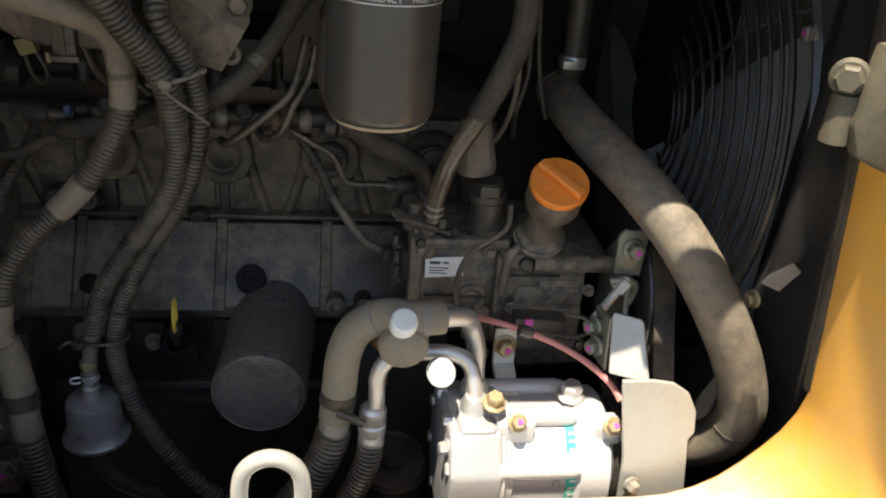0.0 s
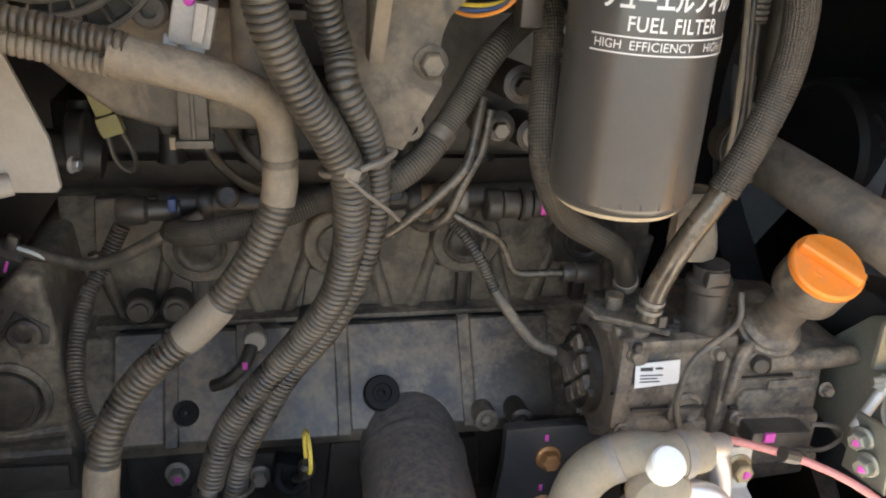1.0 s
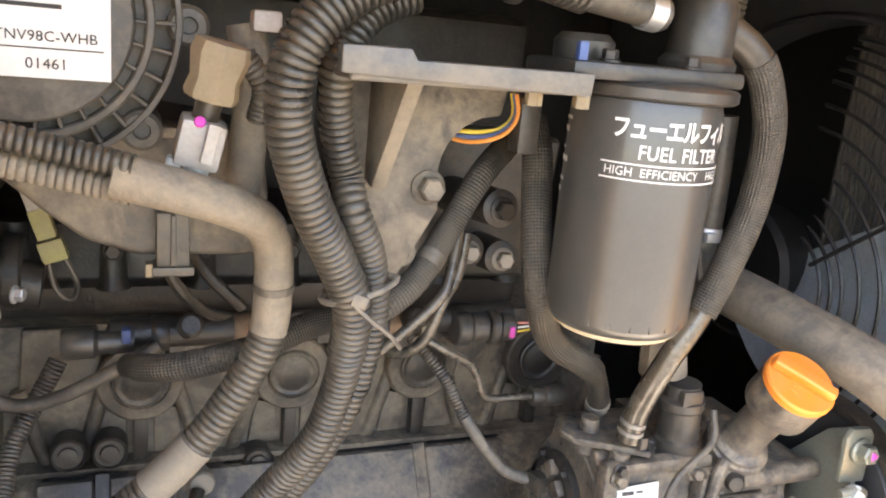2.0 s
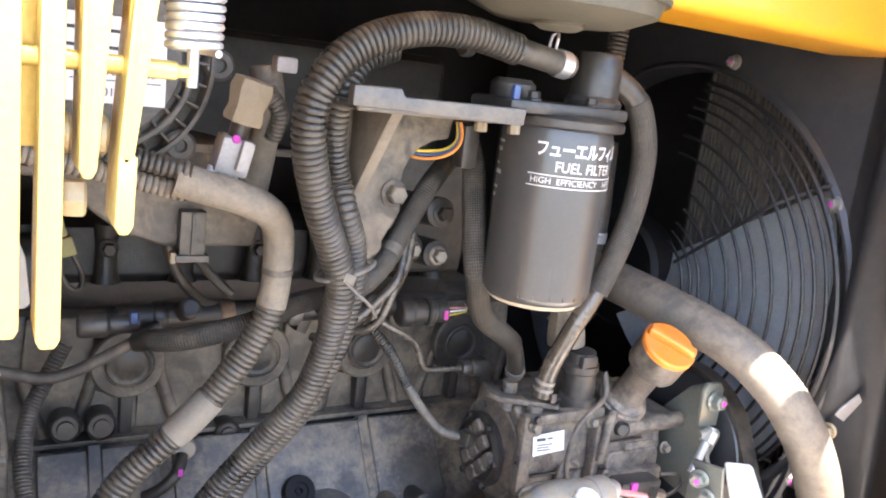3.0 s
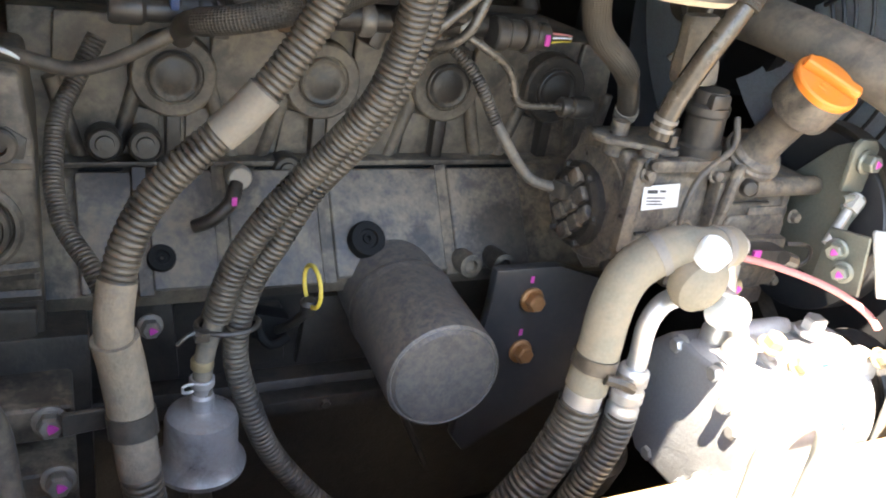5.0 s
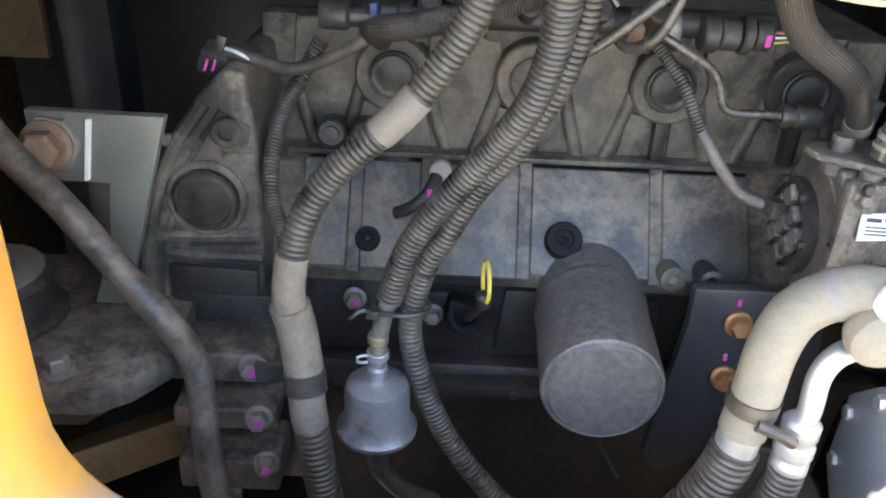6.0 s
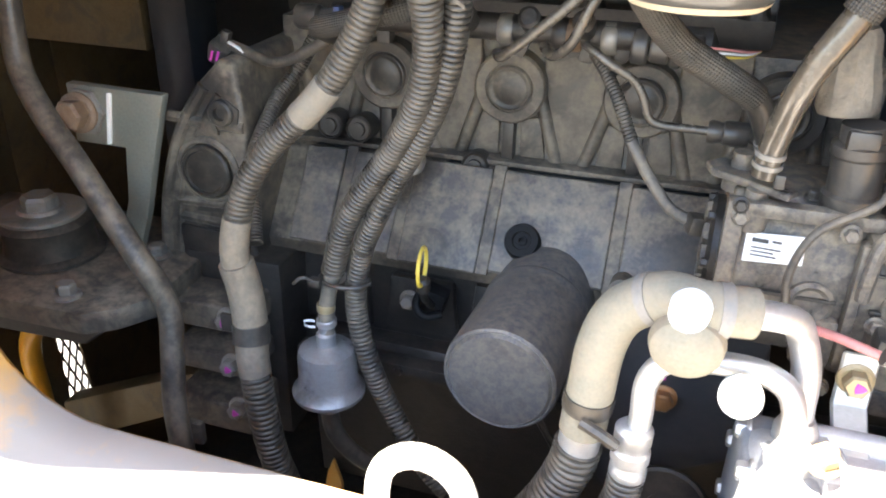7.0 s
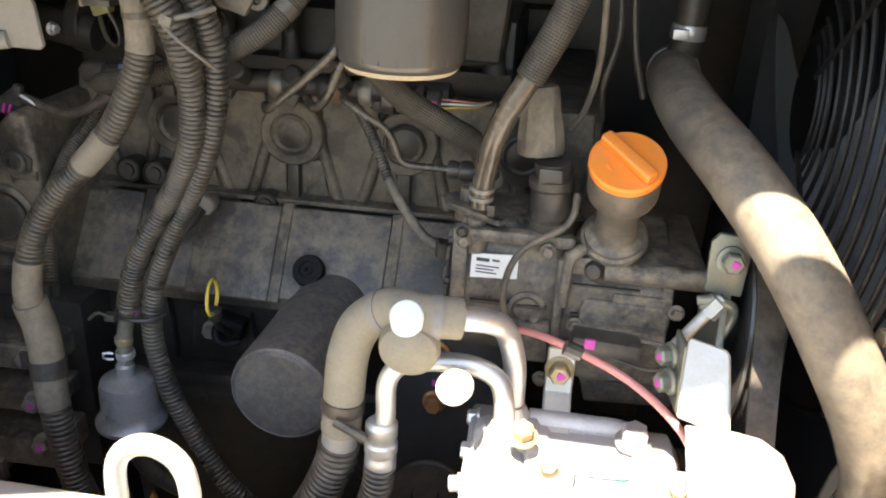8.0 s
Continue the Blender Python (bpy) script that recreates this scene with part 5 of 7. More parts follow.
# ---- air conditioning compressor ----
comp = thing("ac_compressor", "sunlit cast aluminium air conditioning compressor with a teal label", "compressor", (0.26, -0.23, 1.08))
CY, CZ = -0.224, 1.142
bm = B()
lathe(bm, [(0, 0), (0.052, 0.0), (0.0565, 0.004), (0.058, 0.010), (0.058, 0.030), (0.0615, 0.032), (0.0615, 0.046), (0.057, 0.049), (0.057, 0.054), (0.0545, 0.056), (0.0545, 0.110), (0.059, 0.114), (0.059, 0.140), (0.05, 0.146), (0, 0.146)], (0.180, CY, CZ), (1, 0, 0), 56)
part("body", bm, ALUCAST, comp)
bm = B()
prism(bm, [(-0.286, 1.105), (-0.286, 1.166), (-0.264, 1.196), (-0.19, 1.196), (-0.165, 1.17), (-0.165, 1.11), (-0.19, 1.083), (-0.264, 1.083)][::-1], (0.178, 0, 0), (0, 1, 0), (0, 0, 1), 0.046, 0.004, 3)
part("rear_head", bm, HEADALU, comp, "rear head in shade-darkened grey")
bm = B()
box(bm, (0.203, -0.240, 1.165), (0.034, 0.050, 0.070), bevel=0.006, segs=3)
part("port_block", bm, HEADALU, comp)
for a in range(-160, 200, 45):
    c = Vector((0.228, CY + 0.058 * math.cos(radians(a)), CZ + 0.058 * math.sin(radians(a))))
    bm = B()
    lathe(bm, [(0, 0), (0.0085, 0), (0.0085, 0.065), (0.007, 0.072), (0, 0.072)], c - Vector((0.008, 0, 0)), (1, 0, 0), 14)
    part("lug", bm, ALUCAST, comp)
    hexbolt(comp, c + Vector((-0.044, -0.004 * math.cos(radians(a)), -0.004 * math.sin(radians(a)))), (-1, 0, 0), 0.006, ALU, False)
bm = B()
prism(bm, [(0.246, 0.0), (0.290, 0.0), (0.296, 0.010), (0.290, 0.022), (0.280, 0.017), (0.272, 0.024), (0.262, 0.017), (0.252, 0.023), (0.243, 0.012)], (0, CY - 0.052, CZ + 0.018), (1, 0, 0), (0, 0.45, 0.9), 0.006, 0.002, 2)
part("cast_badge", bm, ALUCAST, comp)
# mounting ears on top
for x, y, z, s in ((0.236, -0.26, 1.206, (0.034, 0.024, 0.022)), (0.318, -0.262, 1.203, (0.026, 0.022, 0.022)), (0.293, -0.222, 1.190, (0.026, 0.03, 0.024)), (0.262, -0.222, 1.188, (0.04, 0.02, 0.02))):
    bm = B()
    box(bm, (x, y + 0.01, z - 0.014), s, bevel=0.005, segs=3)
    part("ear", bm, ALUCAST, comp)
hexbolt(comp, (0.235, -0.262, 1.205), (0, -0.75, 0.65), 0.0062, GOLD)
hexbolt(comp, (0.318, -0.266, 1.203), (0, -0.75, 0.65), 0.0062, GOLD)
hexbolt(comp, (0.293, -0.222, 1.202), (0, -0.1, 1), 0.0095, ALU, False)
# teal label with its white writing
LC, LW = 0.2925, 0.0215
bm = B()
rows = []
for k in range(13):
    a = radians(118 + k * 6.5)
    rows.append([bm.verts.new((LC + s * LW / 2, CY + 0.0552 * math.cos(a), CZ + 0.0552 * math.sin(a))) for s in (-1, 1)])
for p_, q_ in zip(rows, rows[1:]):
    bm.faces.new((p_[0], p_[1], q_[1], q_[0]))
tl = part("label_plate", bm, TEAL, comp, "teal label with white writing")
def label_text(body, size, a0, x0, turned=True, mat=None):
    src = text_mesh(body, size)
    for v in src.verts:
        s, h = v.co.x, v.co.y
        a = radians(a0) + (s if turned else -h) / 0.0555
        x = x0 + (h if turned else s)
        v.co = Vector((x, CY + 0.0556 * math.cos(a), CZ + 0.0556 * math.sin(a)))
    part("lettering", src, mat or PRINT, tl, "white printed lettering")
label_text("HD", 0.006, 150, LC + 0.001)
label_text("SD7H15", 0.0052, 176, LC - 0.009)
for k in range(9):
    bm = B()
    a0 = radians(124 + 7.2 * k)
    rows = []
    for j in range(3):
        a = a0 + radians(1.0 * j)
        x0_, x1_ = (LC - 0.008, LC + 0.0005 + 0.007 * ((k * 7) % 3) / 2)
        rows.append([bm.verts.new((x, CY + 0.0556 * math.cos(a), CZ + 0.0556 * math.sin(a))) for x in (x0_, x1_)])
    for p_, q_ in zip(rows, rows[1:]):
        bm.faces.new((p_[0], p_[1], q_[1], q_[0]))
    part("print_bar", bm, PRINT, tl)
src = text_mesh("SC", 0.012)
for v in src.verts:
    a = radians(160) + v.co.x / 0.0553
    v.co = Vector((0.270 + v.co.y * 0.8, CY + 0.0553 * math.cos(a), CZ + 0.0553 * math.sin(a)))
part("cast_lettering", src, BOLT, comp, "raised cast letters")
# clutch and pulley
bm = B()
lathe(bm, [(0, 0), (0.045, 0), (0.05, 0.004), (0.05, 0.012), (0, 0.014)], (0.326, CY, CZ), (1, 0, 0), 40)
part("clutch", bm, DARK, comp)
bm = B()
lathe(bm, [(0.03, 0), (0.049, 0), (0.049, 0.003)] + [(0.049 - 0.003 * (k % 2), 0.003 + 0.0022 * k) for k in range(1, 11)] + [(0.049, 0.027), (0.03, 0.027)], (0.342, CY, CZ), (1, 0, 0), 48)
part("pulley", bm, BLACKSHEET, comp)
hexbolt(comp, (0.337, -0.285, 1.155), (0.3, -1, 0), 0.006, BOLT, False)
# suction and discharge fittings standing on the rear head
for x, y, z0, z1, r in ((0.2030, -0.2365, 1.160, 1.214, 0.0115), (0.2070, -0.2100, 1.160, 1.214, 0.0115)):
    bm = B()
    lathe(bm, [(0, 0), (r, 0), (r, 0.5 * (z1 - z0)), (r * 1.12, 0.5 * (z1 - z0) + 0.002), (r * 1.12, z1 - z0 - 0.008), (r * 0.8, z1 - z0), (0, z1 - z0)], (x, y, z0), (0, 0, 1), 24)
    part("port_fitting", bm, ALU, comp)
hexbolt(comp, (0.216, -0.250, 1.216), (0, -0.3, 1), 0.0075, GOLD, False)
for z in (1.18, 1.11):
    hexbolt(comp, (0.178, -0.262, z), (-1, -0.2, 0), 0.0055, ALU, False)

nudge(comp, 0.005, 0.0, 0.006)

# ---- refrigerant pipes ----
PU = [(0.0891, -0.2212, 1.187), (0.0913, -0.2214, 1.218), (0.0943, -0.2195, 1.252), (0.104, -0.2196, 1.277), (0.1258, -0.2258, 1.294), (0.1467, -0.2336, 1.296), (0.1744, -0.2276, 1.294), (0.195, -0.2164, 1.287), (0.2034, -0.2014, 1.271), (0.2107, -0.2028, 1.248), (0.2121, -0.2086, 1.215)]
pu = thing("suction_pipe", "metal refrigerant pipe wrapped in grey-beige foam", "pipe", (0.087, -0.2155, 1.10))
bm = B()
tube(bm, PU, 0.0149, 24, u0=0, u1=5.35)
part("foam_sleeve", bm, FOAM, pu)
bm = B()
tube(bm, PU, 0.0084, 18, u0=5.2, u1=10)
part("pipe", bm, ALU, pu)
bm = B()
tube(bm, PU, 0.0142, 20, u0=5.45, u1=5.95)
part("foam_sleeve", bm, FOAM, pu)
for u in (3.62, 5.28):
    bm = B()
    tube(bm, PU, 0.0156, 22, u0=u, u1=u + 0.2)
    part("tape_wrap", bm, DUCT, pu)
bm = B()
lathe(bm, [(0, -0.004), (0.012, -0.002), (0.019, 0.004), (0.021, 0.011), (0.0195, 0.018), (0.014, 0.023), (0, 0.025)], (0.141, -0.230, 1.278), (0, -0.85, -0.12), 28)
part("foam_collar", bm, FOAM, pu)
bm = B()
lathe(bm, [(0, 0), (0.0092, 0), (0.0092, 0.010), (0.0110, 0.011), (0.0110, 0.022), (0.0095, 0.024), (0, 0.0245)], (0.139, -0.238, 1.286), (0.02, -0.5, 0.8), 24)
part("valve_cap", bm, CAPW, pu, "white service valve cap")
bm = B()
tube(bm, PU, 0.0161, 22, u0=0.6, u1=0.95)
tube(bm, [(0.089, -0.238, 1.205), (0.102, -0.241, 1.201), (0.112, -0.241, 1.195)], 0.004, 8)
part("tape_wrap", bm, RUBBER_D, pu, "black tape")
bm = B()
tube(bm, [(0.0891, -0.2212, 1.189), (0.0875, -0.2212, 1.170)], 0.0135, 22, smooth=False)
part("ferrule", bm, ALU, pu)
bm = B()
tube(bm, [(0.0878, -0.2212, 1.174), (0.084, -0.2212, 1.154), (0.072, -0.220, 1.122), (0.052, -0.216, 1.084), (0.022, -0.205, 1.033), (-0.02, -0.18, 0.98)], 0.0158, 24, pitch=0.0052, depth=0.0024)
part("corrugated_sleeve", bm, CONDUIT, pu)
PL = [(0.1212, -0.2277, 1.182), (0.1234, -0.2271, 1.21), (0.1232, -0.2259, 1.234), (0.1309, -0.2242, 1.249), (0.1461, -0.2202, 1.252), (0.1658, -0.217, 1.252), (0.1851, -0.2171, 1.251), (0.2014, -0.2205, 1.244), (0.2069, -0.2289, 1.228), (0.2082, -0.2357, 1.212)]
pl = thing("discharge_pipe", "bare aluminium refrigerant pipe with a ribbed ferrule", "pipe", (0.118, -0.2245, 1.10))
bm = B()
tube(bm, PL, 0.0072, 18)
part("pipe", bm, ALU, pl)
bm = B()
lathe(bm, [(0, 0), (0.0105, 0), (0.0118, 0.002), (0.0118, 0.010), (0.0105, 0.012), (0.0105, 0.015), (0.0122, 0.017), (0.0122, 0.024), (0.0105, 0.026), (0.0105, 0.029), (0.0118, 0.031), (0.0118, 0.040), (0.009, 0.043), (0, 0.043)], (0.1205, -0.2285, 1.161), (0.01, 0.01, 1), 28)
part("ferrule", bm, ALU, pl)
bm = B()
lathe(bm, [(0, 0), (0.0098, 0), (0.0098, 0.006), (0.0118, 0.007), (0.0118, 0.022), (0.0105, 0.024), (0, 0.0245)], (0.1745, -0.2335, 1.2455), (-0.08, -0.85, 0.45), 28)
part("valve_cap", bm, CAPW, pl, "white service valve cap")
bm = B()
tube(bm, [(0.1205, -0.229, 1.166), (0.1185, -0.229, 1.145), (0.110, -0.2275, 1.114), (0.095, -0.223, 1.072), (0.073, -0.213, 1.025)], 0.0118, 22, pitch=0.0046, depth=0.0015)
part("corrugated_sleeve", bm, CONDUIT, pl)

# ---- compressor brackets, tensioner, belt ----
strap = thing("compressor_strap", "bent steel strap holding the compressor, with a bolt", "bracket", (0.24, -0.2, 1.19))
bm = B()
prism(bm, [(-0.178, 1.260), (-0.182, 1.262), (-0.186, 1.226), (-0.246, 1.205), (-0.262, 1.186), (-0.258, 1.184), (-0.243, 1.201), (-0.181, 1.223)], (0.230, 0, 0), (0, 1, 0), (0, 0, 1), 0.021, 0.0012, 1)
part("strap", bm, STEEL, strap)
hexbolt(strap, (0.240, -0.182, 1.244), (0, -1, 0.05), 0.0082, GOLD)
nudge(strap, 0.004, 0.008, -0.013)
hook = thing("compressor_cover", "bent zinc-plated cover plate beside the compressor clutch", "bracket", (0.36, -0.25, 1.05))
bm = B()
prism(bm, [(0.002, 0.0), (0.0250, 0.0), (0.0275, -0.003), (0.0310, -0.056), (-0.004, -0.056), (0.0, -0.003)], (0.321, -0.222, 1.297), (0.9, -0.42, -0.03), (0, 0.5, 0.8), 0.0035, 0.001, 1)
prism(bm, [(0.3435, 1.268), (0.361, 1.265), (0.376, 1.255), (0.387, 1.236), (0.391, 1.213), (0.387, 1.206), (0.404, 1.100), (0.418, 1.0), (0.345, 1.0), (0.338, 1.10), (0.332, 1.186), (0.316, 1.268)], (0, -0.278, 0), (1, 0, 0), (0, 0, 1), 0.0035, 0.001, 1)
part("plate", bm, STEEL, hook, "bright plated plate")
bm = B()
prism(bm, [(-0.226, 1.292), (-0.19, 1.285), (-0.19, 1.236), (-0.234, 1.244)], (0.319, 0, 0), (0, 1, 0), (0, 0, 1), 0.003, 0.001, 1)
part("flange", bm, GREENZ, hook, "olive plated flange")
for p_ in ((0.316, -0.205, 1.272), (0.316, -0.216, 1.258)):
    hexbolt(hook, p_, (-1, -0.4, 0), 0.0068, GREENZ)
tens = thing("belt_tensioner", "olive plated belt tensioner bracket with an adjusting bolt", "tensioner", (0.34, -0.18, 1.24))
bm = B()
prism(bm, [(0.335, 1.302), (0.360, 1.300), (0.361, 1.338), (0.356, 1.345), (0.338, 1.346), (0.333, 1.339)], (0, -0.176, 0), (1, 0, 0), (0, 0, 1), 0.005, 0.002, 2)
part("tab", bm, GREENZ, tens)
bm = B()
prism(bm, [(-0.178, 1.346), (-0.150, 1.330), (-0.115, 1.290), (-0.115, 1.225), (-0.20, 1.215), (-0.205, 1.245), (-0.186, 1.268), (-0.180, 1.30)], (0.348, 0, 0), (0, 1, 0), (0, 0, 1), 0.006, 0.002, 2)
part("plate", bm, GREENZ, tens)
hexbolt(tens, (0.348, -0.182, 1.328), (0, -1, 0.1), 0.0075, GREENZ)
bm = B()
tube(bm, [(0.318, -0.197, 1.264), (0.346, -0.188, 1.302)], 0.0042, 12, smooth=False)
part("adjusting_bolt", bm, STEEL, tens)
bm = B()
lathe(bm, [(0, 0), (0.0075, 0), (0.0075, 0.012), (0, 0.012)], (0.337, -0.191, 1.290), (0.6, 0.15, 0.79), 6)
part("nut", bm, STEEL, tens)
bm = B()
tube(bm, [(0.330, -0.188, 1.298), (0.342, -0.190, 1.300), (0.354, -0.188, 1.296), (0.356, -0.182, 1.280), (0.350, -0.18, 1.262)], 0.0034, 10)
part("swivel", bm, GREENZ, tens)
nudge(tens, 0.0, 0.004, 0.007)
pul = thing("belt_pulley", "black crankshaft belt pulley beside the tensioner", "pulley", (0.37, -0.1, 1.2))
bm = B()
lathe(bm, [(0, 0.006), (0.03, 0.006), (0.06, 0.0), (0.082, 0.0), (0.083, 0.002)] + [(0.083 - 0.003 * (k % 2), 0.003 + 0.002 * k) for k in range(1, 10)] + [(0.083, 0.024), (0.06, 0.026), (0, 0.026)], (0.364, -0.125, 1.262), (1, 0, 0), 56)
part("wheel", bm, BLACKSHEET, pul)
bm = B()
lathe(bm, [(0, -0.004), (0.022, -0.004), (0.026, 0.0), (0.026, 0.008), (0, 0.008)], (0.364, -0.125, 1.262), (1, 0, 0), 32)
part("hub", bm, DARK, pul)
for a in range(0, 360, 90):
    hexbolt(pul, (0.3615, -0.125 + 0.016 * math.cos(radians(a)), 1.262 + 0.016 * math.sin(radians(a))), (-1, 0, 0), 0.004, BOLT, False)
belt = thing("drive_belt", "black ribbed drive belt", "belt", (0.375, -0.2, 1.1))
bm = B()
c1, c2, r1, r2 = Vector((0, -0.125, 1.262)), Vector((0, CY, CZ)), 0.0845, 0.0510
d_ = (c2 - c1).normalized()
n_ = Vector((0, -d_.z, d_.y))
rows = []
for k in range(25):
    a = math.pi * k / 24
    rows.append(c1 + r1 * (n_ * math.cos(a) - d_ * math.sin(a)))
for k in range(25):
    a = math.pi * k / 24
    rows.append(c2 + r2 * (-n_ * math.cos(a) + d_ * math.sin(a)))
vs = []
for p_ in rows:
    cen = c1 if (p_ - c1).length < (p_ - c2).length else c2
    o_ = (p_ - cen).normalized() * 0.004
    vs.append([bm.verts.new((x, q.y, q.z)) for x, q in ((0.366, p_), (0.385, p_), (0.385, p_ + o_), (0.366, p_ + o_))])
for i in range(len(vs)):
    a, b = vs[i], vs[(i + 1) % len(vs)]
    for k in range(4):
        bm.faces.new((a[k], a[(k + 1) % 4], b[(k + 1) % 4], b[k]))
part("belt", bm, RUBBER_D, belt)
rw = thing("pink_cable", "pink-red clutch cable arching to the compressor", "cable", (0.328, -0.235, 1.21))
bm = B()
tube(bm, [(0.2001, -0.153, 1.246), (0.2168, -0.1711, 1.258), (0.2483, -0.1894, 1.259), (0.284, -0.2059, 1.252), (0.3085, -0.226, 1.245), (0.3264, -0.2428, 1.234), (0.3322, -0.2516, 1.225)], 0.0029, 12)
part("sheath", bm, REDW, rw)
bm = B()
lathe(bm, [(0, 0), (0.0055, 0), (0.0055, 0.012), (0, 0.012)], (0.243, -0.218, 1.276), (0.9, 0, -0.3), 10)
part("clip", bm, BLACKPL, rw)
cn = thing("pump_connector", "black connector block with a pink mark under the pump", "connector", (0.27, -0.17, 1.24))
bm = B()
box(bm, (0.275, -0.166, 1.252), (0.05, 0.02, 0.014), euler(0, 4, 0), bevel=0.003)
tube(bm, [(0.30, -0.172, 1.262), (0.318, -0.178, 1.262), (0.324, -0.178, 1.250), (0.31, -0.176, 1.240), (0.285, -0.172, 1.243)], 0.0018, 8)
part("body", bm, BLACKPL, cn)
bm = B()
box(bm, (0.263, -0.1775, 1.257), (0.008, 0.003, 0.008), bevel=0.001)
part("paint_mark", bm, PINK, cn, "magenta paint dab")
lowd = thing("idler_disc", "dark round idler cover low under the pipes", "cover", (0.148, -0.17, 1.08))
bm = B()
lathe(bm, [(0.036, -0.03), (0.036, 0.0), (0.032, 0.004), (0.03, 0.002), (0.012, 0.002), (0.010, 0.006), (0, 0.006)], (0.148, -0.172, 1.09), (0, -0.3, 1), 36)
part("cover", bm, DARK, lowd)


# ---- radiator, fan guard, shroud ----
GY, GZ = 0.009, 1.403
HY, HZ = 0.033, 1.396
FY, FZ = 0.115, 1.385
rad_ = thing("radiator", "dark grey finned radiator core behind the fan guard", "radiator", (0.52, 0.05, 1.0))
bm = B()
box(bm, (0.535, -0.09, 1.36), (0.03, 0.30, 0.66), bevel=0.002)
part("core", bm, CORE, rad_)
for k in range(42):
    bm = B()
    y = -0.235 + k * 0.007
    box(bm, (0.518, y, 1.36), (0.006, 0.0022, 0.64), bevel=0)
    part("fin", bm, CORE, rad_)
fan = thing("cooling_fan", "dark fan hub behind the guard", "fan", (0.47, FY, FZ))
bm = B()
lathe(bm, [(0, 0), (0.068, 0), (0.075, 0.006), (0.075, 0.04), (0, 0.045)], (0.466, FY, FZ), (1, 0, 0), 36)
part("hub", bm, WIRE, fan)
for a0 in (radians(149), radians(305)):
    bm = B()
    grid = []
    for i in range(9):
        r = 0.060 + 0.245 * i / 8
        span = radians(88 - 30 * i / 8)
        grid.append([bm.verts.new((0.500 - 0.048 * j / 8 * (1 - 0.3 * i / 8), FY + r * math.cos(a0 + span * j / 8), FZ + r * math.sin(a0 + span * j / 8))) for j in range(9)])
    for i in range(8):
        for j in range(8):
            bm.faces.new((grid[i][j], grid[i + 1][j], grid[i + 1][j + 1], grid[i][j + 1]))
    bmesh.ops.solidify(bm, geom=bm.faces[:], thickness=0.003)
    part("blade", bm, BLADE, fan)
guard = thing("fan_guard", "black wire fan guard of closely spaced rings", "fan guard", (0.43, GY, 1.1))
RADII = (0.056, 0.068, 0.080, 0.098, 0.118, 0.136, 0.153, 0.174, 0.195, 0.206, 0.216, 0.226, 0.234)
for k, r in enumerate(RADII):
    x = 0.420 if k < 9 else 0.420 + 0.004 * (k - 8)
    # the rings stop on both sides of the cut-out for the belt drive
    lo, hi = radians(112 if k < 6 else 96), radians(218)
    bm = B()
    tube(bm, [(x, GY + r * math.cos(a), GZ + r * math.sin(a)) for a in np.linspace(lo, hi, 81)], 0.0019 if k < 12 else 0.0030, 6, smooth=False)
    part("ring", bm, WIRE, guard)
for a in (142, 218):
    w = Vector((0, math.cos(radians(a)), math.sin(radians(a))))
    o = Vector((0.4185, GY, GZ))
    bm = B()
    tube(bm, [o + w * 0.050, o + w * 0.15, o + w * 0.190, o + w * 0.225 + Vector((0.020, 0, 0)), o + w * 0.238 + Vector((0.034, 0, 0))], 0.0022, 8)
    part("spoke", bm, WIRE, guard)
sh = thing("fan_shroud", "glossy black sheet steel fan shroud with bolts", "shroud", (0.47, 0.0, 1.0))
bm = B()
n = 64
rings = []
for x, grow in ((0.458, None), (0.458, 0.264), (0.453, 0.260), (0.453, 0.257), (0.50, 0.255)):
    ring = []
    for k in range(n):
        a = 2 * math.pi * k / n
        if grow is None:
            c, s = math.cos(a), math.sin(a)
            y0, y1, z0, z1 = -0.212, 0.42, 1.03, 1.70
            t = min((y1 - HY) / c if c > 1e-6 else ((y0 - HY) / c if c < -1e-6 else 9), (z1 - HZ) / s if s > 1e-6 else ((z0 - HZ) / s if s < -1e-6 else 9))
            ring.append(bm.verts.new((x, HY + t * c, HZ + t * s)))
        else:
            ring.append(bm.verts.new((x, HY + grow * math.cos(a), HZ + grow * math.sin(a))))
    rings.append(ring)
for a, b in zip(rings, rings[1:]):
    for k in range(n):
        bm.faces.new((a[k], a[(k + 1) % n], b[(k + 1) % n], b[k]))
part("face", bm, BLACKSHEET, sh)
bm = B()
rows = []
for z in (1.02, 1.20, 1.40, 1.58, 1.66, 1.675):
    lean, cut = -0.10 * (z - 1.45), 0.025 if z > 1.67 else 0.0
    rows.append([bm.verts.new((x + lean * min(1.0, max(0.0, (-0.215 - y) / 0.04)), y, z)) for x, y in ((0.4575, -0.200), (0.4565, -0.214), (0.4525, -0.219), (0.4505, -0.224), (0.4510, -0.229), (0.4550, -0.234), (0.4630, -0.255), (0.4640, -0.2605), (0.4670, -0.2650), (0.4720, -0.2672), (0.500, -0.2690), (0.535 - cut, -0.2700), (0.60 - cut, -0.2700))])
for a, b in zip(rows, rows[1:]):
    for k in range(len(a) - 1):
        bm.faces.new((a[k], a[k + 1], b[k + 1], b[k]))
bmesh.ops.solidify(bm, geom=bm.faces[:], thickness=0.0015)
part("side_flange", bm, BLACKSHEET, sh, angle=80)
for p_ in ((0.4555, -0.185, 1.532), (0.4555, -0.03, 1.661), (0.4555, -0.21, 1.25)):
    hexbolt(sh, p_, (-1, 0, 0), 0.0062, BOLT)
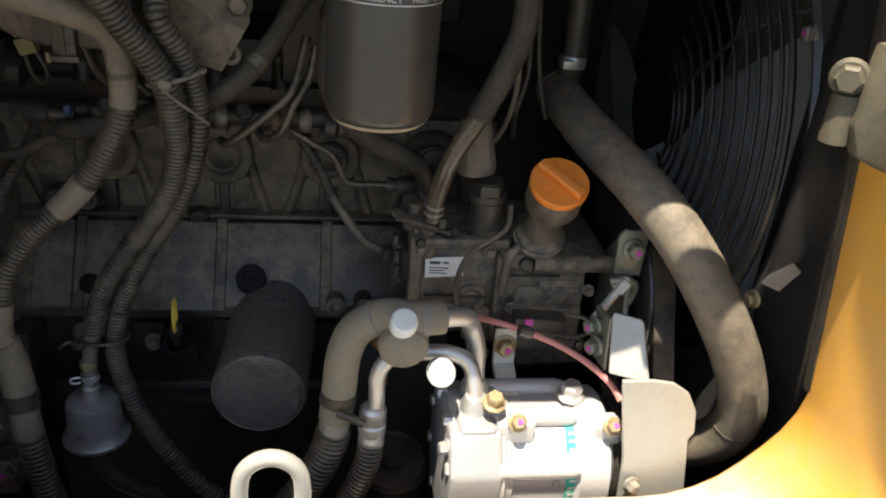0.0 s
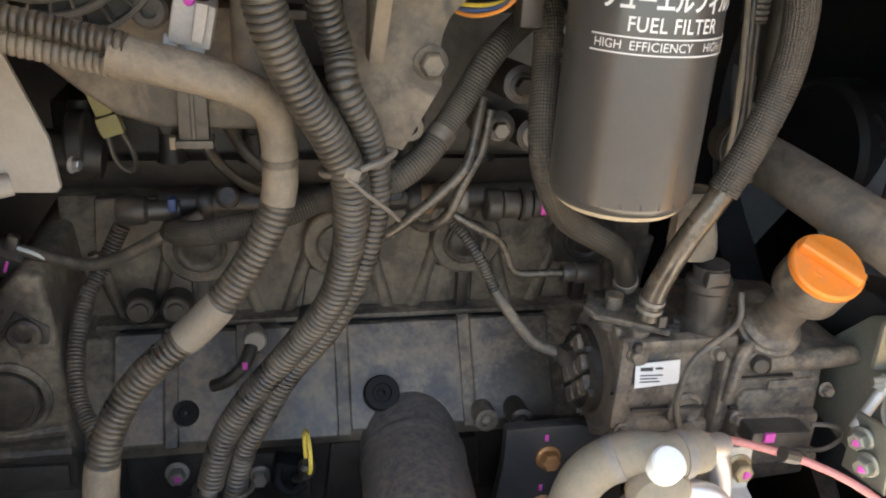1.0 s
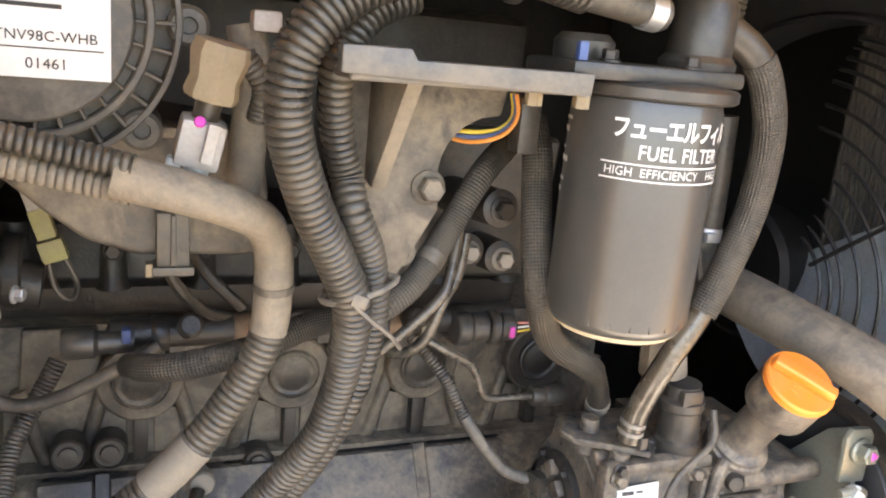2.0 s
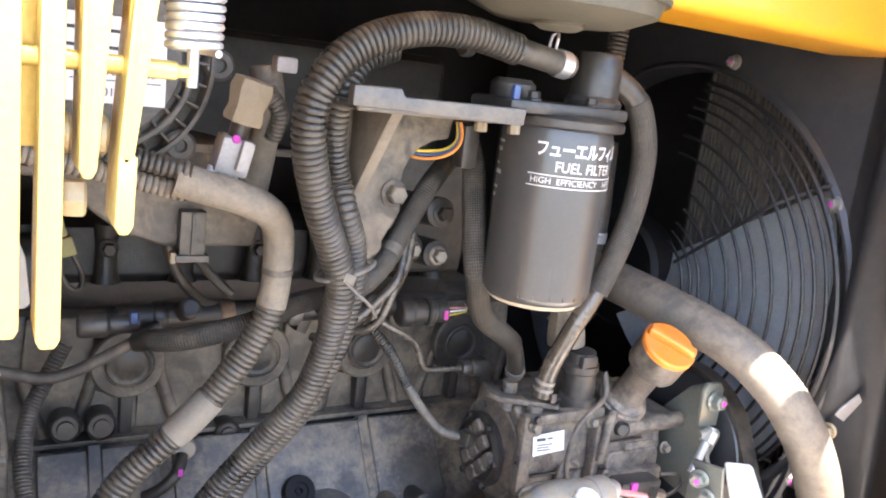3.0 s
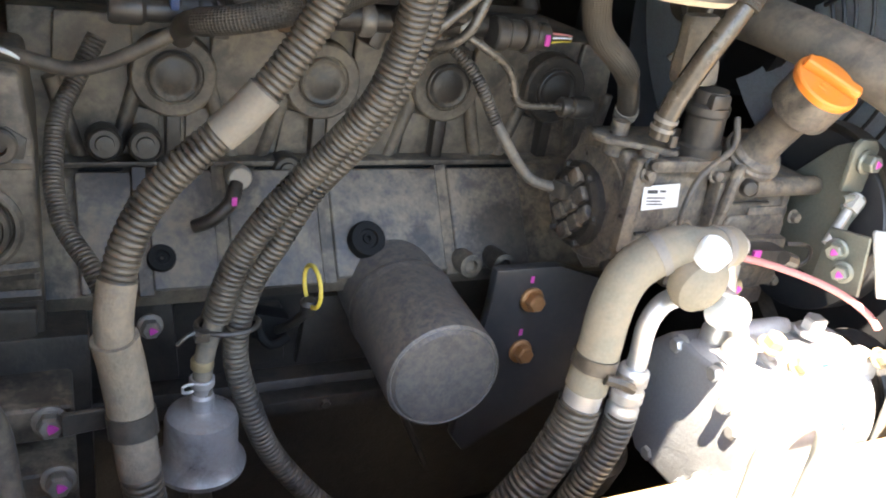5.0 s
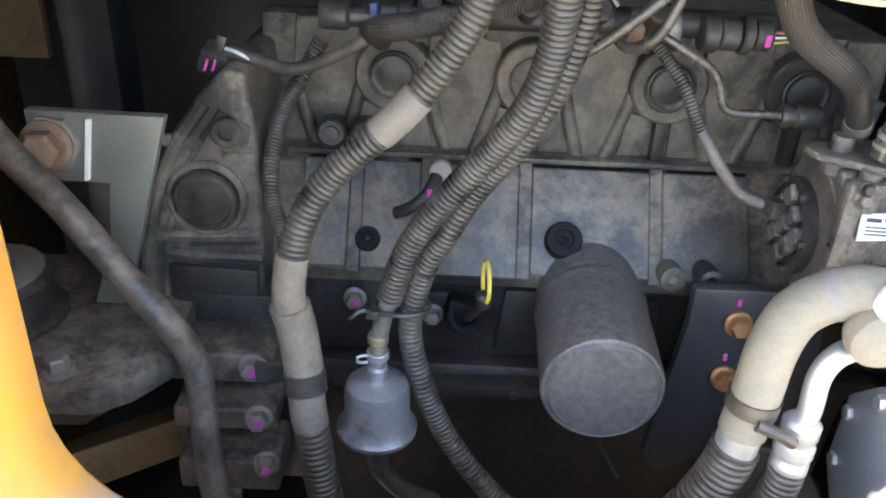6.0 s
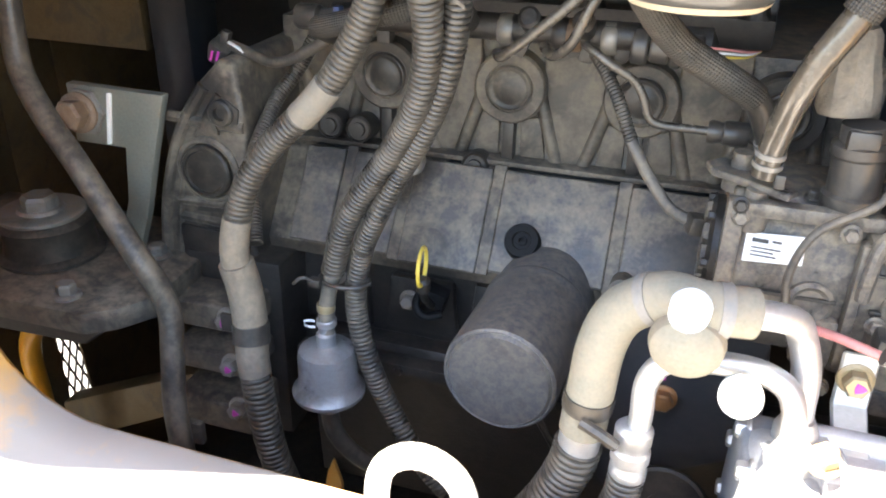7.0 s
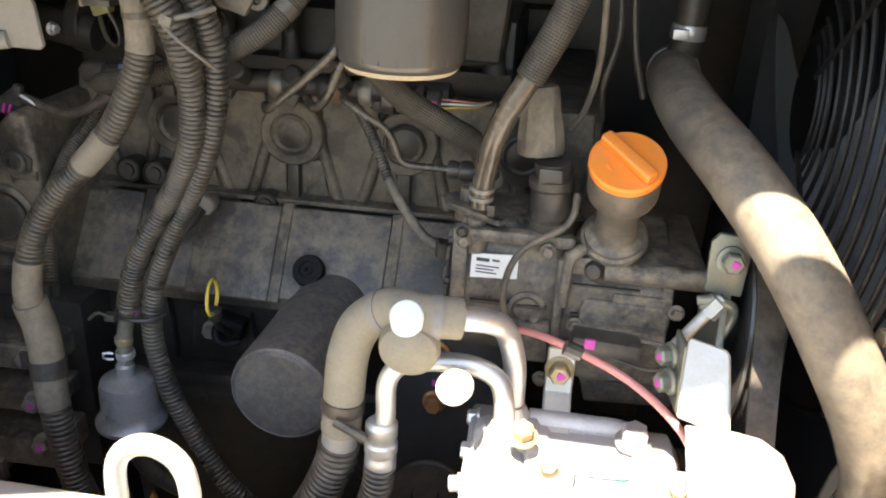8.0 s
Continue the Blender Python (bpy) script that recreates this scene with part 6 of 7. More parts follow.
for p_ in ((0.506, -0.2705, 1.420), (0.486, -0.2705, 1.645), (0.515, -0.2715, 1.22)):
    hexbolt(sh, p_, (-0.3, -1, 0), 0.0062, BOLT)
# grey plate standing in for a sunlit patch on the black shroud edge
sunlit_corner = thing("sunlit_corner_plate", "grey plate painting a sunlit patch on the shroud edge, with a bolt", "clip", (0.45, -0.24, 1.33))
bm = B()
prism(bm, [(0.0, 0.0), (0.020, -0.010), (0.030, 0.014), (0.018, 0.024), (0.002, 0.008)], (0.432, -0.247, 1.342), (1, 0, 0), (0, -0.3, 0.95), 0.002, 0.0006, 1)
part("plate", bm, GREYPL, sunlit_corner)
hexbolt(sunlit_corner, (0.432, -0.245, 1.325), (-1, -0.3, 0), 0.006, GOLD, False)

# coolant outlet pipe with its hose clamp above the thick hose
out = thing("coolant_outlet", "dark coolant pipe with a bright worm clamp", "pipe", (0.32, 0.0, 1.42))
bm = B()
tube(bm, [(0.31, 0.02, 1.40), (0.318, 0.004, 1.43), (0.322, 0.0, 1.47), (0.318, 0.0, 1.56)], 0.0125, 18)
part("pipe", bm, RUBBER_D, out)
bm = B()
lathe(bm, [(0.0135, 0), (0.0142, 0.001), (0.0142, 0.011), (0.0135, 0.012)], (0.321, 0.0005, 1.450), (0.05, 0, 1), 28)
box(bm, (0.313, -0.016, 1.456), (0.012, 0.009, 0.008), bevel=0.001)
part("worm_clamp", bm, ALU, out, "bright worm-drive clamp")
bm = B()
lathe(bm, [(0, 0), (0.011, 0), (0.011, 0.012), (0, 0.012)], (0.319, 0.001, 1.430), (0.05, -0.1, 1), 6)
part("hex_union", bm, BOLT, out)

# ---- cover with the name plate, upper rear of the engine ----
cov = thing("rear_cover", "dusty ribbed round cover with a white name plate", "engine cover", (-0.2, -0.06, 1.47))
CC = Vector((-0.215, -0.10, 1.592))
bm = B()
lathe(bm, [(0.074, -0.05), (0.074, 0.009), (0.0735, 0.010), (0.071, 0.010), (0.0705, 0.009), (0.0700, -0.004), (0.0615, -0.003), (0.0610, 0.013), (0.0600, 0.014), (0.0575, 0.014), (0.0565, 0.013), (0.0560, 0.005), (0.0520, 0.005), (0.051, 0.018), (0.050, 0.019), (0, 0.020)], CC, (0, -1, 0), 64)
part("disc", bm, RUBBER, cov)
for k in range(30):
    a = radians(12 * k)
    w = Vector((math.cos(a), 0, math.sin(a)))
    bm = B()
    box(bm, CC + w * 0.0655 + Vector((0, -0.003, 0)), (0.0105, 0.012, 0.0022), Matrix.Rotation(-a, 3, "Y"), bevel=0.0006, segs=1)
    part("rib", bm, RUBBER, cov)
    bm = B()
    box(bm, CC + w * 0.0545 + Vector((0, -0.008, 0)), (0.0065, 0.010, 0.0018), Matrix.Rotation(-a + 0.1, 3, "Y"), bevel=0.0005, segs=1)
    part("rib", bm, RUBBER, cov)
for a in (-118, -45, 0, 45, -150):
    w = Vector((math.cos(radians(a)), 0, math.sin(radians(a))))
    bm = B()
    lathe(bm, [(0.011, -0.03), (0.0105, 0.006), (0.0085, 0.008), (0.0045, 0.008), (0.004, 0.003), (0, 0.003)], CC + w * 0.077 + Vector((0, 0.0, 0)), (0, -1, 0), 20)
    part("bolt_lug", bm, RUBBER, cov)
PLO = Vector((-0.2655, -0.1225, 1.5625))
bm = B()
prism(bm, [(0, 0), (0.091, 0), (0.091, 0.052), (0, 0.052)], PLO, (1, 0, 0), (0, 0.05, 0.998), 0.0009, 0.0003, 1)
plate = part("name_plate", bm, WHITE, cov, "white name plate with black print")


def plate_text(body, size, x, z, spacing=1.0):
    src = text_mesh(body, size, spacing)
    for v in src.verts:
        v.co = PLO + Vector((x + v.co.x, -0.0016 + 0.05 * (z + v.co.y), z + v.co.y))
    part("lettering", src, INK, plate, "black printed lettering")


plate_text("MODEL", 0.0078, 0.008, 0.0165)
plate_text("4TNV98C-WHB", 0.0068, 0.038, 0.0170, 1.02)
plate_text("NO", 0.0078, 0.016, 0.0045)
plate_text("01461", 0.0070, 0.054, 0.0045, 1.05)
for z in (0.0135,):
    bm = B()
    prism(bm, [(0.036, z), (0.088, z), (0.088, z + 0.0006), (0.036, z + 0.0006)], PLO + Vector((0, -0.0012, 0)), (1, 0, 0), (0, 0.05, 0.998), 0.0003, 0, 1)
    part("printed_line", bm, INK, plate)
for z in (0.032, 0.042):
    bm = B()
    prism(bm, [(0.016, z), (0.070, z), (0.070, z + 0.002), (0.016, z + 0.002)], PLO + Vector((0, -0.0012, 0)), (1, 0, 0), (0, 0.05, 0.998), 0.0003, 0, 1)
    part("print_bar", bm, INK, plate)
nudge(cov, 0.009, -0.016, 0.004)
housing = thing("rear_housing", "dusty rounded housing under the ribbed cover", "engine housing", (-0.17, -0.05, 1.455))
bm = B()
prism(bm, [(-0.30, 1.55), (-0.225, 1.505), (-0.205, 1.487), (-0.185, 1.472), (-0.157, 1.463), (-0.092, 1.463), (-0.085, 1.50), (-0.09, 1.53), (-0.15, 1.54), (-0.2, 1.545), (-0.30, 1.56)], (0, 0.06, 0), (1, 0, 0), (0, 0, 1), 0.145, 0.012, 4)
part("pan", bm, CAST, housing)
bm = B()
box(bm, (-0.13, -0.086, 1.537), (0.12, 0.03, 0.006), bevel=0.002)
part("ledge", bm, CAST, housing)
nudge(housing, 0.005, -0.005, 0.002)
boxc = thing("box_connector", "grey box connector clipped under the housing", "connector", (-0.142, -0.09, 1.452))
bm = B()
box(bm, (-0.142, -0.092, 1.472), (0.0185, 0.016, 0.036), bevel=0.002)
box(bm, (-0.142, -0.0935, 1.456), (0.023, 0.018, 0.005), bevel=0.001)
box(bm, (-0.142, -0.1005, 1.474), (0.003, 0.003, 0.030), bevel=0.001)
part("body", bm, CONDUIT, boxc)
bm = B()
box(bm, (-0.155, -0.096, 1.456), (0.004, 0.008, 0.008), bevel=0.001)
part("tab", bm, TANPL, boxc)

nudge(boxc, 0.0075, 0.0, 0.003)

sens = thing("pressure_sensor", "grey sensor connector with a pink paint mark", "sensor", (-0.131, -0.15, 1.52))
SA = Vector((0.20, -0.1, 0.95)).normalized()
sb = Vector((-0.133, -0.150, 1.530))
R3 = Matrix(frame_of(SA, (0, 1, 0))).transposed()
bm = B()
box(bm, sb + SA * 0.012, (0.022, 0.020, 0.024), R3, bevel=0.003)
part("body", bm, GREYPL, sens)
bm = B()
box(bm, sb + SA * 0.013 + Vector((0.004, -0.012, 0)), (0.006, 0.006, 0.020), R3, bevel=0.001)
part("latch_rib", bm, GREYPL, sens)
bm = B()
lathe(bm, [(0, 0), (0.0055, 0), (0.0060, 0.002), (0.0060, 0.008), (0, 0.008)], sb - SA * 0.006 + Vector((0.002, 0, 0)), SA, 14)
lathe(bm, [(0, 0), (0.0035, 0), (0.0035, 0.008), (0, 0.008)], sb - SA * 0.004 + Vector((-0.010, -0.002, 0)), SA, 12)
part("tips", bm, CAPW, sens, "pale plastic tips")
bm = B()
lathe(bm, [(0, 0), (0.0029, 0), (0.0024, 0.0010), (0, 0.0012)], sb + SA * 0.0235 + Vector((-0.003, -0.0095, 0.0)), (0, -1, 0.4), 12)
part("paint_mark", bm, PINK, sens, "pink paint dab")
bm = B()
lathe(bm, [(0, 0), (0.0065, 0), (0.0065, 0.012), (0.008, 0.014), (0, 0.014)], sb + SA * 0.024, SA, 14)
part("neck", bm, CONDUIT, sens)
bm = B()
lathe(bm, [(0, 0), (0.0125, 0), (0.0135, 0.003), (0.0120, 0.010), (0.0145, 0.022), (0.013, 0.028), (0, 0.029)], sb + SA * 0.034, SA, 8)
part("boot", bm, TANPL, sens, "tan dusty rubber boot")
bm = B()
tube(bm, [(-0.108, -0.135, 1.60), (-0.103, -0.135, 1.575), (-0.103, -0.125, 1.545), (-0.104, -0.11, 1.50)], 0.010, 14)
part("pipe", bm, TAPE, sens)
bm = B()
box(bm, (-0.10, -0.15, 1.602), (0.014, 0.014, 0.010), bevel=0.002)
part("clip", bm, GREYPL, sens)
bm = B()
tube(bm, [(-0.11, -0.15, 1.585), (-0.10, -0.148, 1.570), (-0.101, -0.14, 1.553)], 0.006, 12, pitch=0.003, depth=0.001)
part("conduit", bm, CONDUIT, sens)
nudge(sens, 0.005, -0.002, 0.0)
gc = thing("hanging_connector", "yellow-green cable connector with a pink tip", "connector", (-0.222, 0.05, 1.40))
ga = Vector((0.30, 0, -0.95)).normalized()
g0 = Vector((-0.232, 0.035, 1.475))
R3 = Matrix(frame_of(ga, (0, 1, 0))).transposed()
bm = B()
box(bm, g0 + ga * 0.030, (0.013, 0.012, 0.022), R3, bevel=0.002)
box(bm, g0 + ga * 0.050, (0.017, 0.013, 0.016), R3, bevel=0.002)
part("body", bm, LIME, gc)
bm = B()
box(bm, g0 + ga * 0.012, (0.012, 0.010, 0.018), R3, bevel=0.002)
part("half", bm, GREYPL, gc)
bm = B()
box(bm, g0 + ga * 0.0, (0.010, 0.010, 0.008), R3, bevel=0.002)
part("paint_mark", bm, PINK, gc, "pink tip")
bm = B()
tube(bm, [g0 + ga * 0.055 + Vector((-0.005, 0, 0)), g0 + ga * 0.08 + Vector((-0.008, 0, 0)), g0 + ga * 0.09, g0 + ga * 0.08 + Vector((0.006, 0, 0.004)), g0 + ga * 0.055 + Vector((0.005, 0, 0))], 0.0022, 8)
part("cable", bm, CONDUIT, gc)
bm = B()
tube(bm, [g0, g0 + Vector((-0.025, 0, 0.03)), g0 + Vector((-0.06, 0.01, 0.05))], 0.0022, 8)
part("cable", bm, CONDUIT, gc)

nudge(gc, 0.010, -0.004, 0.008)
wb = thing("white_bracket", "pale painted steel bracket with a bright bolt", "bracket", (-0.26, -0.01, 1.40))
bm = B()
prism(bm, [(-0.40, 1.398), (-0.243, 1.396), (-0.239, 1.400), (-0.2425, 1.435), (-0.262, 1.49), (-0.30, 1.56), (-0.40, 1.56)], (0, -0.012, 0), (1, 0, 0), (0, 0, 1), 0.006, 0.002, 2)
part("plate", bm, PALE, wb)
hexbolt(wb, (-0.232, -0.012, 1.415), (1, -0.3, 0), 0.0045, ALU, False)
bm = B()
tube(bm, [(-0.40, -0.03, 1.40), (-0.33, -0.035, 1.397), (-0.30, -0.03, 1.400), (-0.27, -0.02, 1.404)], 0.008, 12)
part("rolled_edge", bm, PALE, wb)
for p_ in ((-0.375, -0.04, 1.400),):
    hexbolt(wb, p_, (0, -1, 0), 0.008, BOLT, False)

nudge(wb, 0.006, -0.010, 0.006)

# upper-left shapes behind: intake trunk and hoses
trunk = thing("intake_pipe", "dark air intake pipe behind the sensors", "pipe", (-0.16, 0.06, 1.42))
bm = B()
tube(bm, [(-0.40, 0.05, 1.425), (-0.30, 0.04, 1.42), (-0.25, 0.035, 1.413), (-0.215, 0.035, 1.408)], 0.017, 20)
part("pipe", bm, DARK, trunk)
bm = B()
lathe(bm, [(0.025, 0), (0.027, 0.002), (0.027, 0.012), (0.025, 0.014)], (-0.24, 0.043, 1.416), (1, 0, 0), 24)
part("clamp", bm, DARK, trunk)
for pts in ([(-0.14, -0.03, 1.46), (-0.13, -0.03, 1.43), (-0.11, -0.02, 1.405), (-0.09, -0.01, 1.395)], [(-0.12, -0.02, 1.45), (-0.105, -0.03, 1.43), (-0.085, -0.03, 1.41)]):
    ob = thing("cable", "small black cable behind the conduits", "cable", pts[-1], group="engine cables")
    bm = B()
    tube(bm, pts, 0.0042, 10)
    part("sheath", bm, RUBBER_D, ob)

sl = thing("speed_sensor", "black sensor plug with a pink mark on the flywheel housing", "sensor", (-0.28, 0.0, 1.32))
bm = B()
lathe(bm, [(0.012, -0.02), (0.012, 0.004), (0.014, 0.005), (0.014, 0.012), (0.006, 0.014), (0.005, 0.008), (0, 0.008)], (-0.273, -0.022, 1.318), (0.1, -0.9, 0.3), 18)
part("boss", bm, CAST, sl)
bm = B()
box(bm, (-0.281, -0.01, 1.345), (0.022, 0.02, 0.022), euler(20, 25, 0), bevel=0.004)
box(bm, (-0.276, -0.012, 1.358), (0.008, 0.008, 0.014), euler(0, 20, 0), bevel=0.002)
part("body", bm, BLACKPL, sl)
bm = B()
for s in (-1, 1):
    box(bm, (-0.2825 + s * 0.003, -0.0225, 1.344), (0.0018, 0.0015, 0.009), euler(0, 20, 0), bevel=0)
part("paint_mark", bm, PINK, sl, "pink paint mark")
bm = B()
tube(bm, [(-0.27, -0.012, 1.352), (-0.25, -0.02, 1.350), (-0.225, -0.025, 1.345), (-0.20, -0.03, 1.352), (-0.165, -0.035, 1.372), (-0.14, -0.03, 1.385)], 0.0048, 12)
part("cable", bm, RUBBER, sl)
bm = B()
tube(bm, [(-0.272, -0.014, 1.355), (-0.262, -0.02, 1.354), (-0.252, -0.023, 1.350)], 0.0015, 8)
part("bare_end", bm, CAPW, sl)

# ---- engine mount, rod and frame on the rear side ----
mt = thing("engine_mount", "dusty rubber engine mount with a steel washer and nut", "engine mount", (-0.435, -0.09, 1.145))
bm = B()
lathe(bm, [(0.050, 0), (0.050, 0.003), (0.043, 0.006), (0.041, 0.020), (0.045, 0.034), (0.038, 0.040), (0, 0.040)], (-0.435, -0.085, 1.150), (0, 0, 1), 40)
part("rubber", bm, RUBBER_D, mt)
bm = B()
lathe(bm, [(0, 0), (0.0385, 0), (0.0395, 0.001), (0.0395, 0.004), (0.038, 0.005), (0.022, 0.005), (0.020, 0.008), (0, 0.008)], (-0.435, -0.088, 1.190), (0, 0, 1), 44)
part("washer", bm, BOLT, mt)
bm = B()
lathe(bm, [(0, 0), (0.017, 0), (0.017, 0.011), (0.014, 0.014), (0, 0.014)], (-0.435, -0.088, 1.196), (0, 0, 1), 6)
part("nut", bm, BOLT, mt)
nudge(mt, -0.012, 0.0, 0.004)
dk = thing("mount_bracket", "heavy dusty black steel mount bracket", "bracket", (-0.4, -0.1, 1.14))
bm = B()
prism(bm, [(-0.60, -0.175), (-0.345, -0.172), (-0.322, -0.155), (-0.302, -0.125), (-0.31, 0.02), (-0.60, 0.02)], (0, 0, 1.130), (1, 0, 0), (0, 1, 0), 0.022, 0.004, 2)
part("beam", bm, CAST, dk)
bm = B()
prism(bm, [(-0.60, 1.100), (-0.36, 1.108), (-0.33, 1.132), (-0.60, 1.132)], (0, -0.150, 0), (1, 0, 0), (0, 0, 1), 0.008, 0.002, 1)
part("web", bm, DARK, dk)
for x, y in ((-0.375, -0.15), (-0.345, -0.06)):
    hexbolt(dk, (x, y, 1.152), (0, 0, 1), 0.009, BOLT, False)
bp = thing("side_plate", "grey steel side plate with a slot and a rusty bolt", "bracket", (-0.33, -0.07, 1.17))
bm = B()
prism(bm, [(-0.395, 1.324), (-0.296, 1.323), (-0.313, 1.268), (-0.330, 1.209), (-0.346, 1.165), (-0.370, 1.165), (-0.350, 1.218), (-0.343, 1.270), (-0.395, 1.270)], (0, -0.066, 0), (1, 0, 0), (0, 0, 1), 0.010, 0.002, 2)
part("plate", bm, GREENZ, bp)
# white strip: the lit edge of the plate put in as colour
bm = B()
prism(bm, [(-0.3600, 1.2725), (-0.3560, 1.2725), (-0.3475, 1.3195), (-0.3515, 1.3195)], (0, -0.0755, 0), (1, 0, 0), (0, 0, 1), 0.003, 0.0005, 1)
part("lit_edge", bm, WHITE, bp, "white strip painting the lit plate edge")
bm = B()
prism(bm, [(-0.402, 1.300), (-0.384, 1.321), (-0.366, 1.319), (-0.356, 1.300), (-0.367, 1.281), (-0.386, 1.281)], (0, -0.0765, 0), (1, 0, 0), (0, 0, 1), 0.005, 0.0015, 2)
part("clamp_plate", bm, BOLT, bp)
hexbolt(bp, (-0.379, -0.083, 1.301), (0.1, -1, 0.1), 0.0135, RUST, False)
nudge(bp, -0.006, 0.0, -0.002)
rod = thing("stay_rod", "bent dusty black steel rod", "rod", (-0.262, -0.16, 0.98))
bm = B()
tube(bm, [(-0.4425, -0.0679, 1.495), (-0.4374, -0.0789, 1.42), (-0.4345, -0.0884, 1.355), (-0.4298, -0.0928, 1.336), (-0.4176, -0.1009, 1.323), (-0.3935, -0.1114, 1.298), (-0.3603, -0.1246, 1.271), (-0.3272, -0.134, 1.232), (-0.2966, -0.1426, 1.197), (-0.285, -0.1398, 1.173), (-0.2774, -0.1404, 1.148), (-0.2743, -0.1493, 1.113), (-0.2678, -0.1651, 1.066), (-0.2544, -0.1783, 0.9977)], 0.0105, 18)
part("rod", bm, RUBBER, rod)
bm = B()
prism(bm, [(-0.012, -0.012), (0.012, -0.012), (0.012, 0.012), (-0.012, 0.012)], (-0.262, -0.15, 1.035), (1, 0, 0), (0, 0, 1), 0.008, 0.003, 2)
part("foot", bm, RUBBER, rod)
bf = thing("rear_partition", "shaded brown partition sheet behind the mount", "partition", (-0.5, 0.16, 1.1))
bm = B()
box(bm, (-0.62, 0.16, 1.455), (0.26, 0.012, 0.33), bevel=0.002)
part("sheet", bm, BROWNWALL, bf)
bm = B()
box(bm, (-0.445, 0.17, 1.36), (0.05, 0.06, 0.55), bevel=0.004)
part("post", bm, BLACKSHEET, bf)
lower = thing("frame_member", "yellow frame member low beside the mesh, its brace coloured brown for shade", "frame", (-0.5, 0.0, 0.63))
bm = B()
tube(bm, [(-0.47, -0.045, 1.045), (-0.515, -0.043, 1.035), (-0.548, -0.04, 1.012), (-0.568, -0.035, 0.97), (-0.573, -0.03, 0.90), (-0.573, -0.03, 0.72), (-0.573, -0.03, 0.63)], 0.012, 14)
part("edge", bm, YELLOW, lower)
# brace in brown: the shade on its yellow paint put into the colour
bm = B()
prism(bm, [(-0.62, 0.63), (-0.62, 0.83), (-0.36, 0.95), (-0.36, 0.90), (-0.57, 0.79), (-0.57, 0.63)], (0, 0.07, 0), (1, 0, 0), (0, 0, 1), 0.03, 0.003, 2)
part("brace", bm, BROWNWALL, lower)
mesh = thing("mesh_screen", "expanded metal mesh over a bright opening", "mesh screen", (-0.772, 0.3, 0.64))
for k in range(9):
    for s_ in (0, 1):
        y = 0.15 + 0.017 * k
        bm = B()
        tube(bm, [(-0.772 + 0.002 * s_, y + 0.06 * s_, 0.63), (-0.772 + 0.002 * s_, y + 0.06 * (1 - s_), 0.80)], 0.0022, 6, smooth=False)
        part("strand", bm, WIRE, mesh)

tab = thing("frame_tab", "yellow painted upright tab with a pointed tip", "bracket", (-0.222, 0.04, 0.635))
bm = B()
prism(bm, [(-0.236, 0.634), (-0.208, 0.634), (-0.210, 0.815), (-0.220, 0.850), (-0.228, 0.830), (-0.234, 0.80)], (0, 0.043, 0), (1, 0, 0), (0, 0, 1), 0.006, 0.0015, 2)
part("plate", bm, DUSTYEL, tab)
bm = B()
prism(bm, [(-0.250, 0.020), (-0.195, 0.020), (-0.195, 0.070), (-0.250, 0.070)], (0, 0, 0.636), (1, 0, 0), (0, 1, 0), 0.006, 0.0015, 2)
part("foot", bm, DUSTYEL, tab)
sheet = thing("lower_sheet", "brown shaded sheet standing before the mesh", "partition", (-0.61, 0.22, 0.635))
bm = B()
prism(bm, [(0.09, 0.634), (0.33, 0.634), (0.33, 1.03), (0.11, 1.03), (0.07, 0.98)], (-0.607, 0, 0), (0, 1, 0), (0, 0, 1), 0.004, 0.001, 1)
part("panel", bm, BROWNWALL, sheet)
bm = B()
tube(bm, [(-0.604, 0.07, 0.98), (-0.604, 0.10, 1.025), (-0.604, 0.14, 1.033), (-0.604, 0.33, 1.033)], 0.005, 10)
part("rolled_edge", bm, BROWNWALL, sheet)

# striker loop on the sill
st = thing("striker_loop", "pale steel striker loop standing on the sill", "striker", (0.040, -0.404, 1.17))
bm = B()
tube(bm, [(0.0215, -0.404, 1.15), (0.0215, -0.404, 1.24), (0.0215, -0.404, 1.280), (0.027, -0.404, 1.2945), (0.040, -0.404, 1.3005), (0.053, -0.404, 1.2945), (0.0585, -0.404, 1.280), (0.0585, -0.404, 1.24), (0.0585, -0.404, 1.15)], 0.0052, 16)
part("loop", bm, STEEL, st)

nudge(st, 0.006, -0.006, 0.010)

# latch plates hanging from the hood edge
la = thing("hood_latch", "yellow chromate latch plates with a coil spring", "latch", (-0.25, -0.376, 1.50))
# each plate: its edges at the foot and at the top, and their heights
for x0, x1, z0, x2, x3, z1 in ((-0.300, -0.252, 1.509, -0.300, -0.252, 1.72), (-0.2475, -0.2400, 1.505, -0.2470, -0.2405, 1.72), (-0.300, -0.2405, 1.568, -0.300, -0.2405, 1.72), (-0.2360, -0.2305, 1.561, -0.2360, -0.2225, 1.70), (-0.2245, -0.2195, 1.566, -0.2165, -0.2050, 1.70), (-0.2250, -0.2190, 1.543, -0.2245, -0.2185, 1.569)):
    thin = 0.006 if x1 - x0 > 0.055 else 0.024
    bm = B()
    prism(bm, [(x0, z0 + 0.003), (x0 + 0.0015, z0), (x1 - 0.0015, z0), (x1, z0 + 0.003), (x3, z1), (x2, z1)], (0, -0.373, 0), (1, 0, 0), (0, 0, 1), thin, 0.001, 2)
    part("plate", bm, ZINCY, la)
bm = B()
n = 14
tube(bm, [(-0.2005 + 0.0085 * math.cos(a), -0.385 + 0.0085 * math.sin(a), 1.604 + 0.0030 * a / (2 * math.pi)) for a in np.linspace(0, 2 * math.pi * n, n * 14)], 0.0014, 6, smooth=False)
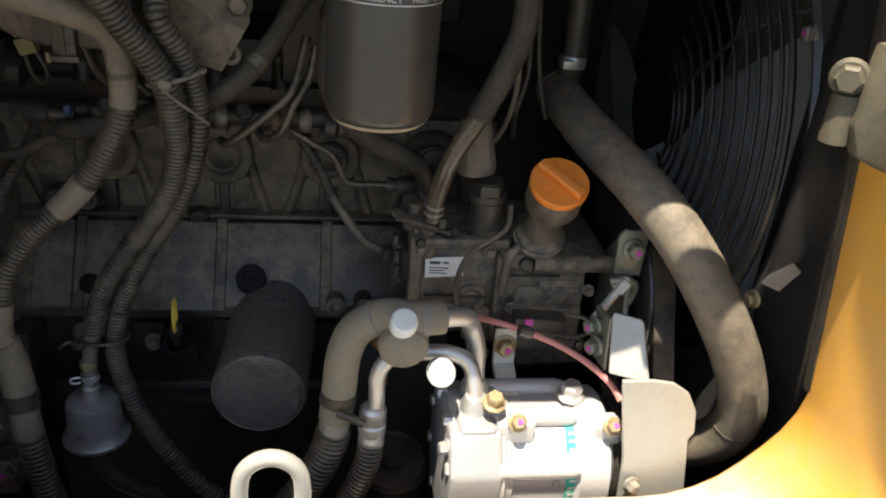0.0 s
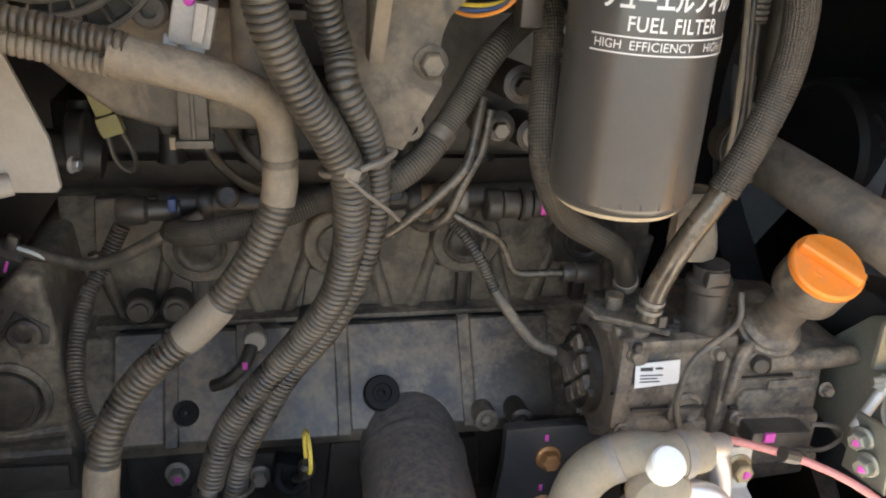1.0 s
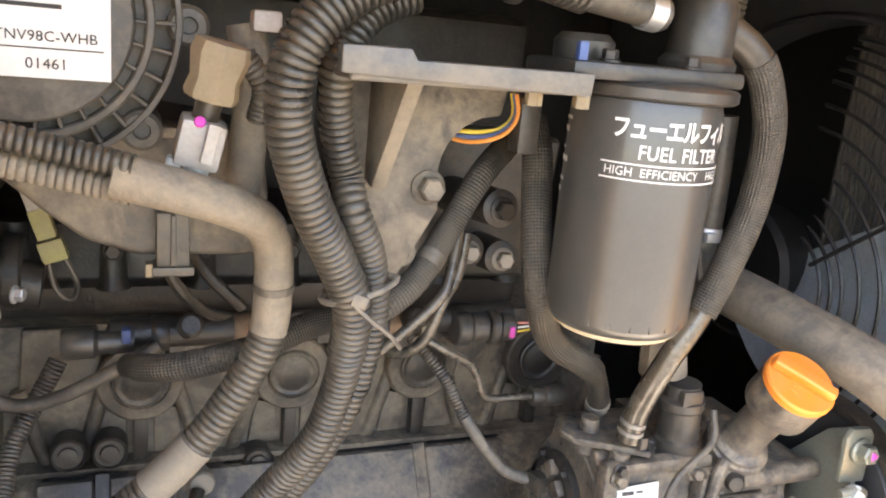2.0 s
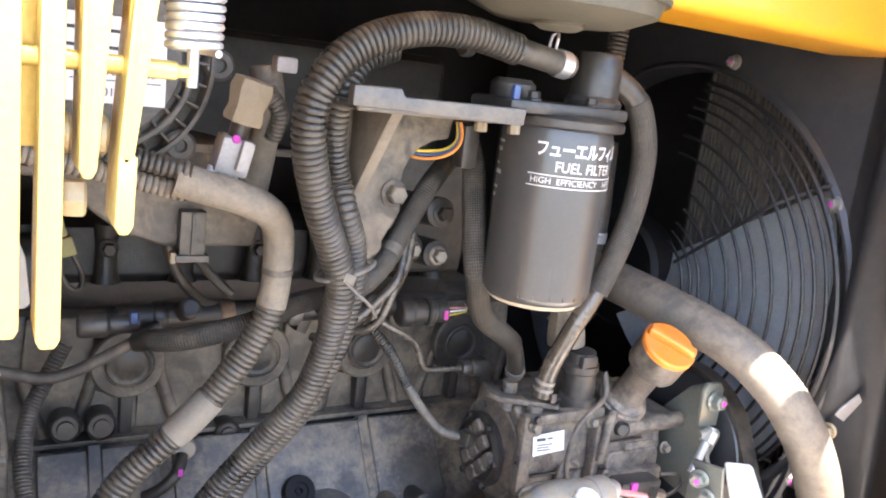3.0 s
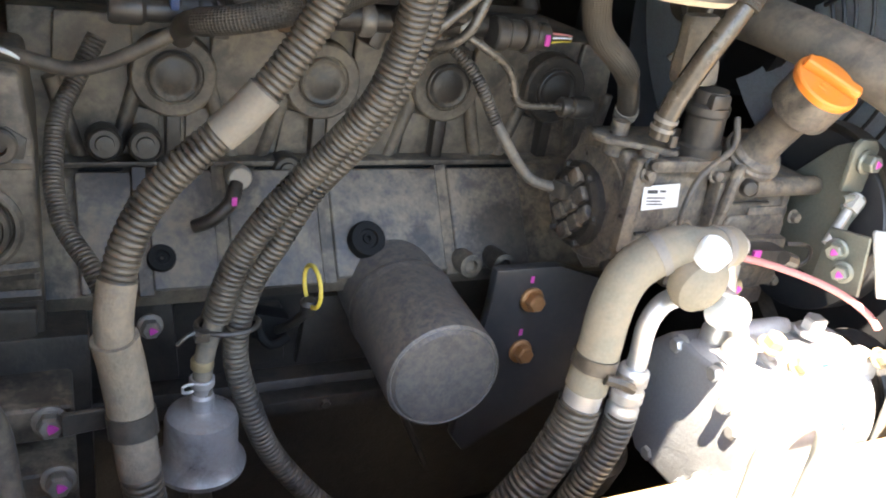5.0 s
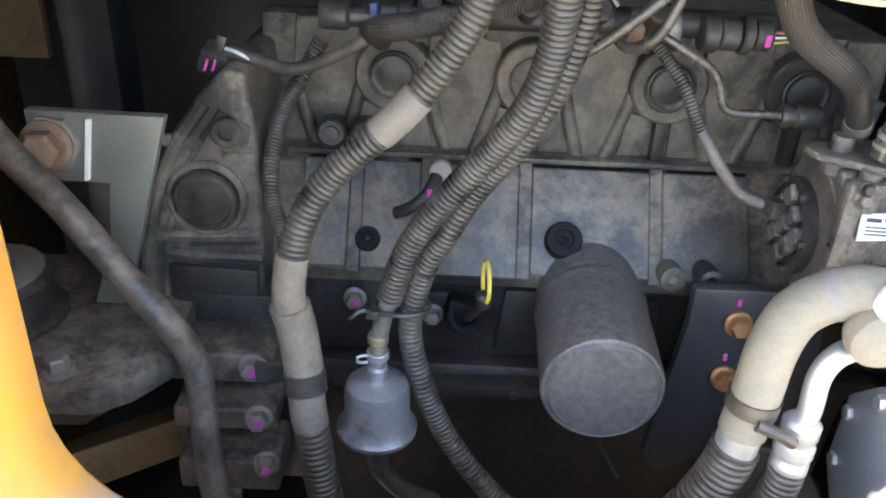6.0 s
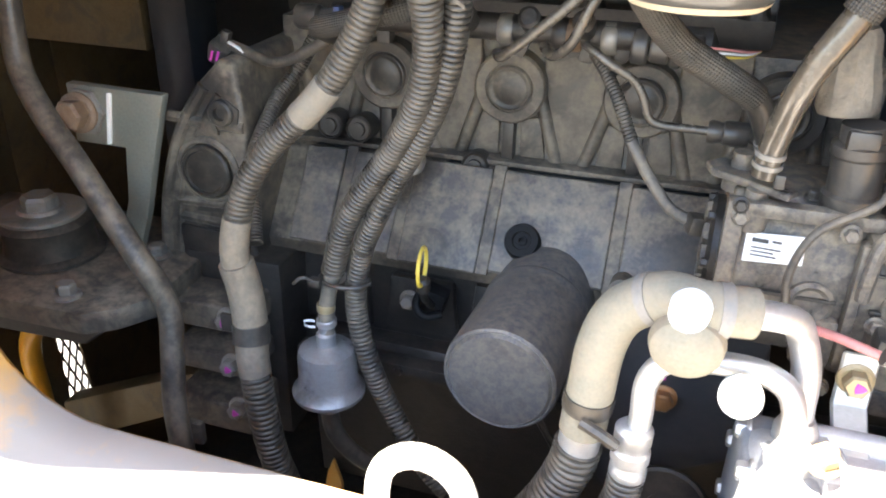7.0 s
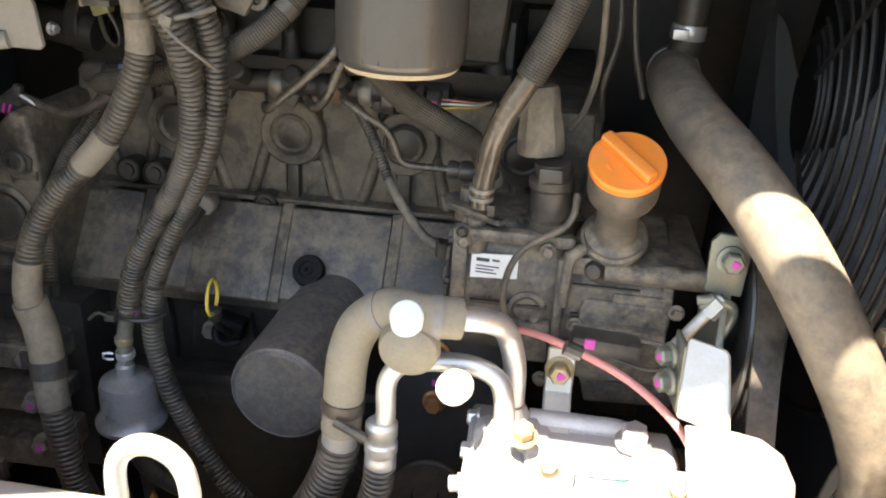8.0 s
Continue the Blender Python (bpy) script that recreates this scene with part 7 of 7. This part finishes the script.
part("spring", bm, ALU, la, "bright coil spring")
bm = B()
lathe(bm, [(0, 0), (0.0032, 0), (0.0032, 0.046), (0.0022, 0.047), (0.0022, 0.052), (0, 0.052)], (-0.252, -0.385, 1.597), (1, 0, 0), 14)
part("pin", bm, ZINCY, la)
bm = B()
lathe(bm, [(0, 0), (0.0020, 0), (0.0020, 0.055), (0, 0.055)], (-0.2005, -0.385, 1.592), (0, 0, 1), 10)
part("spring_rod", bm, ALU, la)
for x, z in ((-0.2365, 1.553), (-0.2305, 1.574), (-0.2415, 1.574)):
    bm = B()
    lathe(bm, [(0, 0), (0.0062, 0), (0.0066, 0.001), (0.0066, 0.006), (0.0055, 0.007), (0, 0.007)], (x - 0.003, -0.385, z), (1, 0, 0), 6 if z < 1.56 else 20)
    part("bolt", bm, GOLD, la)

nudge(la, -0.0038, 0.0, 0.001)

# hinge block on the body post
hg = thing("door_hinge", "olive plated hinge block with bolts on the body post", "hinge", (0.42, -0.33, 1.47))
bm = B()
prism(bm, [(0.404, 1.552), (0.52, 1.556), (0.52, 1.472), (0.43, 1.475), (0.408, 1.484), (0.399, 1.503)], (0, -0.340, 0), (1, 0, 0), (0, 0, 1), 0.012, 0.003, 2)
part("leaf", bm, OLIVE, hg)
hexbolt(hg, (0.396, -0.338, 1.530), (-0.7, -1, 0), 0.0085, OLIVE, False)
hexbolt(hg, (0.432, -0.353, 1.545), (0, -1, 0), 0.0070, OLIVE, False)
bm = B()
lathe(bm, [(0, 0), (0.009, 0), (0.009, 0.03), (0, 0.03)], (0.398, -0.338, 1.49), (0, 0, 1), 16)
part("barrel", bm, OLIVE, hg)

nudge(hg, -0.017, -0.014, 0.010)

# black horn-shaped box under the hood
bx = thing("hood_box", "dark rounded box under the hood edge", "box", (0.07, -0.2, 1.65))
bm = B()
lathe(bm, [(0, 0), (0.045, 0.0), (0.065, 0.008), (0.070, 0.02), (0.070, 0.06), (0, 0.06)], (0.075, -0.21, 1.652), (0, 0, 1), 40)
part("shell", bm, OLIVE, bx)
bm = B()
lathe(bm, [(0.0655, 0), (0.0720, 0.0008), (0.0728, 0.003), (0.0720, 0.0055), (0.0695, 0.006)], (0.075, -0.21, 1.668), (0, 0, 1), 48)
part("rim", bm, OLIVE, bx)
bm = B()
lathe(bm, [(0, 0), (0.012, 0), (0.018, 0.003), (0.018, 0.008), (0, 0.008)], (0.075, -0.21, 1.6465), (0, 0, 1), 24)
part("boss", bm, OLIVE, bx)
